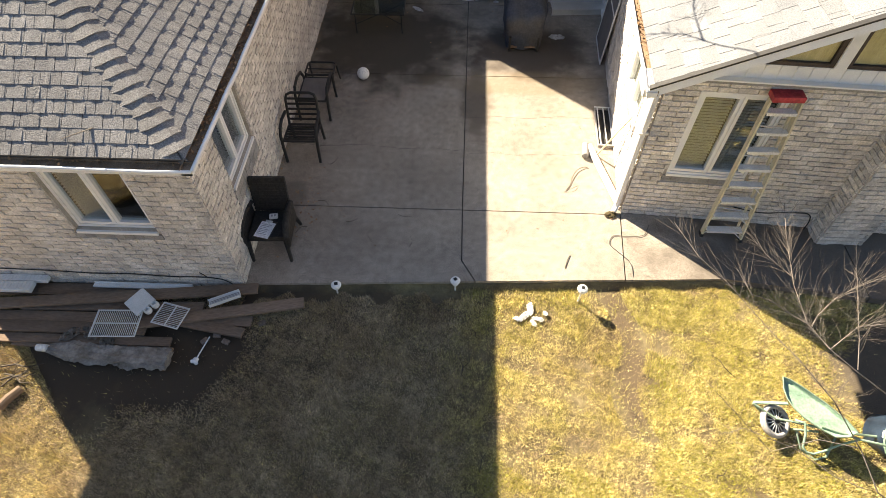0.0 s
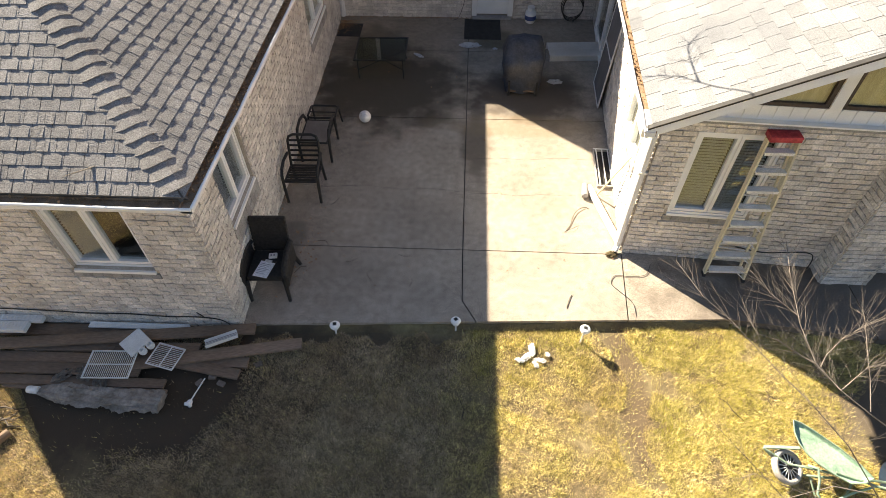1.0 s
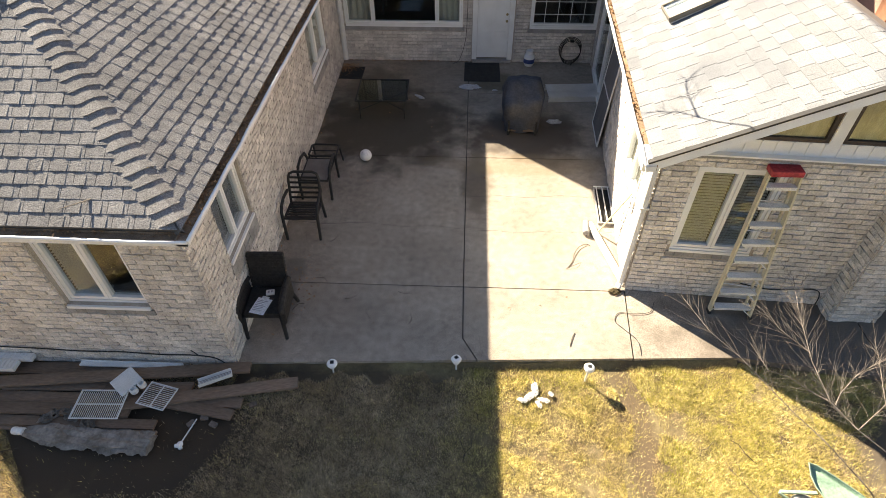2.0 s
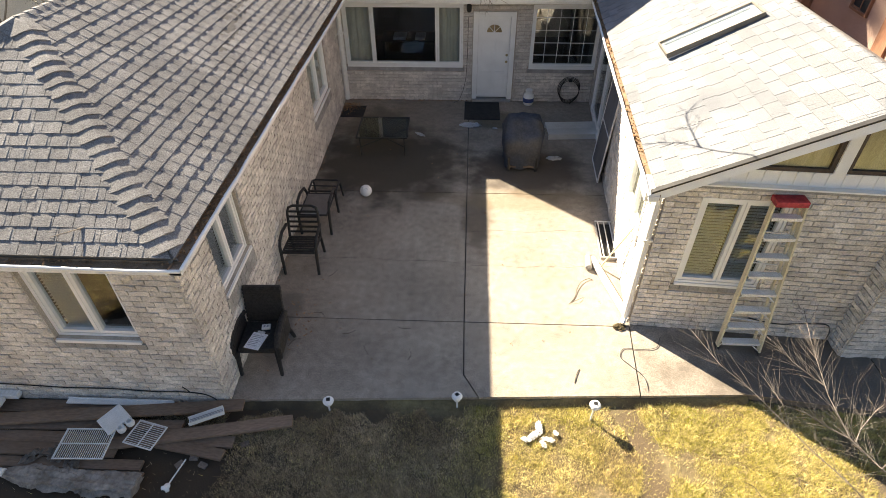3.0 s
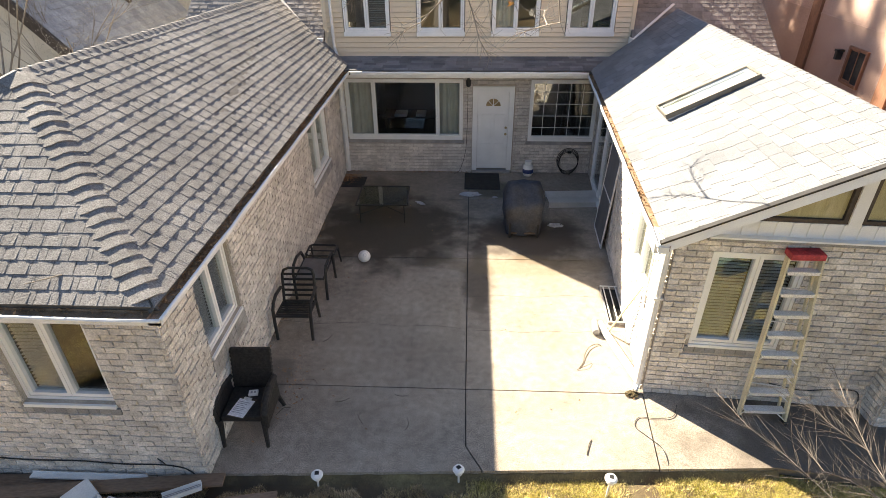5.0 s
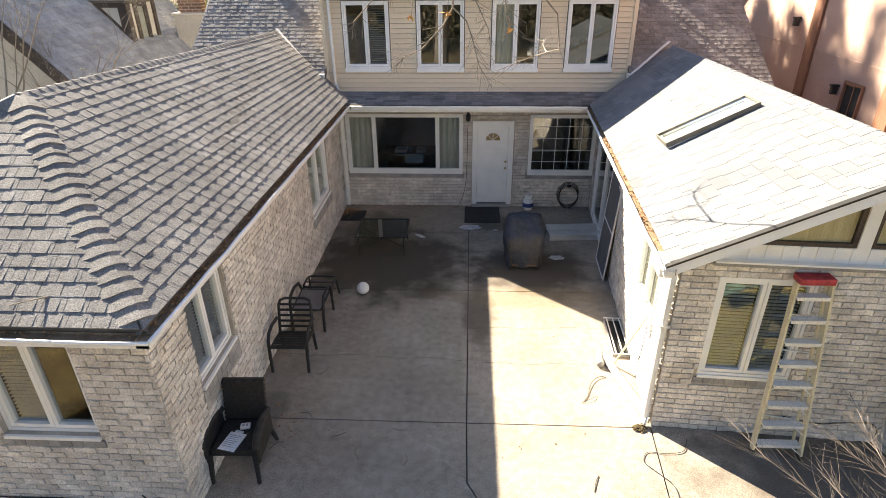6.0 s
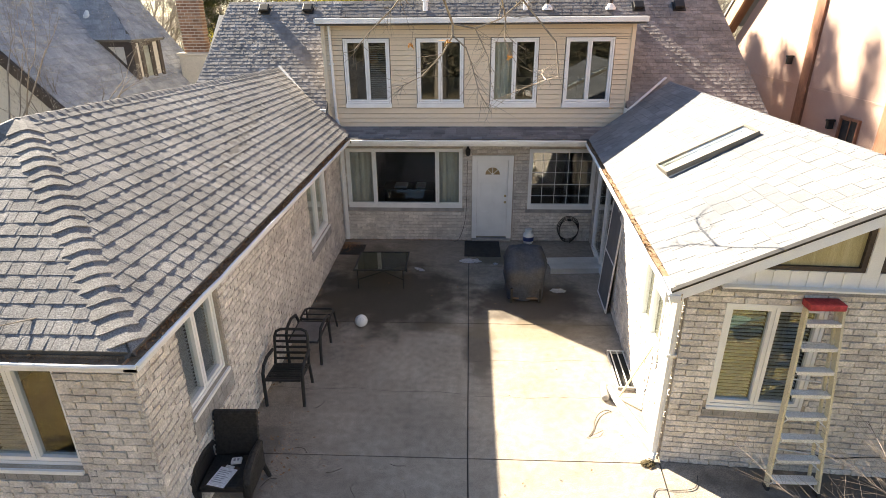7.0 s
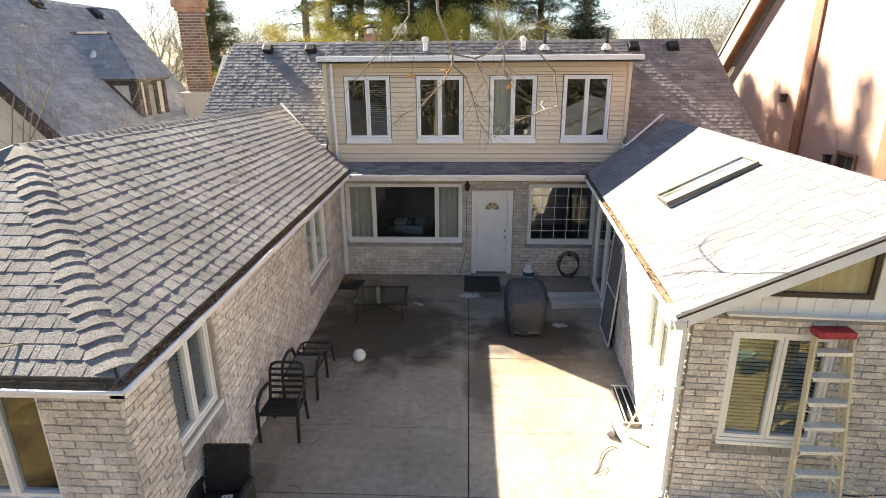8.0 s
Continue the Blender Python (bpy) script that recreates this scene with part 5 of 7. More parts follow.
pts = [(0.1, -0.06, -0.28), (-0.05, -0.12, -0.50), (-0.35, -0.2, -0.535), (-0.6, -0.12, -0.535), (-0.2, -0.35, -0.535), (0.2, -0.42, -0.535), (0.5, -0.25, -0.535), (0.45, -0.1, -0.535)]
part("tail", tube(bm, pts, 0.011, 6), "vine", hose)

# door mat, drain cover, rags
dm = thing("doormat", pose(0.74, 12.62, 0.0, 0, 0, 0), "dark worn doormat on the concrete", "doormat")
part("pile", boxes((-0.40, 0.40, -0.62, 0.30, 0.001, 0.016), bevel=0.004), "black", dm)
part("border", frame_ring(0.84, 0.96, 0.02, -0.014, 0.0), "black", dm, matrix=pose(-0.42, 0.32, 0.003, 90))
sq = thing("mat", pose(-2.33, 12.32, 0.0, 0, 0, 0), "dark square rubber mat with dead leaves in the corner", "mat")
part("sheet", boxes((-0.27, 0.27, -0.3, 0.3, 0.001, 0.012), bevel=0.003), "black", sq)


def crumpled(name, m, size, material, label, category, seed, height=0.08):
    rnd = random.Random(seed)
    bm = bmesh.new()
    n = 13
    rows = []
    for j in range(n):
        row = []
        for i in range(n):
            u, v = i / (n - 1) * 2 - 1, j / (n - 1) * 2 - 1
            f = 1 - 0.35 * abs(u * v)
            z = height * (0.5 + 0.5 * noise.noise((u * 2.2 + seed, v * 2.2, seed))) * max(0.08, 1 - max(abs(u), abs(v)) ** 3) + 0.006
            row.append(bm.verts.new((u * size[0] * f + rnd.uniform(-0.012, 0.012), v * size[1] * f + rnd.uniform(-0.012, 0.012), z + rnd.uniform(0, 0.012))))
        rows.append(row)
    for j in range(n - 1):
        for i in range(n - 1):
            if rnd.random() > 0.05:
                bm.faces.new((rows[j][i], rows[j][i + 1], rows[j + 1][i + 1], rows[j + 1][i]))
    bmesh.ops.solidify(bm, geom=bm.faces[:], thickness=0.003)
    ob = thing(name, m, label, category)
    part("sheet", bm, material, ob)
    return ob


M["rag"] = mat("white_cloth", (0.62, 0.62, 0.64), (0.74, 0.74, 0.76), 6, 0.9, 0.2)
M["bag"] = mat("white_plastic_bag", (0.78, 0.78, 0.76), (0.86, 0.86, 0.84), 6, 0.5, 0.1)
crumpled("rag", pose(0.46, 11.69, 0), (0.26, 0.13), "rag", "crumpled white rag lying on the patio", "rag", 3)
crumpled("rag", pose(-0.65, 11.22, 0, 0, 0, -40), (0.16, 0.05), "rag", "small torn white rag on the stained concrete", "rag", 5, 0.04)
crumpled("rag", pose(2.22, 10.27, 0), (0.17, 0.09), "rag", "grey white rag beside the barbecue", "rag", 8, 0.05)
crumpled("rag", pose(1.02, 11.56, 0), (0.06, 0.04), "rag", "scrap of pale cloth on the patio", "rag", 9, 0.03)
for i, (x, y, sx, sy) in enumerate(((1.38, 3.94, 0.05, 0.11), (1.30, 3.83, 0.10, 0.045), (1.48, 3.78, 0.035, 0.09), (1.41, 3.72, 0.06, 0.03), (1.21, 3.77, 0.07, 0.03), (1.58, 3.87, 0.03, 0.04))):
    crumpled("plastic_bag", pose(x, y, -0.09, 0, 0, 40 * i), (sx, sy), "bag", "torn white plastic bag on the dry lawn", "plastic bag", 20 + i, 0.022)

# aluminium trough on the patio
tr = thing("metal_trough", pose(2.18, 11.08, 0.0, 0, 0, 4), "flattened grey aluminium trough lying on the patio", "trough")
bm = bmesh.new()
sec = [(0.0, 0.004), (0.02, 0.11), (0.045, 0.125), (0.27, 0.135), (0.285, 0.12), (0.30, 0.135), (0.50, 0.17), (0.525, 0.155), (0.54, 0.004)]
ends = [[bm.verts.new((x, y, z)) for y, z in sec] for x in (0.0, 1.12)]
for k in range(len(sec) - 1):
    bm.faces.new((ends[0][k], ends[0][k + 1], ends[1][k + 1], ends[1][k]))
bmesh.ops.solidify(bm, geom=bm.faces[:], thickness=0.004)
part("sheet", bm, "white_metal", tr)
for x in (0.0, 1.12):
    part("end_lip", bar([(x, y, z) for y, z in sec], 0.006, 5), "alu", tr)
# screen door leaning on the wall
sd = thing("screen_door", Matrix.Translation((2.97, 9.38, 0.004)) @ pose(0, 0, 0, 0, 0, 87) @ pose(0, 0, 0, 3.5), "loose grey screen door leaning against the wall", "screen door")
part("frame", frame_ring(0.92, 2.0, 0.035, -0.012, 0.012), "alu", sd)
M["screen"] = mat("dark_screen_mesh", (0.10, 0.10, 0.105), (0.14, 0.14, 0.145), 3, 0.7, 0.2, 300)
part("mesh", boxes((0.035, 0.885, -0.002, 0.002, 0.035, 1.965)), "screen", sd, "dark insect mesh")
part("cross_rail", boxes((0.035, 0.885, -0.01, 0.01, 0.94, 0.97)), "alu", sd)

# window well
ww = thing("window_well", pose(2.645, 7.08, 0.0, 0, 0, -3), "dark window well with three pale bars at the wall", "window well")
# Flat black plate: the darkness of the opening is colour, nothing is recessed.
part("pit", boxes((0.02, 0.28, 0.02, 0.96, 0.001, 0.008)), "black", ww)
part("rim", boxes((0, 0.02, 0, 0.98, 0.001, 0.045), (0.02, 0.30, 0, 0.02, 0.001, 0.045), (0.02, 0.30, 0.96, 0.98, 0.001, 0.045)), "sill", ww)
for x in (0.05, 0.15, 0.25):
    part("bar", bar([(x, 0.0, 0.055), (x, 0.98, 0.055)], 0.011, 6), "white_metal", ww)
for y in (0.0, 0.98):
    part("bar", bar([(0.0, y, 0.055), (0.30, y, 0.055)], 0.011, 6), "white_metal", ww)

# fallen downspout piece, stick and stone at the corner
fd = thing("downspout_piece", Matrix.Translation((2.80, 5.76, 0.05)) @ pose(0, 0, 0, 0, 0, 103.5), "loose white downspout length lying on the patio", "downspout")
part("pipe", boxes((0, 1.34, -0.045, 0.045, -0.035, 0.035), bevel=0.012), "white_metal", fd)
st = thing("stick", pose(2.60, 6.87, 0.06), "long pale wooden stick leaning against the wall", "stick")
part("shaft", bar([(0, 0, -0.05), (0.11, -0.16, 0.45), (0.235, -0.40, 1.10)], [0.014, 0.014, 0.012], 8), "fibreglass", st)
sn = thing("flexible_pipe", pose(2.44, 7.08, 0.055, 0, 0, -8), "grey ribbed flexible drain pipe end on the patio", "drain pipe")
part("pipe", lathe([(0.048 if k % 2 else 0.056, 0.022 * k) for k in range(14)], 16, pose(0, 0, 0, 90)), "sill", sn, smooth=True)
ds = crumpled("debris", pose(2.66, 5.58, 0.002), (0.10, 0.07), "soil", "flat heap of brown dirt at the wall corner", "debris", 31, 0.03)


def cable(name, pts, label, r=0.006, material="black", category="cable"):
    p = [Vector(q) for q in pts]
    p = [p[0] * 2 - p[1]] + p + [p[-1] * 2 - p[-2]]
    pts = []
    for a, b, c, d in zip(p, p[1:], p[2:], p[3:]):
        for k in range(5):
            t = k / 5
            pts.append(0.5 * (2 * b + (c - a) * t + (2 * a - 5 * b + 4 * c - d) * t * t + (3 * b - a - 3 * c + d) * t ** 3))
    pts.append(p[-2])
    o = Vector(pts[0])
    c = thing(name, Matrix.Translation(o), label, category)
    part("strand", bar([Vector(p) - o for p in pts], r, 6), material, c)
    return c


cable("vine", [(2.44, 6.56, 0.01), (2.37, 6.58, 0.02), (2.25, 6.50, 0.025), (2.16, 6.34, 0.02), (2.11, 6.18, 0.01), (2.03, 6.06, 0.01)], "dry curved vine twig on the sunny patio", 0.005, "vine", "twig")
cable("vine", [(2.23, 6.17, 0.01), (2.13, 6.09, 0.03), (2.00, 6.03, 0.01)], "short dry twig on the sunny patio", 0.0035, "vine", "twig")
cable("cable", [(3.20, 5.41, 0.01), (3.09, 5.21, 0.01), (2.84, 5.17, 0.01), (2.65, 5.18, 0.01), (2.57, 5.03, 0.01), (2.66, 4.90, 0.01), (2.81, 4.71, 0.01), (2.83, 4.51, 0.0), (2.80, 4.39, -0.02)], "thin black cable looping over the patio edge", 0.004)
cable("twig", [(1.89, 4.57, 0.008), (1.93, 4.70, 0.012), (1.98, 4.80, 0.008)], "small curved twig on the patio", 0.005, "vine", "twig")
for x, y, a in ((-1.31, 5.30, 0), (-1.63, 5.62, 40), (-0.94, 5.13, 80), (-0.54, 5.47, 100), (-1.75, 6.50, 120), (-0.33, 4.86, 20), (-1.88, 5.18, 60)):
    cable("twig", [(x, y, 0.006), (x + 0.09 * math.cos(a), y + 0.09 * math.sin(a), 0.02), (x + 0.2 * math.cos(a + 0.4), y + 0.2 * math.sin(a + 0.4), 0.006)], "dark dry twig lying on the shaded patio", 0.0035, "vine", "twig")
cable("cable", [(-2.66, 4.09, -0.04), (-2.72, 4.095, 0.08), (-2.84, 4.095, 0.16), (-3.1, 4.095, 0.19), (-3.5, 4.095, 0.18), (-4.0, 4.095, 0.21), (-4.6, 4.095, 0.20), (-5.2, 4.095, 0.23), (-6.3, 4.095, 0.25)], "black cable fixed along the brick end wall", 0.008)
cable("cable", [(-3.0, 4.095, 0.19), (-3.02, 4.085, 0.26), (-3.06, 4.085, 0.31)], "loose end of a black cable on the brick wall", 0.007)
cable("cable", [(4.35, 5.52, 0.33), (4.75, 5.49, 0.26), (5.1, 5.47, 0.30), (5.38, 5.45, 0.31), (5.46, 5.43, 0.2), (5.45, 5.40, 0.01)], "black cable hanging along the gable wall", 0.008)
cable("cable", [(0.37, 12.98, 2.0), (0.36, 12.98, 1.1), (0.32, 12.97, 0.50), (0.19, 12.92, 0.08), (0.05, 12.85, 0.01)], "thin black cable down the rear wall", 0.005)

# ---- stepladder ----
F1, F2, T1 = Vector((3.93, 5.26, 0.0)), Vector((4.46, 5.17, 0.0)), Vector((3.96, 5.45, 2.30))
T2 = Vector((4.32, 5.43, 2.30))
ladder = thing("stepladder", Matrix.Translation(F1), "folded yellowed fibreglass stepladder with a red cap leaning on the wall", "ladder")
f1, f2, t1, t2 = (v - F1 for v in (F1, F2, T1, T2))


def rail(a, b, w, d):
    bm = bmesh.new()
    ax = (b - a).normalized()
    sx = Vector((1, 0, 0))
    sy = ax.cross(sx).normalized()
    v = [bm.verts.new(p + sx * i * w + sy * j * d) for p in (a, b) for i in (-1, 1) for j in (-1, 1)]
    for f in ((0, 1, 3, 2), (4, 6, 7, 5), (0, 4, 5, 1), (2, 3, 7, 6), (0, 2, 6, 4), (1, 5, 7, 3)):
        bm.faces.new([v[i] for i in f])
    return bm


part("side_rail", rail(f1, t1, 0.013, 0.038), "fibreglass", ladder)
part("side_rail", rail(f2, t2, 0.013, 0.038), "fibreglass", ladder)
back = Vector((0, 0.11, 0))
part("rear_rail", rail(f1 + back + Vector((0.05, 0, 0.08)), t1 + back * 0.4 + Vector((0.03, 0, 0)), 0.012, 0.016), "fibreglass", ladder)
part("rear_rail", rail(f2 + back + Vector((-0.05, 0, 0.08)), t2 + back * 0.4 + Vector((-0.03, 0, 0)), 0.012, 0.016), "fibreglass", ladder)
for k in range(8):
    s = (k + 0.62) / 8.2
    a, b = f1.lerp(t1, s), f2.lerp(t2, s)
    bm = bmesh.new()
    box(bm, a.x + 0.012, b.x - 0.012, (a.y + b.y) / 2 - 0.05, (a.y + b.y) / 2 + 0.045, a.z - 0.012, a.z + 0.012)
    box(bm, a.x + 0.012, b.x - 0.012, (a.y + b.y) / 2 - 0.055, (a.y + b.y) / 2 - 0.05, a.z - 0.03, a.z + 0.012)
    part("step", bm, "alu", ladder)
    if k < 4:
        part("brace", bar([a + Vector((0.01, -0.03, -0.11)), a + Vector((0.11, -0.03, -0.015))], 0.007, 6), "alu", ladder)
        part("brace", bar([b + Vector((-0.01, -0.03, -0.11)), b + Vector((-0.11, -0.03, -0.015))], 0.007, 6), "alu", ladder)
for k in range(4):
    s = (k + 1) / 5
    a, b = f1.lerp(t1, s) + back, f2.lerp(t2, s) + back
    part("rear_bar", bar([a + Vector((0.05, 0, 0)), b - Vector((0.05, 0, 0))], 0.009, 6), "alu", ladder)
part("top_cap", boxes((t1.x - 0.01, t2.x + 0.0, t1.y - 0.085, t1.y + 0.085, 2.30, 2.375), bevel=0.014), "red", ladder, "scuffed red plastic top cap")
for a in (f1, f2):
    part("foot", boxes((a.x - 0.02, a.x + 0.02, a.y - 0.05, a.y + 0.05, 0.0, 0.05), bevel=0.006), "black", ladder)


# ---- solar lights ----
def stake_light(m):
    s = thing("solar_light", m, "small white solar stake light at the patio edge", "garden light", "solar lights")
    part("stake", bar([(0, 0, -0.15), (0, 0, 0.30)], 0.012, 8), "white_metal", s)
    part("lens", lathe([(0.03, 0.28), (0.045, 0.30), (0.05, 0.35), (0.045, 0.36)], 16), "white", s)
    part("cap", lathe([(0.068, 0.355), (0.07, 0.365), (0.055, 0.39), (0.03, 0.40)], 20), "white", s)
    part("solar_cell", boxes((-0.024, 0.024, -0.024, 0.024, 0.396, 0.403)), "black", s, "dark solar cell")
    return s


light = stake_light(pose(-1.28, 4.12, -0.26, 4, 3, 10))
copy_thing(light, pose(0.36, 4.21, -0.26, -3, 2, 40))
copy_thing(light, pose(2.04, 4.10, -0.14, 1, -2, 80))
fl = copy_thing(light, pose(-2.86, 3.24, -0.085, 87, 0, -12) @ Matrix.Scale(0.75, 4))
fl["label"] = "white solar stake light fallen on the bare soil"


# ---- heap of boards on the bare soil ----
def plank(a, b, w, t, label="weathered grey brown board on the bare soil"):
    a, b = Vector(a), Vector(b)
    d = b - a
    ob = thing("board", Matrix.Translation(a) @ pose(0, 0, 0, 0, -math.degrees(math.atan2(d.z, math.hypot(d.x, d.y))), math.degrees(math.atan2(d.y, d.x))), label, "board", "heap of boards")
    bm = boxes((0, d.length, -w / 2, w / 2, 0, t), bevel=0.004)
    part("plank", bm, "wood_grey", ob)
    return ob


plank((-5.9, 3.66, 0.0), (-2.33, 4.04, 0.02), 0.16, 0.04)
plank((-6.18, 3.96, -0.09), (-2.84, 4.04, -0.09), 0.18, 0.04)
plank((-4.1, 3.40, -0.02), (-1.68, 3.88, -0.05), 0.16, 0.04)
plank((-6.08, 3.54, -0.08), (-2.33, 3.58, -0.09), 0.15, 0.04)
plank((-6.08, 3.37, -0.04), (-3.67, 3.38, -0.04), 0.16, 0.04)
plank((-6.16, 3.22, -0.08), (-3.30, 3.23, -0.08), 0.13, 0.04)
plank((-4.15, 3.67, -0.05), (-2.40, 3.40, -0.08), 0.14, 0.04)
plank((-5.48, 3.70, -0.06), (-3.03, 3.77, -0.08), 0.14, 0.04)
plank((-5.38, 3.20, -0.11), (-3.26, 3.09, -0.11), 0.15, 0.04)
M["rubble"] = mat("dirty_rubble", (0.15, 0.115, 0.09), (0.23, 0.18, 0.15), 9, 0.95, 0.4, 60, vary=0.2)
for x, y, a in ((-2.49, 3.79, 15), (-2.20, 3.58, 30), (-2.75, 3.38, 5), (-2.61, 3.29, -20), (-2.89, 3.29, 50)):
    b = thing("brick_fragment", pose(x, y, -0.12, 0, 0, a), "broken reddish brick half sunk in the soil", "brick", "broken bricks")
    part("block", boxes((-0.05, 0.05, -0.035, 0.035, 0, 0.04), bevel=0.012), "rubble", b)


def grate(m, w, d, n, label):
    g = thing("wire_shelf", m, label, "wire shelf")
    part("rim", boxes((0, w, 0, 0.014, 0, 0.012), (0, w, d - 0.014, d, 0, 0.012), (0, 0.014, 0.014, d - 0.014, 0, 0.012), (w - 0.014, w, 0.014, d - 0.014, 0, 0.012)), "white_metal", g)
    part("cross_bar", boxes((0.014, w - 0.014, d / 2 - 0.007, d / 2 + 0.007, 0, 0.009)), "white_metal", g)
    for k in range(1, n):
        x = w * k / n
        part("wire", boxes((x - 0.0026, x + 0.0026, 0.014, d - 0.014, 0.009, 0.014)), "white_metal", g)
    return g


grate(pose(-4.33, 3.21, 0.05, 3, 0, 2), 0.60, 0.39, 24, "white coated wire shelf lying on the boards")
grate(pose(-3.22, 3.36, 0.05, 3, 2, 78), 0.33, 0.38, 13, "small white wire shelf lying on the boards")
fx = thing("lamp_fixture", pose(-4.03, 3.70, 0.07, 6, 0, -37), "white square floodlight housing with two round sockets", "light fixture")
part("plate", boxes((0, 0.30, 0, 0.30, 0, 0.035), bevel=0.008), "white_metal", fx)
for x, y in ((0.345, 0.14), (0.35, 0.25)):
    part("socket", lathe([(0.045, 0), (0.05, 0.03), (0.045, 0.07), (0.028, 0.075), (0.02, 0.03)], 14, Matrix.Translation((x, y, -0.02))), "white_metal", fx)
ws = thing("trim_strip", pose(-4.62, 4.03, 0.0, 0, 0, 0), "long white metal trim strip beside the wall", "trim strip")
part("strip", boxes((0, 1.38, -0.035, 0.035, 0, 0.02), (0, 1.38, 0.031, 0.035, 0.02, 0.05)), "white_metal", ws)
for p, a, L, w, lab in (((-6.1, 3.90, 0.05), 1, 0.72, 0.15, "white metal downspout length on the boards"), ((-6.1, 4.04, 0.04), 1, 0.86, 0.10, "white ribbed downspout length on the boards")):
    d = thing("downspout_piece", pose(*p, 0, 0, a), lab, "downspout")
    part("pipe", boxes((0, L, -w / 2, w / 2, 0, 0.07), bevel=0.01), "white_metal", d)
    for k in range(int(L / 0.05)):
        part("rib", boxes((0.02 + k * 0.05, 0.032 + k * 0.05, -w / 2 + 0.01, w / 2 - 0.01, 0.07, 0.076)), "white_metal", d)
gb = thing("gutter_piece", pose(-2.92, 3.76, 0.03, 0, -3, 24), "short white grooved gutter piece on the boards", "gutter")
part("shell", boxes((0, 0.42, -0.05, 0.05, 0, 0.012), (0, 0.42, 0.045, 0.05, 0.012, 0.06), (0, 0.42, -0.05, -0.045, 0.012, 0.06)), "white_metal", gb)
for k in range(4):
    part("groove", boxes((0.01, 0.41, -0.035 + 0.02 * k, -0.027 + 0.02 * k, 0.012, 0.018)), "sill", gb)

# rolled tarpaulin
M["tarp"] = mat("dirty_grey_tarp", (0.17, 0.145, 0.12), (0.30, 0.265, 0.23), 5, 0.8, 0.5, 25, mid=0.25)
tp = thing("tarpaulin", pose(-4.86, 3.07, -0.12, 0, 0, -3), "dirty grey rolled tarpaulin bundle on bare soil", "tarpaulin")
bm = bmesh.new()
rings = []
for i in range(49):
    x = i / 48 * 1.62
    r = 0.035 + 0.06 * min(1, x / 0.4) * (0.9 + 0.1 * math.sin(x * 7))
    ring = []
    for k in range(30):
        a = 2 * math.pi * k / 30
        f = 1 + 0.25 * noise.noise((x * 2.5, math.cos(a) * 1.5, math.sin(a) * 1.5)) + 0.6 * (abs((a * 0.8 + x * 0.25) % 1.0 - 0.5) - 0.25) + 0.5 * (abs((a * 1.9 - x * 0.5) % 1.0 - 0.5) - 0.25)
        f += 0.35 * noise.noise((x * 7, math.cos(a) * 3, math.sin(a) * 3)) + 0.22 * noise.noise((x * 19, math.cos(a) * 7, math.sin(a) * 7))
        ring.append(bm.verts.new((x, math.cos(a) * r * 1.45 * f, max(0.0, 0.07 + math.sin(a) * r * 0.7 * f))))
    rings.append(ring)
for a, b in zip(rings, rings[1:]):
    for k in range(30):
        bm.faces.new((a[k], a[(k + 1) % 30], b[(k + 1) % 30], b[k]))
bm.faces.new(rings[0])
bm.faces.new(rings[-1])
part("roll", bm, "tarp", tp)
part("pipe_end", lathe([(0.045, 0), (0.05, 0.02), (0.045, 0.04), (0.05, 0.06), (0.045, 0.08), (0.05, 0.1), (0.045, 0.14)], 16, Matrix.Translation((0.02, 0, 0.09)) @ pose(0, 0, 0, 0, -90)), "white_metal", tp, "white ribbed pipe end")
for k, (x, y, a) in enumerate(((0.24, 0.17, 40), (0.48, 0.2, -38), (0.75, 0.08, -60))):
    fo = crumpled("cloth_fold", pose(-4.86 + x, 3.12 + y, -0.03, 0, 0, a), (0.16, 0.09), "tarp", "loose grey tarpaulin scrap over the boards", "tarpaulin", 50 + k, 0.05)
lg = thing("log", pose(-5.08, 2.27, -0.10, 0, 3, 62), "short weathered log on dry grass", "log")
part("trunk", bar([(0, 0, 0.05), (0.15, 0.008, 0.055), (0.30, 0, 0.05)], [0.052, 0.056, 0.05], 12), "wood_grey", lg)

for k, (x, y, a, L) in enumerate(((-5.3, 2.62, 12, 0.5), (-5.25, 2.72, -20, 0.45), (-5.2, 2.55, 40, 0.36), (-5.4, 2.8, 3, 0.6))):
    st = thing("stick", pose(x, y, -0.10, 0, 0, a), "dead branch on the soil beside the log", "stick", "dead branches by the log")
    part("stem", bar([(0, 0, 0.03), (L * 0.4, 0.03, 0.05), (L * 0.7, -0.02, 0.07), (L, 0.04, 0.05)], [0.012, 0.011, 0.008, 0.004], 6), "vine", st)
    part("shoot", bar([(L * 0.4, 0.03, 0.05), (L * 0.7, 0.14, 0.1)], [0.006, 0.003], 5), "vine", st)

# ---- wheelbarrow, tipped on its side ----
M["mint"] = mat("faded_green_paint", (0.24, 0.37, 0.265), (0.31, 0.43, 0.32), 4, 0.55, 0.1, 40, mid=0.1)
M["mint_dark"] = mat("worn_green_paint", (0.14, 0.20, 0.14), (0.24, 0.32, 0.24), 6, 0.55, 0.1, 40, mid=0.2)
M["tyre"] = mat("pale_dusty_tyre", (0.34, 0.32, 0.295), (0.42, 0.40, 0.37), 9, 0.9, 0.3, 60)
wb = thing("wheelbarrow", pose(4.06, 2.42, -0.12), "faded green wheelbarrow tipped on its side on the lawn", "wheelbarrow")
wm = pose(0.045, 0.03, 0.19, 22, 14, 12)
bm = bmesh.new()
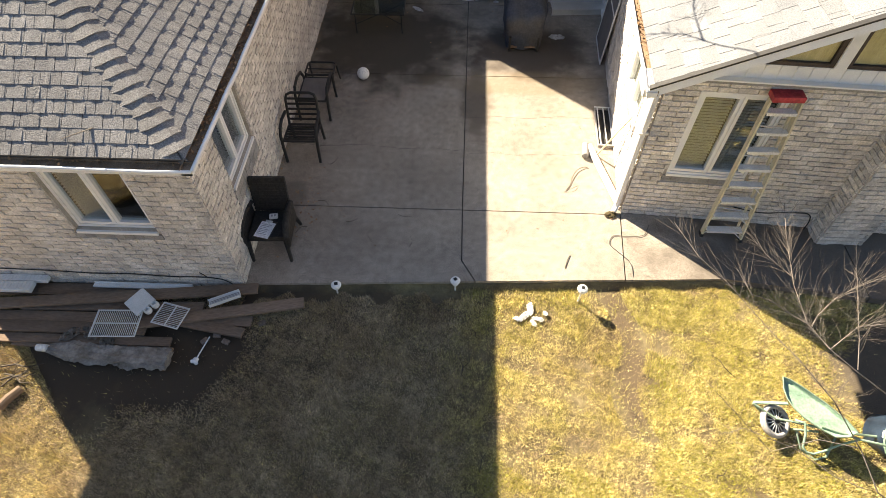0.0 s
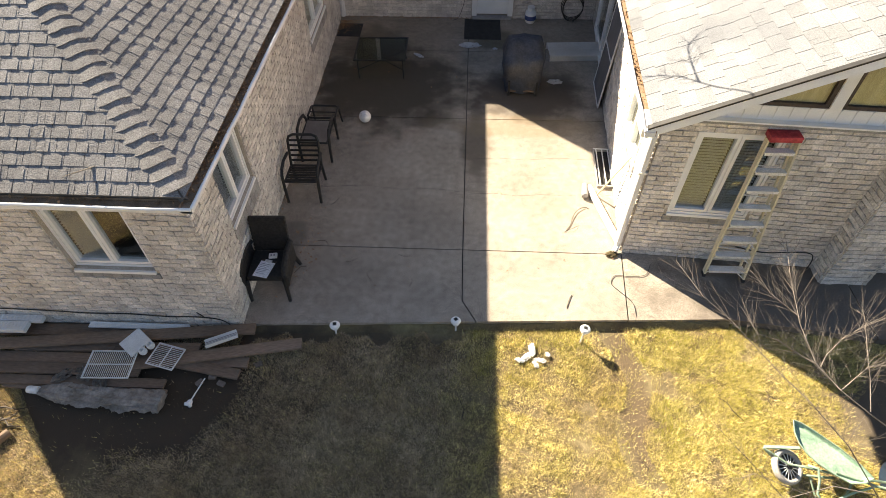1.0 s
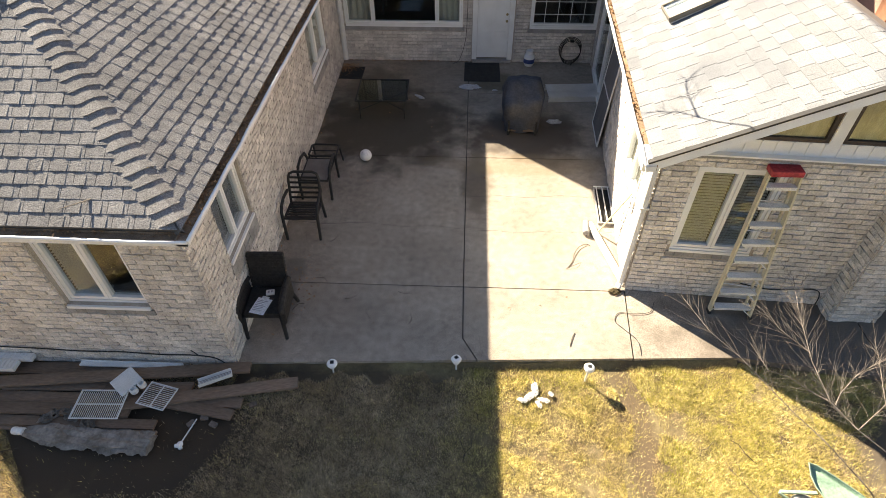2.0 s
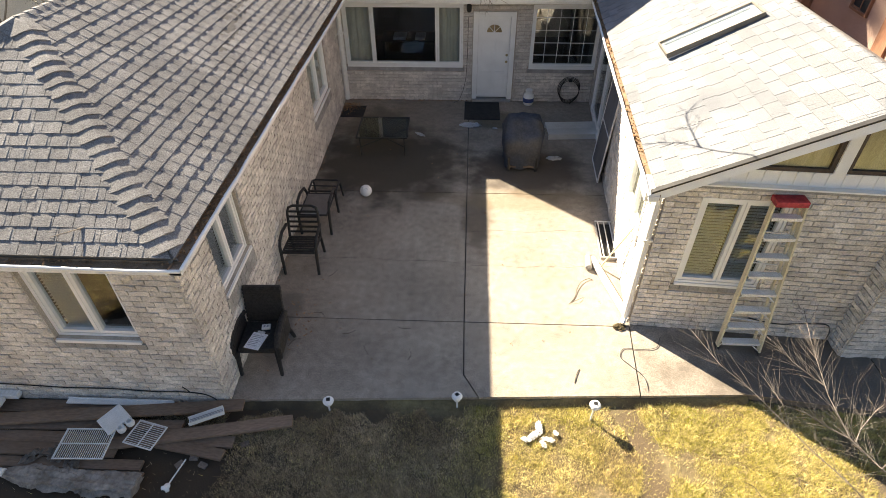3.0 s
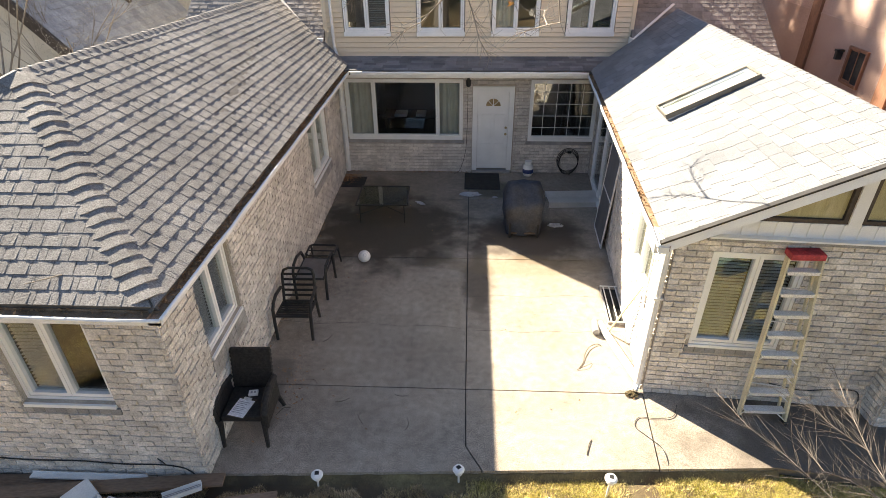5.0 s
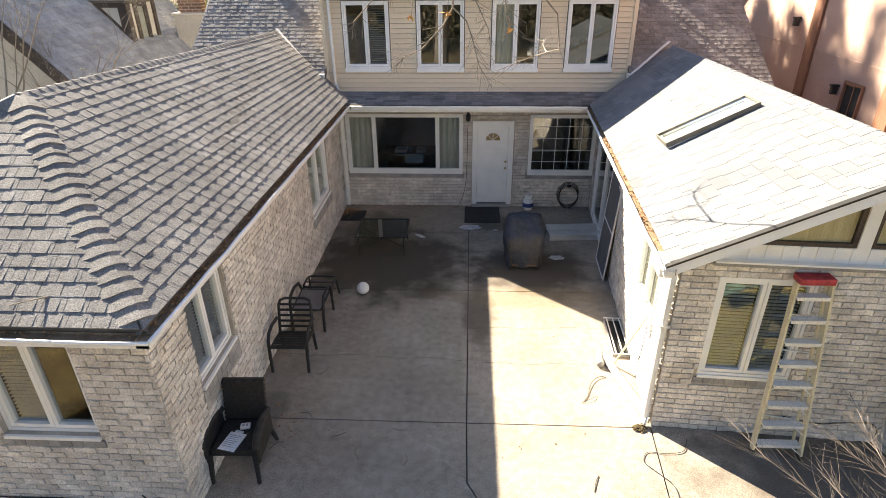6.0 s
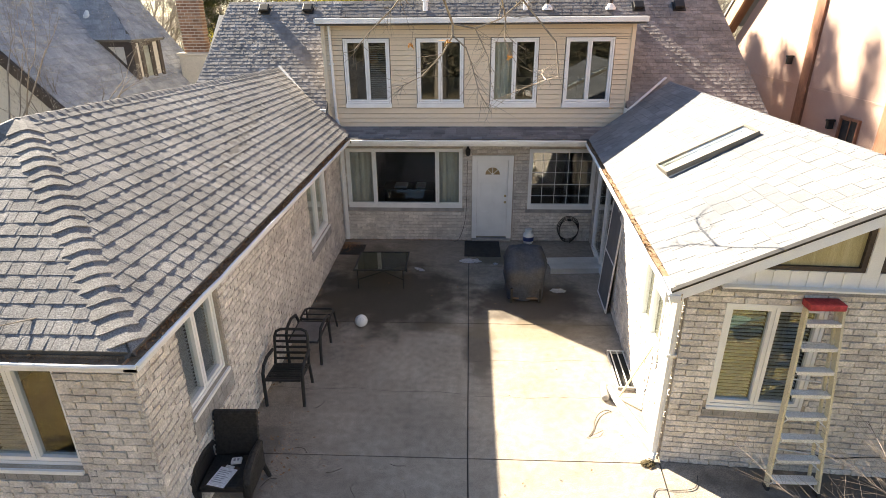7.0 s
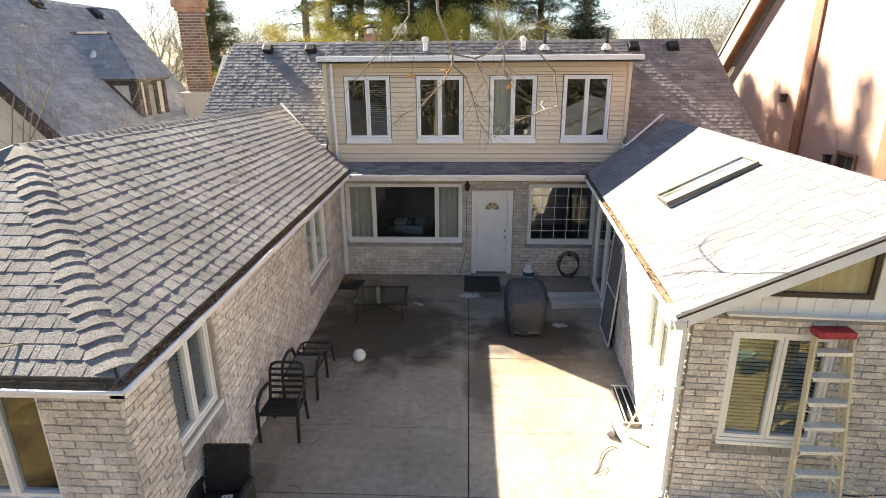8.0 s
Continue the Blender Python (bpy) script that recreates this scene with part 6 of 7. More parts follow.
rr = [(0.138, -0.03), (0.17, -0.042), (0.188, -0.025), (0.195, 0.0), (0.188, 0.025), (0.17, 0.042), (0.138, 0.03)]
rings = [[bm.verts.new((r * math.cos(a), r * math.sin(a), z)) for r, z in rr] for a in [2 * math.pi * k / 28 for k in range(28)]]
for k in range(28):
    a, b = rings[k], rings[(k + 1) % 28]
    for j in range(len(rr)):
        bm.faces.new((a[j], b[j], b[(j + 1) % 7], a[(j + 1) % 7]))
wheel = part("wheel", bm, "tyre", wb, "pale dusty rubber tyre", True, wm)
bm = bmesh.new()
for k in range(16):
    a = 2 * math.pi * k / 16
    tube(bm, [(0.02 * math.cos(a), 0.02 * math.sin(a), 0.03), (0.137 * math.cos(a + 0.12), 0.137 * math.sin(a + 0.12), 0.01)], 0.0045, 5)
part("spokes", bm, "white_metal", wheel)
part("hub", lathe([(0.03, -0.05), (0.03, 0.05), (0.012, 0.06)], 12), "black_metal", wheel)
part("rim_disc", lathe([(0.002, -0.012), (0.139, -0.014), (0.139, -0.008), (0.002, -0.006)], 24), "black_metal", wheel, "dark disc behind the spokes")
# tray: a shallow pressed pan that lies tilted over the frame
tm = Matrix.Translation((0.15, 0.46, 0.46)) @ pose(0, 0, 0, 6, 4, -42)
outer = [(0.0, 0.0), (0.07, -0.12), (0.16, -0.20), (0.27, -0.25), (0.40, -0.27), (0.58, -0.26), (0.74, -0.23), (0.85, -0.12), (0.89, -0.01), (0.74, 0.03), (0.5, 0.05), (0.25, 0.045), (0.08, 0.03)]
bm = bmesh.new()
lo = [bm.verts.new((x * 0.86 + 0.065, y * 0.84 - 0.018, -0.048)) for x, y in outer]
md = [bm.verts.new((x * 0.92 + 0.036, y * 0.91 - 0.01, -0.038)) for x, y in outer]
hi = [bm.verts.new((x, y, 0.0)) for x, y in outer]
bm.faces.new(lo)
m = len(outer)
for k in range(m):
    j = (k + 1) % m
    bm.faces.new((lo[k], lo[j], md[j], md[k]))
    bm.faces.new((md[k], md[j], hi[j], hi[k]))
bmesh.ops.recalc_face_normals(bm, faces=bm.faces[:])
bmesh.ops.solidify(bm, geom=bm.faces[:], thickness=0.005)
tray = part("tray", bm, "mint", wb, "faded mint green steel tray", False, tm)
part("rolled_rim", tube(bmesh.new(), [(x, y, 0.0) for x, y in outer + outer[:1]], 0.008, 6, False), "mint_dark", tray)
part("cross_plank", boxes((-0.2, 0.19, 0.18, 0.215, 0.30, 0.325), bevel=0.005), "mint", wb)
part("fork", bar([(-0.21, 0.186, 0.31), (0.02, 0.03, 0.27), (0.17, -0.02, 0.32), (0.5, -0.10, 0.34)], 0.013, 8), "mint_dark", wb)
part("fork", bar([(-0.21, 0.186, 0.31), (0.06, 0.03, 0.10), (0.2, -0.02, 0.10), (0.5, -0.08, 0.2)], 0.013, 8), "mint_dark", wb)
part("leg", bar([(0.20, 0.0, 0.33), (0.275, -0.045, 0.36), (0.30, -0.14, 0.27), (0.28, -0.246, 0.17), (0.31, -0.30, 0.15), (0.39, -0.316, 0.14), (0.52, -0.28, 0.15), (0.70, -0.211, 0.17), (0.82, -0.203, 0.32)], 0.013, 8), "mint", wb, "bent pale green steel leg", True)
part("leg", bar([(0.30, -0.02, 0.12), (0.34, -0.22, 0.014), (0.46, -0.34, 0.014), (0.60, -0.30, 0.014), (0.7, -0.1, 0.2)], 0.013, 8), "mint_dark", wb)
part("handle", bar([(0.45, -0.08, 0.36), (0.70, -0.16, 0.36), (0.82, -0.2, 0.34), (1.15, -0.28, 0.36)], 0.015, 8), "mint_dark", wb)
part("handle", bar([(0.5, 0.0, 0.2), (0.8, -0.08, 0.2), (1.15, -0.12, 0.22)], 0.015, 8), "mint_dark", wb)
tub = thing("plastic_tub", pose(5.33, 2.46, -0.12, 35, 25, 0), "dark blue plastic tub with pale fittings on the lawn", "tub")
M["navy"] = mat("navy_plastic", (0.02, 0.035, 0.06), (0.03, 0.05, 0.08), 5, 0.4, 0.05)
part("bowl", lathe([(0.14, 0.0), (0.2, 0.02), (0.25, 0.3), (0.27, 0.31), (0.26, 0.28), (0.2, 0.04), (0.02, 0.03)], 24), "navy", tub, smooth=True)
part("rim", lathe([(0.262, 0.30), (0.285, 0.305), (0.285, 0.325), (0.262, 0.32)], 24), "mint", tub)
part("bracket", boxes((-0.28, -0.1, -0.04, 0.04, 0.28, 0.34), bevel=0.01), "white_metal", tub)


# ---- grass ----
def in_lawn(x, y):
    edge = np.where(x < 4.08, 4.11 + (x + 2.5) * 0.052, 4.45 - (x - 4.08) * 0.115)
    edge = np.where(x < 0.45, edge - 0.16 - 0.07 * np.sin(x * 7.0) - 0.05 * np.sin(x * 17.0), edge)       # dark soil strip on the shaded side
    edge = np.where(x < -2.55, 4.05, edge)
    return y < edge


def clump(x, y):
    return np.sin(x * 5.3 + 1.7 * np.sin(y * 4.1)) * np.sin(y * 6.1 + 1.3 * np.sin(x * 3.7)) + 0.6 * np.sin(x * 13 + y * 9) * np.sin(y * 15 - x * 7)


def blades(n, seed, x0, x1, y0, y1, length, width, keep):
    rng = np.random.default_rng(seed)
    x, y = rng.uniform(x0, x1, n), rng.uniform(y0, y1, n)
    soil = ((x + 4.13) / 2.0) ** 2 + ((y - 3.02) / 1.0) ** 2
    soil = np.where(1.26 * x + 1.17 * y < -2.85, np.maximum(soil, 1.3), soil)     # grass cover follows the shadow edge at the sunny corner
    soil2 = ((x - 6.46) / 1.3) ** 2 + ((y - 3.16) / 0.9) ** 2
    wob = 0.35 * np.sin(x * 3.1 + np.sin(y * 2.7) * 2) + 0.3 * np.sin(y * 4.3 + x)
    bare = np.minimum(soil, soil2) + wob * 0.5
    strip = np.abs(x - 2.59 - 0.12 * np.sin(y * 4)) < 0.16
    ok = in_lawn(x, y) & (rng.random(n) < np.clip((bare - 0.65) * 1.4, 0.004, 1)) & ~(strip & (y > 2.2) & (rng.random(n) < 0.88)) & keep(x, y, rng.random(n))
    x, y = x[ok], y[ok]
    n = len(x)
    a = rng.uniform(0, 2 * np.pi, n)
    L = length * rng.uniform(0.5, 1.4, n) * (1 + 0.35 * np.clip(clump(x * 1.7, y * 1.7), -1, 1))
    lean = rng.uniform(0.1, 1.1, n)
    w = width * rng.uniform(0.6, 1.4, n)
    base = np.stack([x, y, np.full(n, -0.122)], 1)
    side = np.stack([-np.sin(a), np.cos(a), np.zeros(n)], 1) * w[:, None]
    tip = base + np.stack([np.cos(a) * np.sin(lean), np.sin(a) * np.sin(lean), np.cos(lean)], 1) * L[:, None]
    v = np.stack([base - side, base + side, tip], 1).reshape(-1, 3)
    return v


def tuft_object(name, v, material, label):
    n = len(v) // 3
    me = bpy.data.meshes.new(name)
    me.vertices.add(3 * n)
    me.vertices.foreach_set("co", v.astype(np.float32).ravel())
    me.loops.add(3 * n)
    me.loops.foreach_set("vertex_index", np.arange(3 * n, dtype=np.int32))
    me.polygons.add(n)
    me.polygons.foreach_set("loop_start", np.arange(0, 3 * n, 3, dtype=np.int32))
    me.update()
    me.validate()
    me.materials.append(M[material])
    return tagged(new(name, me), label, "grass", kind="stuff")


M["thatch"] = mat("brown_thatch", (0.21, 0.145, 0.075), (0.44, 0.325, 0.185), 3, 0.9, 0.0, 40, island=0.55)


def patch(x, y):
    """Where the moss grows: a few soft islands."""
    s = np.zeros_like(x)
    for cx, cy, rx, ry in ((3.21, 1.74, 0.7, 0.45), (3.90, 3.18, 0.5, 1.0), (3.29, 4.00, 0.9, 0.4), (3.02, 2.92, 0.3, 0.4), (0.98, 1.70, 0.3, 0.3), (4.45, 1.93, 0.5, 0.4), (1.77, 4.07, 0.5, 0.25), (1.89, 1.47, 0.5, 0.4), (0.29, 2.66, 0.25, 0.4)):
        s = np.maximum(s, 1.1 - np.hypot((x - cx) / rx, (y - cy) / ry))
    return s + 0.35 * clump(x, y) + np.clip((x - 2.4) * 0.25, 0, 0.2)


M["shade_grass"] = mat("grey_brown_shade_grass", (0.34, 0.25, 0.155), (0.60, 0.48, 0.32), 1.4, 0.85, 0.0, 30, island=0.55, mid=0.35)


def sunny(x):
    """Share of yellow grass: full in sun, thin where the house shade is tinted brown."""
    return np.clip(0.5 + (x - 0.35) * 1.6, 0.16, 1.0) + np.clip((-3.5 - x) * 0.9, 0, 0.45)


# Yellow, brown and straw shares tint the house shadow into the lawn.
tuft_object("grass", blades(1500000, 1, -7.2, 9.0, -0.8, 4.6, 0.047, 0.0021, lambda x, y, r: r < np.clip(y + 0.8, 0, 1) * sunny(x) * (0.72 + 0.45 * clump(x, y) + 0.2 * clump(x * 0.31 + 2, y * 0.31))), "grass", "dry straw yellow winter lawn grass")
tuft_object("grass_dead", blades(980000, 5, -7.4, 1.2, -0.8, 4.6, 0.046, 0.0021, lambda x, y, r: r < np.clip(y + 0.8, 0, 1) * (1.05 - sunny(x)) * (0.95 + 0.5 * clump(x * 0.8 + 1, y * 0.8) + 0.25 * clump(x * 0.31, y * 0.31 + 5))), "shade_grass", "grey brown dead grass, toned for the shaded lawn")
tuft_object("grass_green", blades(700000, 2, 0.6, 9.0, 0.2, 4.6, 0.036, 0.0022, lambda x, y, r: r < np.clip(1.3 * patch(x, y), 0.0, 0.95)), "moss", "green mossy grass in the lawn")
tuft_object("straw", blades(480000, 3, -7.0, 9.0, 0.2, 4.6, 0.05, 0.0019, lambda x, y, r: r < 0.7 - 0.3 * clump(x * 0.7 + 3, y * 0.7) + np.clip((0.6 - x) * 0.3, 0, 0.2)), "thatch", "brown dead stalks and thatch in the lawn")
tuft_object("grass_far", blades(420000, 4, -14.0, 14.0, -10.0, 0.3, 0.05, 0.0062, lambda x, y, r: r < 0.72 + 0.40 * clump(x, y)), "thatch", "brown dead lawn grass towards the hedge")
rnd = random.Random(91)
for k in range(16):
    x, y, a, L = rnd.uniform(-1.8, 4.6), rnd.uniform(1.3, 3.9), rnd.uniform(0, 360), rnd.uniform(0.12, 0.4)
    st = thing("stick", pose(x, y, -0.10, 0, 0, a), "thin dead twig lying on the lawn", "stick", "dead twigs on the lawn")
    part("stem", bar([(0, 0, 0.005), (L * 0.4, 0.02, 0.02), (L * 0.7, -0.01, 0.018), (L, 0.03, 0.01)], [0.004, 0.0045, 0.004, 0.002], 5), "vine", st)
    part("shoot", bar([(L * 0.4, 0.02, 0.02), (L * 0.6, 0.08, 0.03)], [0.003, 0.0015], 5), "vine", st)

# dead leaves blown against the walls and over the patio
rnd = random.Random(92)
verts, faces = [], []
for k in range(900):
    zone = rnd.random()
    if zone < 0.4:
        c = Vector((-2.60 + abs(rnd.gauss(0, 0.2)), 12.75 - abs(rnd.gauss(0, 0.22)), 0.014))
    elif zone < 0.58:
        c = Vector((rnd.uniform(-2.6, 0.4), 12.99 - abs(rnd.gauss(0, 0.04)), 0.006))
    elif zone < 0.8:
        y = rnd.uniform(5.0, 12.8)
        c = Vector((left_x(y) + abs(rnd.gauss(0, 0.05)), y, 0.006))
    elif zone < 0.9:
        c = Vector((rnd.gauss(-2.05, 0.2), rnd.gauss(5.55, 0.3), 0.006))
    else:
        c = Vector((rnd.uniform(-2.4, 2.7), rnd.uniform(4.8, 12), 0.005))
    s = rnd.uniform(0.008, 0.026)
    r = Euler((rnd.uniform(-0.5, 0.5), rnd.uniform(-0.5, 0.5), rnd.random() * 6)).to_matrix()
    b = len(verts)
    verts.extend(tuple(c + Vector((0, 0, s * 0.4)) + r @ Vector(v)) for v in ((-s, 0, 0), (0, -s * 0.5, s * 0.2), (s, 0, 0), (0, s * 0.5, s * 0.2)))
    faces.append((b, b + 1, b + 2, b + 3))
tagged(raw("leaf_litter", verts, faces, "litter"), "brown dead leaves along the foot of the walls", "leaves", kind="stuff")


# ---- trees and shrubs ----
def grow(bm, p, d, length, radius, depth, rnd, ends, spread=0.6, segs=4, kids=(2, 3), droop=0.0, shrink=0.68, sides=5):
    pts, rad = [p], [radius]
    q, dirn = p.copy(), d.normalized()
    for i in range(segs):
        dirn = (dirn + Vector((rnd.uniform(-1, 1), rnd.uniform(-1, 1), rnd.uniform(-1, 1) - droop)) * 0.16).normalized()
        q = q + dirn * length / segs
        pts.append(q.copy())
        rad.append(radius * (1 - 0.5 * (i + 1) / segs))
    tube(bm, pts, rad, sides if depth > 1 else 4)
    if depth == 0:
        ends.append((q.copy(), dirn.copy()))
        return
    for _ in range(rnd.randint(*kids)):
        k = rnd.randint(max(1, segs - 3), segs)
        side = Vector((rnd.uniform(-1, 1), rnd.uniform(-1, 1), rnd.uniform(-0.7, 1)))
        grow(bm, pts[k], dirn + side * spread, length * shrink * rnd.uniform(0.75, 1.15), rad[k] * 0.66, depth - 1, rnd, ends, spread, segs, kids, droop, shrink, sides)
    ends.append((q.copy(), dirn.copy()))


def leaf_cards(ends, n, size, reach, rnd, stretch=1.6):
    verts, faces = [], []
    for p, d in ends:
        for _ in range(n):
            c = p + Vector((rnd.gauss(0, reach), rnd.gauss(0, reach), rnd.gauss(0, reach * 0.7)))
            r = Euler((rnd.uniform(-1.2, 1.2), rnd.uniform(-1.2, 1.2), rnd.random() * 6.28)).to_matrix()
            s = size * rnd.uniform(0.6, 1.4)
            b = len(verts)
            verts.extend(tuple(c + r @ Vector(v)) for v in ((-s * stretch, 0, 0), (0, -s * 0.5, s * 0.15), (s * stretch, 0, 0), (0, s * 0.5, s * 0.15)))
            faces.append((b, b + 1, b + 2, b + 3))
    return verts, faces


def tree(name, x, y, h, label, seed, crown=None, n=10, size=0.1, reach=0.5, radius=0.18, depth=4, spread=0.65, z=-0.12, first=0.35, material="bark"):
    rnd = random.Random(seed)
    t = thing(name, pose(x, y, z), label, "tree")
    bm, ends = bmesh.new(), []
    top = h * first
    tube(bm, [(0, 0, -0.1), (0.05, 0, top * 0.5), (0, 0.05, top)], [radius, radius * 0.8, radius * 0.65], 8)
    part("trunk", bm, material, t)
    bm = bmesh.new()
    for k in range(5):
        a = 2 * math.pi * k / 5 + rnd.random()
        grow(bm, Vector((0, 0.05, top * rnd.uniform(0.8, 1.0))), Vector((math.cos(a) * 0.6, math.sin(a) * 0.6, 1)), h * 0.32, radius * 0.5, depth - 1, rnd, ends, spread)
    tagged(part("branchwork", bm, material, t), kind="stuff")
    if crown:
        v, f = leaf_cards(ends, n, size, reach, rnd)
        ob = raw("crown", v, f, crown, t)
    return t


def conifer(x, y, h, label, seed, r=2.6, low=0.12):
    rnd = random.Random(seed)
    t = thing("conifer", pose(x, y, -0.12), label, "tree")
    part("trunk", bar([(0, 0, 0), (0, 0, h * 0.5), (0, 0, h)], [0.22, 0.15, 0.03], 8), "bark", t)
    verts, faces = [], []
    bm = bmesh.new()
    for k in range(150):
        f = rnd.random() ** 0.8
        z = h * (low + (0.99 - low) * f)
        a = rnd.random() * 6.28
        L = r * (1.05 - f) * rnd.uniform(0.7, 1.15) + 0.25
        d = Vector((math.cos(a), math.sin(a), -0.12 + 0.3 * f))
        tube(bm, [(0, 0, z), Vector((0, 0, z)) + d * L * 0.6 + Vector((0, 0, 0.05)), Vector((0, 0, z)) + d * L], [0.035, 0.02, 0.008], 4)
        for _ in range(int(130 * L) + 20):
            s = rnd.random() ** 0.7
            c = Vector((0, 0, z)) + d * L * s + Vector((rnd.gauss(0, 0.16), rnd.gauss(0, 0.16), rnd.gauss(-0.05, 0.1)))
            m = Euler((rnd.uniform(-0.7, 0.7), rnd.uniform(-0.7, 0.7), a + rnd.uniform(-0.8, 0.8))).to_matrix()
            q = rnd.uniform(0.07, 0.15)
            b = len(verts)
            verts.extend(tuple(c + m @ Vector(v)) for v in ((-q, 0, 0), (0, -q * 0.13, 0.02), (q * 1.3, 0, -0.02), (0, q * 0.13, 0.02)))
            faces.append((b, b + 1, b + 2, b + 3))
    tagged(part("branchwork", bm, "bark", t), kind="stuff")
    raw("crown", verts, faces, "needle", t)
    return t


M["needle"] = mat("dark_needles", (0.05, 0.065, 0.025), (0.13, 0.14, 0.045), 1.5, 0.8, 0.0, 20, island=0.4)
M["yellow_leaf"] = mat("yellow_green_leaf", (0.36, 0.33, 0.05), (0.54, 0.46, 0.08), 0.8, 0.8, 0.0, 20, island=0.35)
M["pale_twig"] = mat("pale_twig", (0.26, 0.225, 0.19), (0.38, 0.34, 0.29), 6, 0.9, 0.2, 40)
M["dry_leaf"] = mat("orange_dry_leaf", (0.45, 0.22, 0.06), (0.60, 0.34, 0.10), 6, 0.7, 0.1, 40, island=0.3)
for i, (x, y, h, r) in enumerate(((-5.3, 24.6, 17.0, 3.0), (-4.1, 25.2, 16.3, 2.6), (-3.0, 25.4, 14.4, 1.8), (-1.5, 24.9, 13.4, 2.6), (-0.2, 25.6, 12.6, 2.7), (3.3, 25, 11.5, 2.4), (4.9, 23.5, 9.6, 1.6), (-4.2, 46, 16.0, 3.4))):
    conifer(x, y, h, "tall dark green conifer behind the house", 4 + i, r)
# Added trees: crowns above the view fill the shade on the pink house.
for i, (x, y, h, r) in enumerate(((-6.8, 26.5, 17.0, 2.8), (-4.8, 26.5, 15.4, 2.8), (-3.5, 28.0, 15.0, 2.6), (-2.2, 27.5, 13.2, 2.8), (0.3, 25.0, 11.2, 2.6))):
    conifer(x, y, h, "added dark green conifer with an unseen high crown", 30 + i, r, 0.58)
for i, (x, y, h) in enumerate(((-5.6, 21.5, 7.3), (-3.4, 22, 7.4), (0.2, 22, 7.5), (2.2, 23, 7.7))):
    tree("willow", x, y, h, "yellow green leafy tree behind the main roof", 3 + i, "yellow_leaf", 420, 0.019, 0.22, 0.2, 4, 0.85)
for i, (x, y, h) in enumerate(((-13.1, 33.7, 10.2), (-9.9, 36.5, 9.4), (-16.9, 36.9, 11.4), (11.2, 33.4, 8.9), (14.3, 39.2, 11.3), (17.1, 36.1, 9.6), (-21.2, 41.1, 11.5), (4.6, 45.7, 12.0), (22.0, 43.8, 13.1))):
    tree("bare_tree", x, y, h, "bare pale winter tree in the distance", 40 + i, "pale_twig", 9, 0.022, 0.4, 0.14, 6, 0.7, material="pale_twig")
for i, (x, y, h) in enumerate(((-11.0, 29.0, 8.4), (-9.5, 31.0, 8.2), (-12.8, 31.5, 8.8), (-16.4, 30.0, 10.0), (-14.4, 27.5, 8.6), (13.8, 31.5, 7.6))):
    tree("bare_tree", x, y, h, "bare brown winter tree with fine twigs in the distance", 140 + i, "pale_twig", 22, 0.018, 0.3, 0.13, 6, 0.75, material="bark")
M["pale_leaf"] = mat("pale_dry_leaf", (0.36, 0.32, 0.25), (0.52, 0.47, 0.38), 2, 0.85, 0.0, 20, island=0.35)
tree("pale_tree", 11.5, 31.0, 9.4, "pale tree with a fine crown of dry leaves", 151, "pale_leaf", 60, 0.028, 0.26, 0.14, 5, 0.6, material="pale_twig")
conifer(-11.2, 27.1, 9.5, "grey green conifer beyond the next house", 7, 2.0)
# far woods at the horizon
rnd = random.Random(60)
verts, faces = [], []
for k in range(60000):
    a = rnd.uniform(-1.25, 1.25)
    r = rnd.uniform(52, 85)
    c = Vector((math.sin(a) * r, math.cos(a) * r, rnd.random() ** 1.2 * (8.0 + 3.5 * noise.noise((a * 14, 0, 3)))))
    s = rnd.uniform(0.25, 0.8)
    m = Euler((rnd.uniform(-0.7, 0.7), rnd.uniform(-0.7, 0.7), rnd.random() * 6.28)).to_matrix()
    b = len(verts)
    verts.extend(tuple(c + m @ Vector(v)) for v in ((-0.02, 0, -s), (0.02, 0, -s), (0.0, 0.01, s)))
    faces.append((b, b + 1, b + 2))
M["woods"] = mat("far_woods", (0.13, 0.12, 0.105), (0.21, 0.19, 0.17), 0.1, 0.95, 0.0, 2, island=0.3)
tagged(raw("far_woods", verts, faces, "woods"), "bare brown woods along the horizon", "woods", kind="stuff")

# unseen hedge, and bare trees, beyond the lawn's far end
rnd = random.Random(61)
verts, faces = [], []
# The hedge is made up: it dims the front walls and fills window reflections.
for k in range(22000):
    x = rnd.uniform(-30, 30)
    c = Vector((x, -13 - rnd.random() * 5 - abs(x) * 0.1, rnd.random() ** 1.1 * (7.5 + 2.5 * noise.noise((x * 0.4, 0, 7)))))
    s = rnd.uniform(0.08, 0.3)
    m = Euler((rnd.uniform(0.3, 1.6), rnd.uniform(-1, 1), rnd.random() * 6.28)).to_matrix()
    b = len(verts)
    verts.extend(tuple(c + m @ Vector(v)) for v in ((-s * 1.5, 0, 0), (0, -s * 0.4, 0.03), (s * 1.5, 0, 0), (0, s * 0.4, 0.03)))
    faces.append((b, b + 1, b + 2, b + 3))
M["hedge"] = mat("hedge_screen", (0.035, 0.04, 0.025), (0.085, 0.08, 0.055), 0.6, 0.95, 0.0, 2, island=0.4)
tagged(raw("hedge", verts, faces, "hedge"), "added dark brown hedge screen behind the viewer", "hedge", kind="stuff")

for i, (x, y, h) in enumerate(((-8.0, -13.0, 9.5), (3.5, -14.0, 10.5), (9.5, -12.0, 9.0), (-2.8, -16.0, 11.0))):
    tree("bare_tree", x, y, h, "bare grey garden tree near the hedge", 80 + i, None, radius=0.2, depth=5)

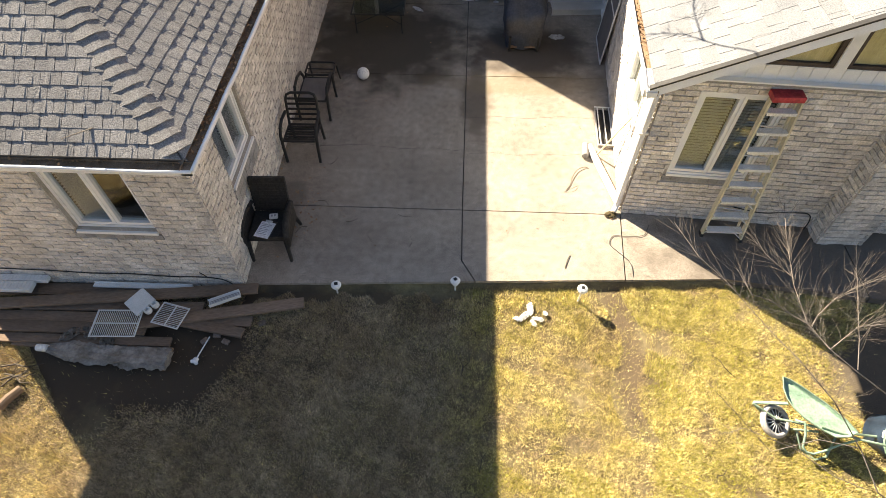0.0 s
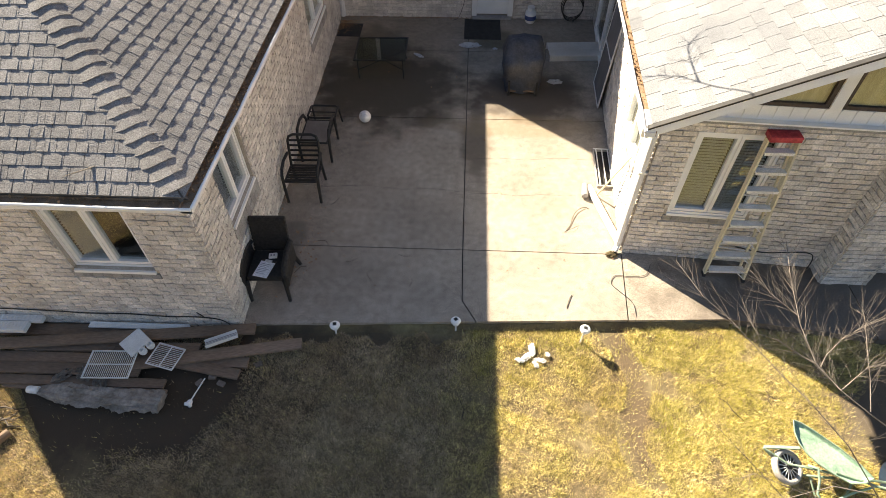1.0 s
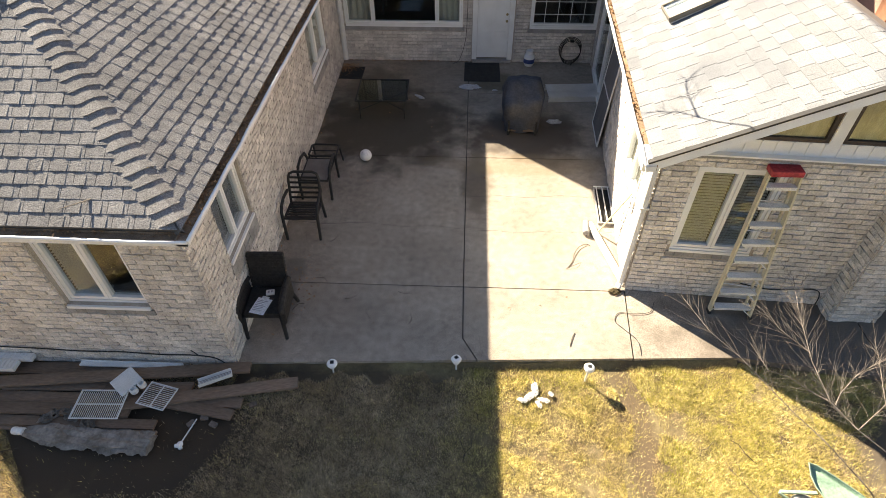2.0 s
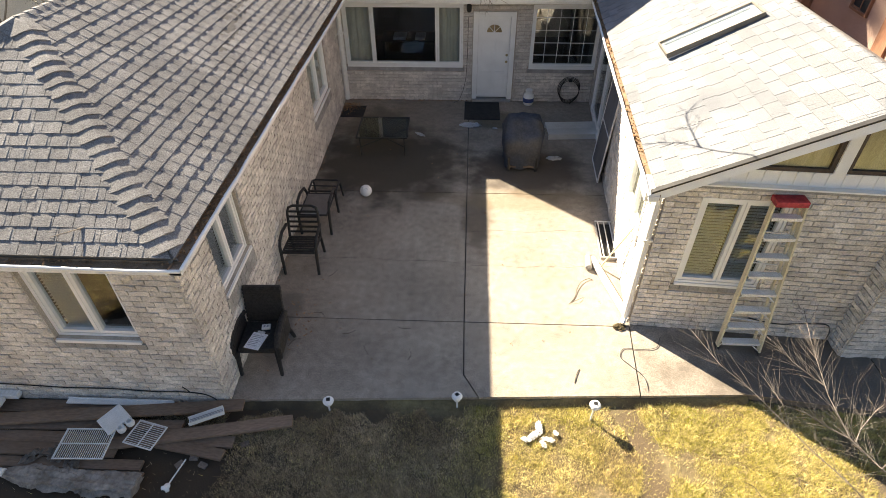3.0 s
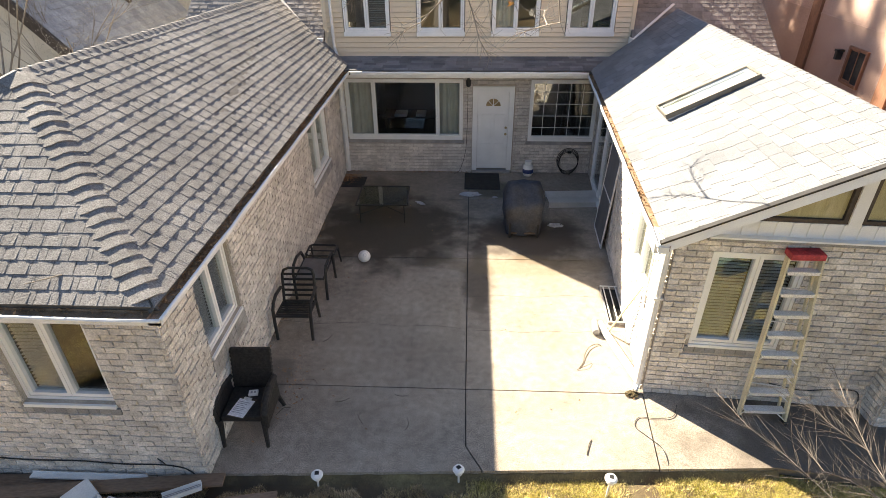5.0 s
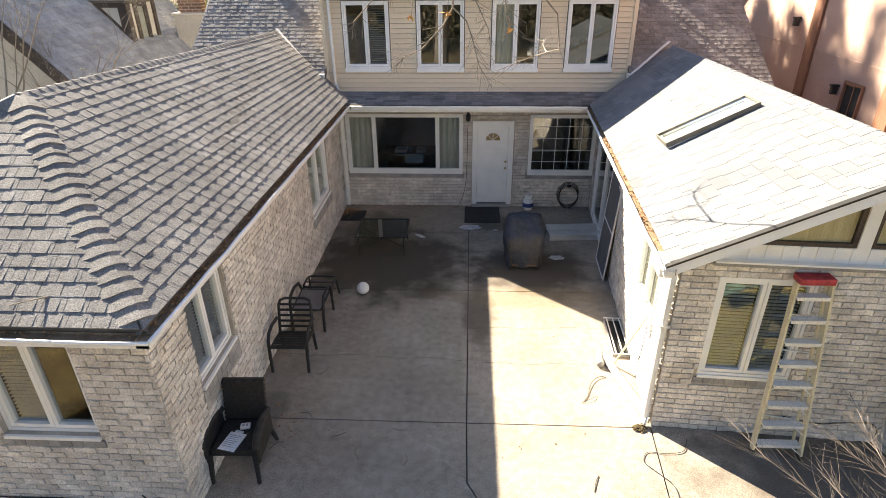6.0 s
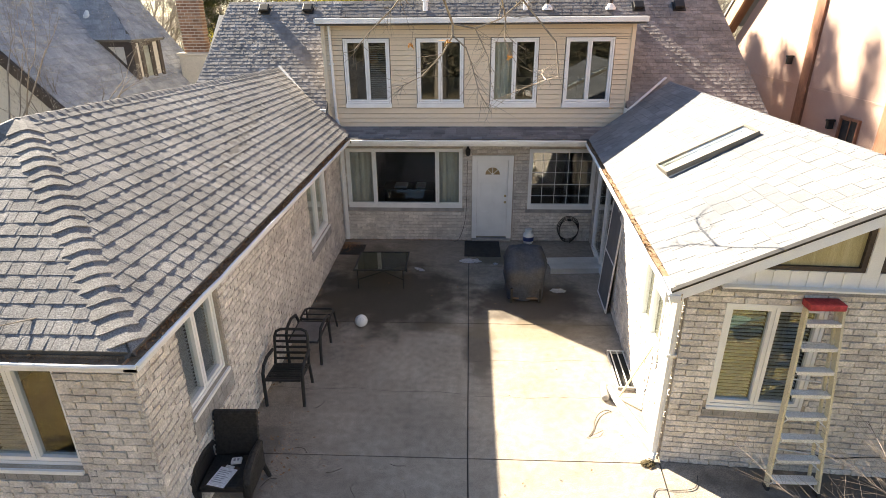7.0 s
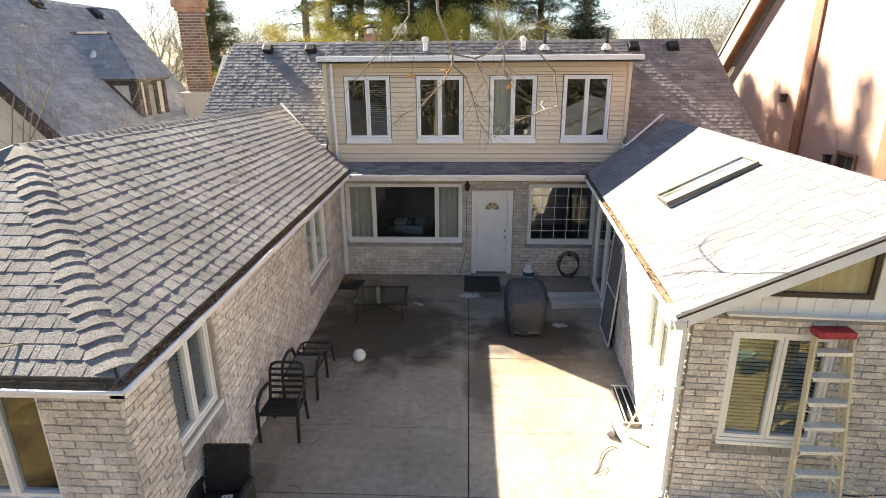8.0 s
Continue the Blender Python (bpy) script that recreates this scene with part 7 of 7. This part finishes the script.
# slender bare tree beside the left neighbour
tree("bare_tree", -8.6, 10.6, 6.8, "slender bare sapling with pale buds between the houses", 71, "pale_leaf", 7, 0.012, 0.06, 0.04, 5, 0.45, first=0.45)
tree("bare_tree", -7.8, 11.6, 5.8, "slender bare sapling with pale buds between the houses", 72, "pale_leaf", 7, 0.012, 0.06, 0.035, 5, 0.45, first=0.45)

# bare shrub that reaches in over the lawn
M["shrub_bark"] = mat("pale_shrub_bark", (0.13, 0.108, 0.09), (0.25, 0.215, 0.185), 8, 0.85, 0.3, 60)
shrub = thing("shrub", pose(6.4, 1.1, -0.12), "bare pale grey shrub reaching over the lawn edge", "shrub")
rnd = random.Random(17)
O = Vector((6.4, 1.1, -0.12))
SHRUB_LIMBS = [(0.011, [(6.18, 0.94, -0.47), (5.70, 1.41, 0.45)] + [(4.63, 2.25, 1.25), (4.25, 2.42, 1.45), (4.01, 2.61, 1.54), (3.89, 2.89, 1.54), (3.82, 3.26, 1.66), (3.85, 3.62, 1.73), (3.88, 3.86, 1.77), (3.97, 4.26, 1.81)]),
               (0.011, [(6.18, 0.94, -0.47), (5.56, 1.17, 0.02)] + [(4.72, 1.61, 0.41), (4.60, 1.97, 0.58), (4.16, 2.27, 1.10), (3.84, 2.60, 1.30), (3.62, 2.89, 1.35), (3.23, 3.36, 1.53), (2.95, 3.61, 1.64), (2.73, 3.99, 1.75)]),
               (0.008, [(3.92, 2.86, 1.54), (3.99, 2.96, 1.59), (4.18, 3.12, 1.66), (4.39, 3.22, 1.75), (4.70, 3.36, 1.79)]),
               (0.007, [(4.26, 2.45, 1.45), (4.28, 2.70, 1.61), (4.32, 2.98, 1.71), (4.38, 3.29, 1.81)]),
               (0.008, [(3.89, 2.89, 1.54), (3.74, 3.01, 1.54), (3.57, 3.11, 1.60), (3.34, 3.12, 1.69), (3.25, 3.40, 1.74)]),
               (0.007, [(3.85, 3.36, 1.66), (3.73, 3.48, 1.69), (3.59, 3.59, 1.75), (3.54, 3.71, 1.79)]),
               (0.007, [(4.60, 1.64, 0.41), (4.32, 1.73, 0.46), (3.93, 1.97, 0.57), (3.30, 2.05, 0.88), (3.13, 1.99, 0.87)]),
               (0.007, [(4.58, 2.00, 0.58), (4.17, 2.05, 0.63), (3.68, 1.93, 0.56), (3.23, 2.16, 0.96), (2.94, 2.41, 1.13)]),
               (0.008, [(4.01, 2.61, 1.54), (4.33, 2.84, 1.60), (4.58, 2.86, 1.64)])]
for li, (r, limb) in enumerate(SHRUB_LIMBS):
    pts = [Vector(p) - O for p in limb]
    n = len(pts)
    part("limb", bar(pts, [r * 0.62 * (1 - 0.85 * k / (n - 1)) + 0.0013 for k in range(n)], 7), "shrub_bark", shrub)
    bm, ends = bmesh.new(), []
    for k in range((96, 90, 40, 26, 34, 26, 20, 20, 26)[li]):
        f = rnd.uniform(0.4 if li < 2 else 0.15, 1.0) * (n - 1)
        i = min(int(f), n - 2)
        p = pts[i].lerp(pts[i + 1], f - i)
        d = (pts[i + 1] - pts[i]).normalized()
        side = Vector((rnd.uniform(-1, 1), rnd.uniform(-1, 1), rnd.uniform(-0.3, 0.7))).normalized()
        grow(bm, p, d * 1.2 + side * 0.9, rnd.uniform(0.12, 0.5), 0.0013, 1, rnd, ends, 0.8, 3, (1, 3), 0.0, 0.5, 4)
    tagged(part("twigwork", bm, "shrub_bark", shrub), kind="stuff")

# old tree behind the viewer, whose branch hangs in from above
oak = thing("tree", pose(-1.2, -6.0, -0.12), "old bare tree with a hanging branch and orange dry leaves", "tree")
rnd = random.Random(23)
OO = Vector((-1.2, -6.0, -0.12))
part("trunk", bar([(0, 0, -0.1), (0.1, 0.05, 3.0), (0.0, 0.2, 6.5), (0.3, 0.3, 11.0)], [0.42, 0.34, 0.3, 0.15], 12), "bark", oak)
bm, ends = bmesh.new(), []
for k in range(9):
    a = rnd.uniform(2.6, 6.6)
    grow(bm, Vector((0.1, 0.2, rnd.uniform(6.0, 10.5))), Vector((math.cos(a), math.sin(a), 0.5)), 3.0, 0.1, 3, rnd, ends, 0.6)
tagged(part("branchwork", bm, "bark", oak), kind="stuff")


def world_bar(pts, radii, n=7):
    return bar([Vector(p) - OO for p in pts], radii, n)


part("hanging_limb", world_bar([(-1.10, -5.80, 7.40), (-0.80, -3.00, 9.00), (-0.40, 1.50, 9.60), (-0.27, 4.90, 8.40), (-0.03, 6.48, 6.78), (0.07, 6.46, 5.46), (0.21, 6.80, 5.07), (0.21, 6.80, 4.95)], [0.13, 0.1, 0.075, 0.04, 0.024, 0.015, 0.014, 0.013]), "bark", oak)
SPRAYS = [[(0.21, 6.80, 4.95), (0.09, 6.86, 4.75), (-0.16, 6.92, 4.50), (-0.46, 6.89, 4.37)], [(0.21, 6.80, 5.07), (0.46, 6.80, 5.02), (0.61, 6.79, 4.72), (0.64, 6.79, 4.47)],
          [(0.21, 6.80, 4.95), (0.36, 6.74, 4.82), (0.43, 6.74, 4.63), (0.51, 6.70, 4.35), (0.66, 6.68, 4.11)], [(0.30, 6.06, 6.86), (0.70, 6.43, 5.44), (0.79, 6.79, 5.11), (0.79, 6.79, 4.89), (0.86, 6.78, 4.72)],
          [(0.46, 6.80, 5.02), (0.74, 6.84, 5.12), (0.97, 6.81, 5.31), (1.22, 6.51, 5.42)], [(-0.19, 6.21, 6.37), (-0.24, 6.48, 5.45), (-0.46, 6.81, 5.23), (-0.71, 6.83, 5.01), (-0.92, 6.83, 4.80)]]
part("hanging_limb", world_bar([(-0.27, 4.90, 8.40), (0.30, 6.06, 6.86)], [0.03, 0.012]), "bark", oak)
part("hanging_limb", world_bar([(-0.16, 5.64, 7.64), (-0.19, 6.21, 6.37)], [0.026, 0.01]), "bark", oak)
SPRAYS += [[(0.97, 6.81, 5.31), (1.38, 6.93, 4.87), (1.44, 6.95, 4.49), (1.32, 7.15, 4.43), (1.19, 7.38, 4.35), (1.02, 7.54, 4.26), (0.83, 7.65, 4.16)],
           [(1.32, 7.13, 4.43), (1.33, 7.44, 4.43), (1.34, 7.74, 4.44), (1.38, 8.03, 4.47)]]
bm, ends = bmesh.new(), []
for spray in SPRAYS:
    pts = [Vector(p) - OO for p in spray]
    n = len(pts)
    part("spray", bar(pts, [0.011 - 0.007 * k / (n - 1) for k in range(n)], 6), "bark", oak)
    for k in range(16):
        f = rnd.uniform(0.3, 1.0) * (n - 1)
        i = min(int(f), n - 2)
        p = pts[i].lerp(pts[i + 1], f - i)
        d = (pts[i + 1] - pts[i]).normalized()
        side = Vector((rnd.uniform(-1, 1), rnd.uniform(-0.5, 0.5), rnd.uniform(-1, 0.4)))
        grow(bm, p, d + side * 1.2, rnd.uniform(0.1, 0.38), 0.0040, 1, rnd, ends, 1.0, 4, (1, 3), -0.3, 0.6, 4)
tagged(part("twigwork", bm, "bark", oak), kind="stuff")
for c in ((-0.26, 6.81, 4.85), (0.14, 6.80, 4.89), (0.85, 6.76, 4.72)):
    v, f = leaf_cards([(Vector(c) - OO, Vector((0, 0, -1)))], 7, 0.028, 0.022, rnd, 1.3)
    part_ob = raw("dry_leaves", v, f, "dry_leaf", oak)
    part("leaf_stalk", world_bar([(c[0], c[1], c[2] - 0.02), (c[0] + 0.03, c[1], c[2] + 0.2)], 0.003, 4), "bark", oak)


# ---- bricks, laid last ----
def brick_mesh(k, length):
    rnd = random.Random(100 + k)
    nx, nz = 3, 2
    front = []
    for j in range(nz + 1):
        for i in range(nx + 1):
            x, z = length * i / nx, 0.066 * j / nz
            ex = rnd.uniform(-0.004, 0.004)
            front.append((x + ex, -0.018 + rnd.uniform(-0.008, 0.006), z + rnd.uniform(-0.004, 0.004)))
    verts = list(front)
    ring = [0, 1, 2, 3, 7, 11, 10, 9, 8, 4]
    back = len(verts)
    for i in ring:
        x, y, z = front[i]
        verts.append((x + (0.003 if x > length / 2 else -0.003), 0.004, z + (0.003 if z > 0.03 else -0.003)))
    faces = []
    for j in range(nz):
        for i in range(nx):
            a = j * (nx + 1) + i
            faces.append((a, a + 1, a + nx + 2, a + nx + 1))
    for q in range(10):
        r = (q + 1) % 10
        faces.append((ring[r], ring[q], back + q, back + r))
    return verts, faces


def lay(wall_ob, length, z0, z1, holes, near, material="brick", size=(0.235, 0.0805), cap=300, seed=0, start=0.0):
    rnd = random.Random(seed)
    shapes = [brick_mesh(k + 10 * seed, size[0] - 0.012) for k in range(5)]
    meshes = []
    for v, f in shapes:
        me = bpy.data.meshes.new("brick")
        me.from_pydata(v, [], f)
        me.materials.append(M[material])
        meshes.append(me)
    verts, faces, count = [], [], 0
    rows = int((z1 - z0) / size[1])
    for j in range(rows):
        z = z0 + j * size[1] + 0.006
        u = start - size[0] * (0.5 if j % 2 else 0.0)
        while u < length - 0.02:
            a, b = max(u, start), min(u + size[0], length)
            u += size[0]
            spans = [(a, b)]
            for h in holes:
                if h[2] - 0.01 < z + 0.066 and h[3] + 0.01 > z:
                    nxt = []
                    for c, d in spans:
                        if h[0] > c:
                            nxt.append((c, min(d, h[0])))
                        if h[1] < d:
                            nxt.append((max(c, h[1]), d))
                    spans = [s for s in nxt if s[1] - s[0] > 0.02]
            for c, d in spans:
                if d - c < 0.02:
                    continue
                k = rnd.randrange(5)
                full = d - c > size[0] - 0.01
                dy = rnd.uniform(-0.005, 0.004)
                if full and count < cap and near(c, z):
                    ob = new("brick", meshes[k])
                    ob.parent = wall_ob
                    ob.location = (c + 0.006, dy, z)
                    count += 1
                else:
                    v, f = shapes[k]
                    s = (d - c - 0.012) / (size[0] - 0.012)
                    base = len(verts)
                    verts.extend((x * s + c + 0.006, y + dy, zz + z) for x, y, zz in v)
                    faces.extend(tuple(i + base for i in q) for q in f)
    if verts:
        tagged(raw("brickwork", verts, faces, material, wall_ob), kind="stuff")


NEAR = {"left": lambda u, z: u < 2.6, "right": lambda u, z: u > 4.0, "back": lambda u, z: z < 1.0, "front_l": lambda u, z: u > 1.95, "front_r": lambda u, z: u < 2.4}
STONE = {"left": [(0.69, 1.78, 0.84, 1.14), (5.81, 7.44, 0.75, 0.95)], "right": [(5.5, 6.77, 0.92, 1.05)], "back": [(0.17, 2.995, 0.75, 0.88), (4.47, 6.06, 0.73, 0.86), (3.18, 4.17, 0.0, 2.13)],
         "front_l": [(2.595, 3.695, 0.98, 1.11)], "front_r": [(0.38, 1.51, 0.76, 0.89)]}
for i, key in enumerate(WALLS):
    ob, length, top = WALLS[key]
    lay(ob, length + (0.012 if key == "front_l" else 0), -0.08, top, HOLES[key] + STONE[key], NEAR[key], seed=i + 1, start={"left": -0.010, "front_l": 0.5}.get(key, 0.0))
for m4, length in ((pose(5.55, 5.17, 0), 0.65), (pose(5.55, 5.45, 0, 0, 0, -90), 0.28)):
    holder = new("pier_face")
    holder.matrix_basis = m4
    holder.parent = pier
    lay(holder, length, -0.08, 2.3, [], lambda u, z: True, seed=8)
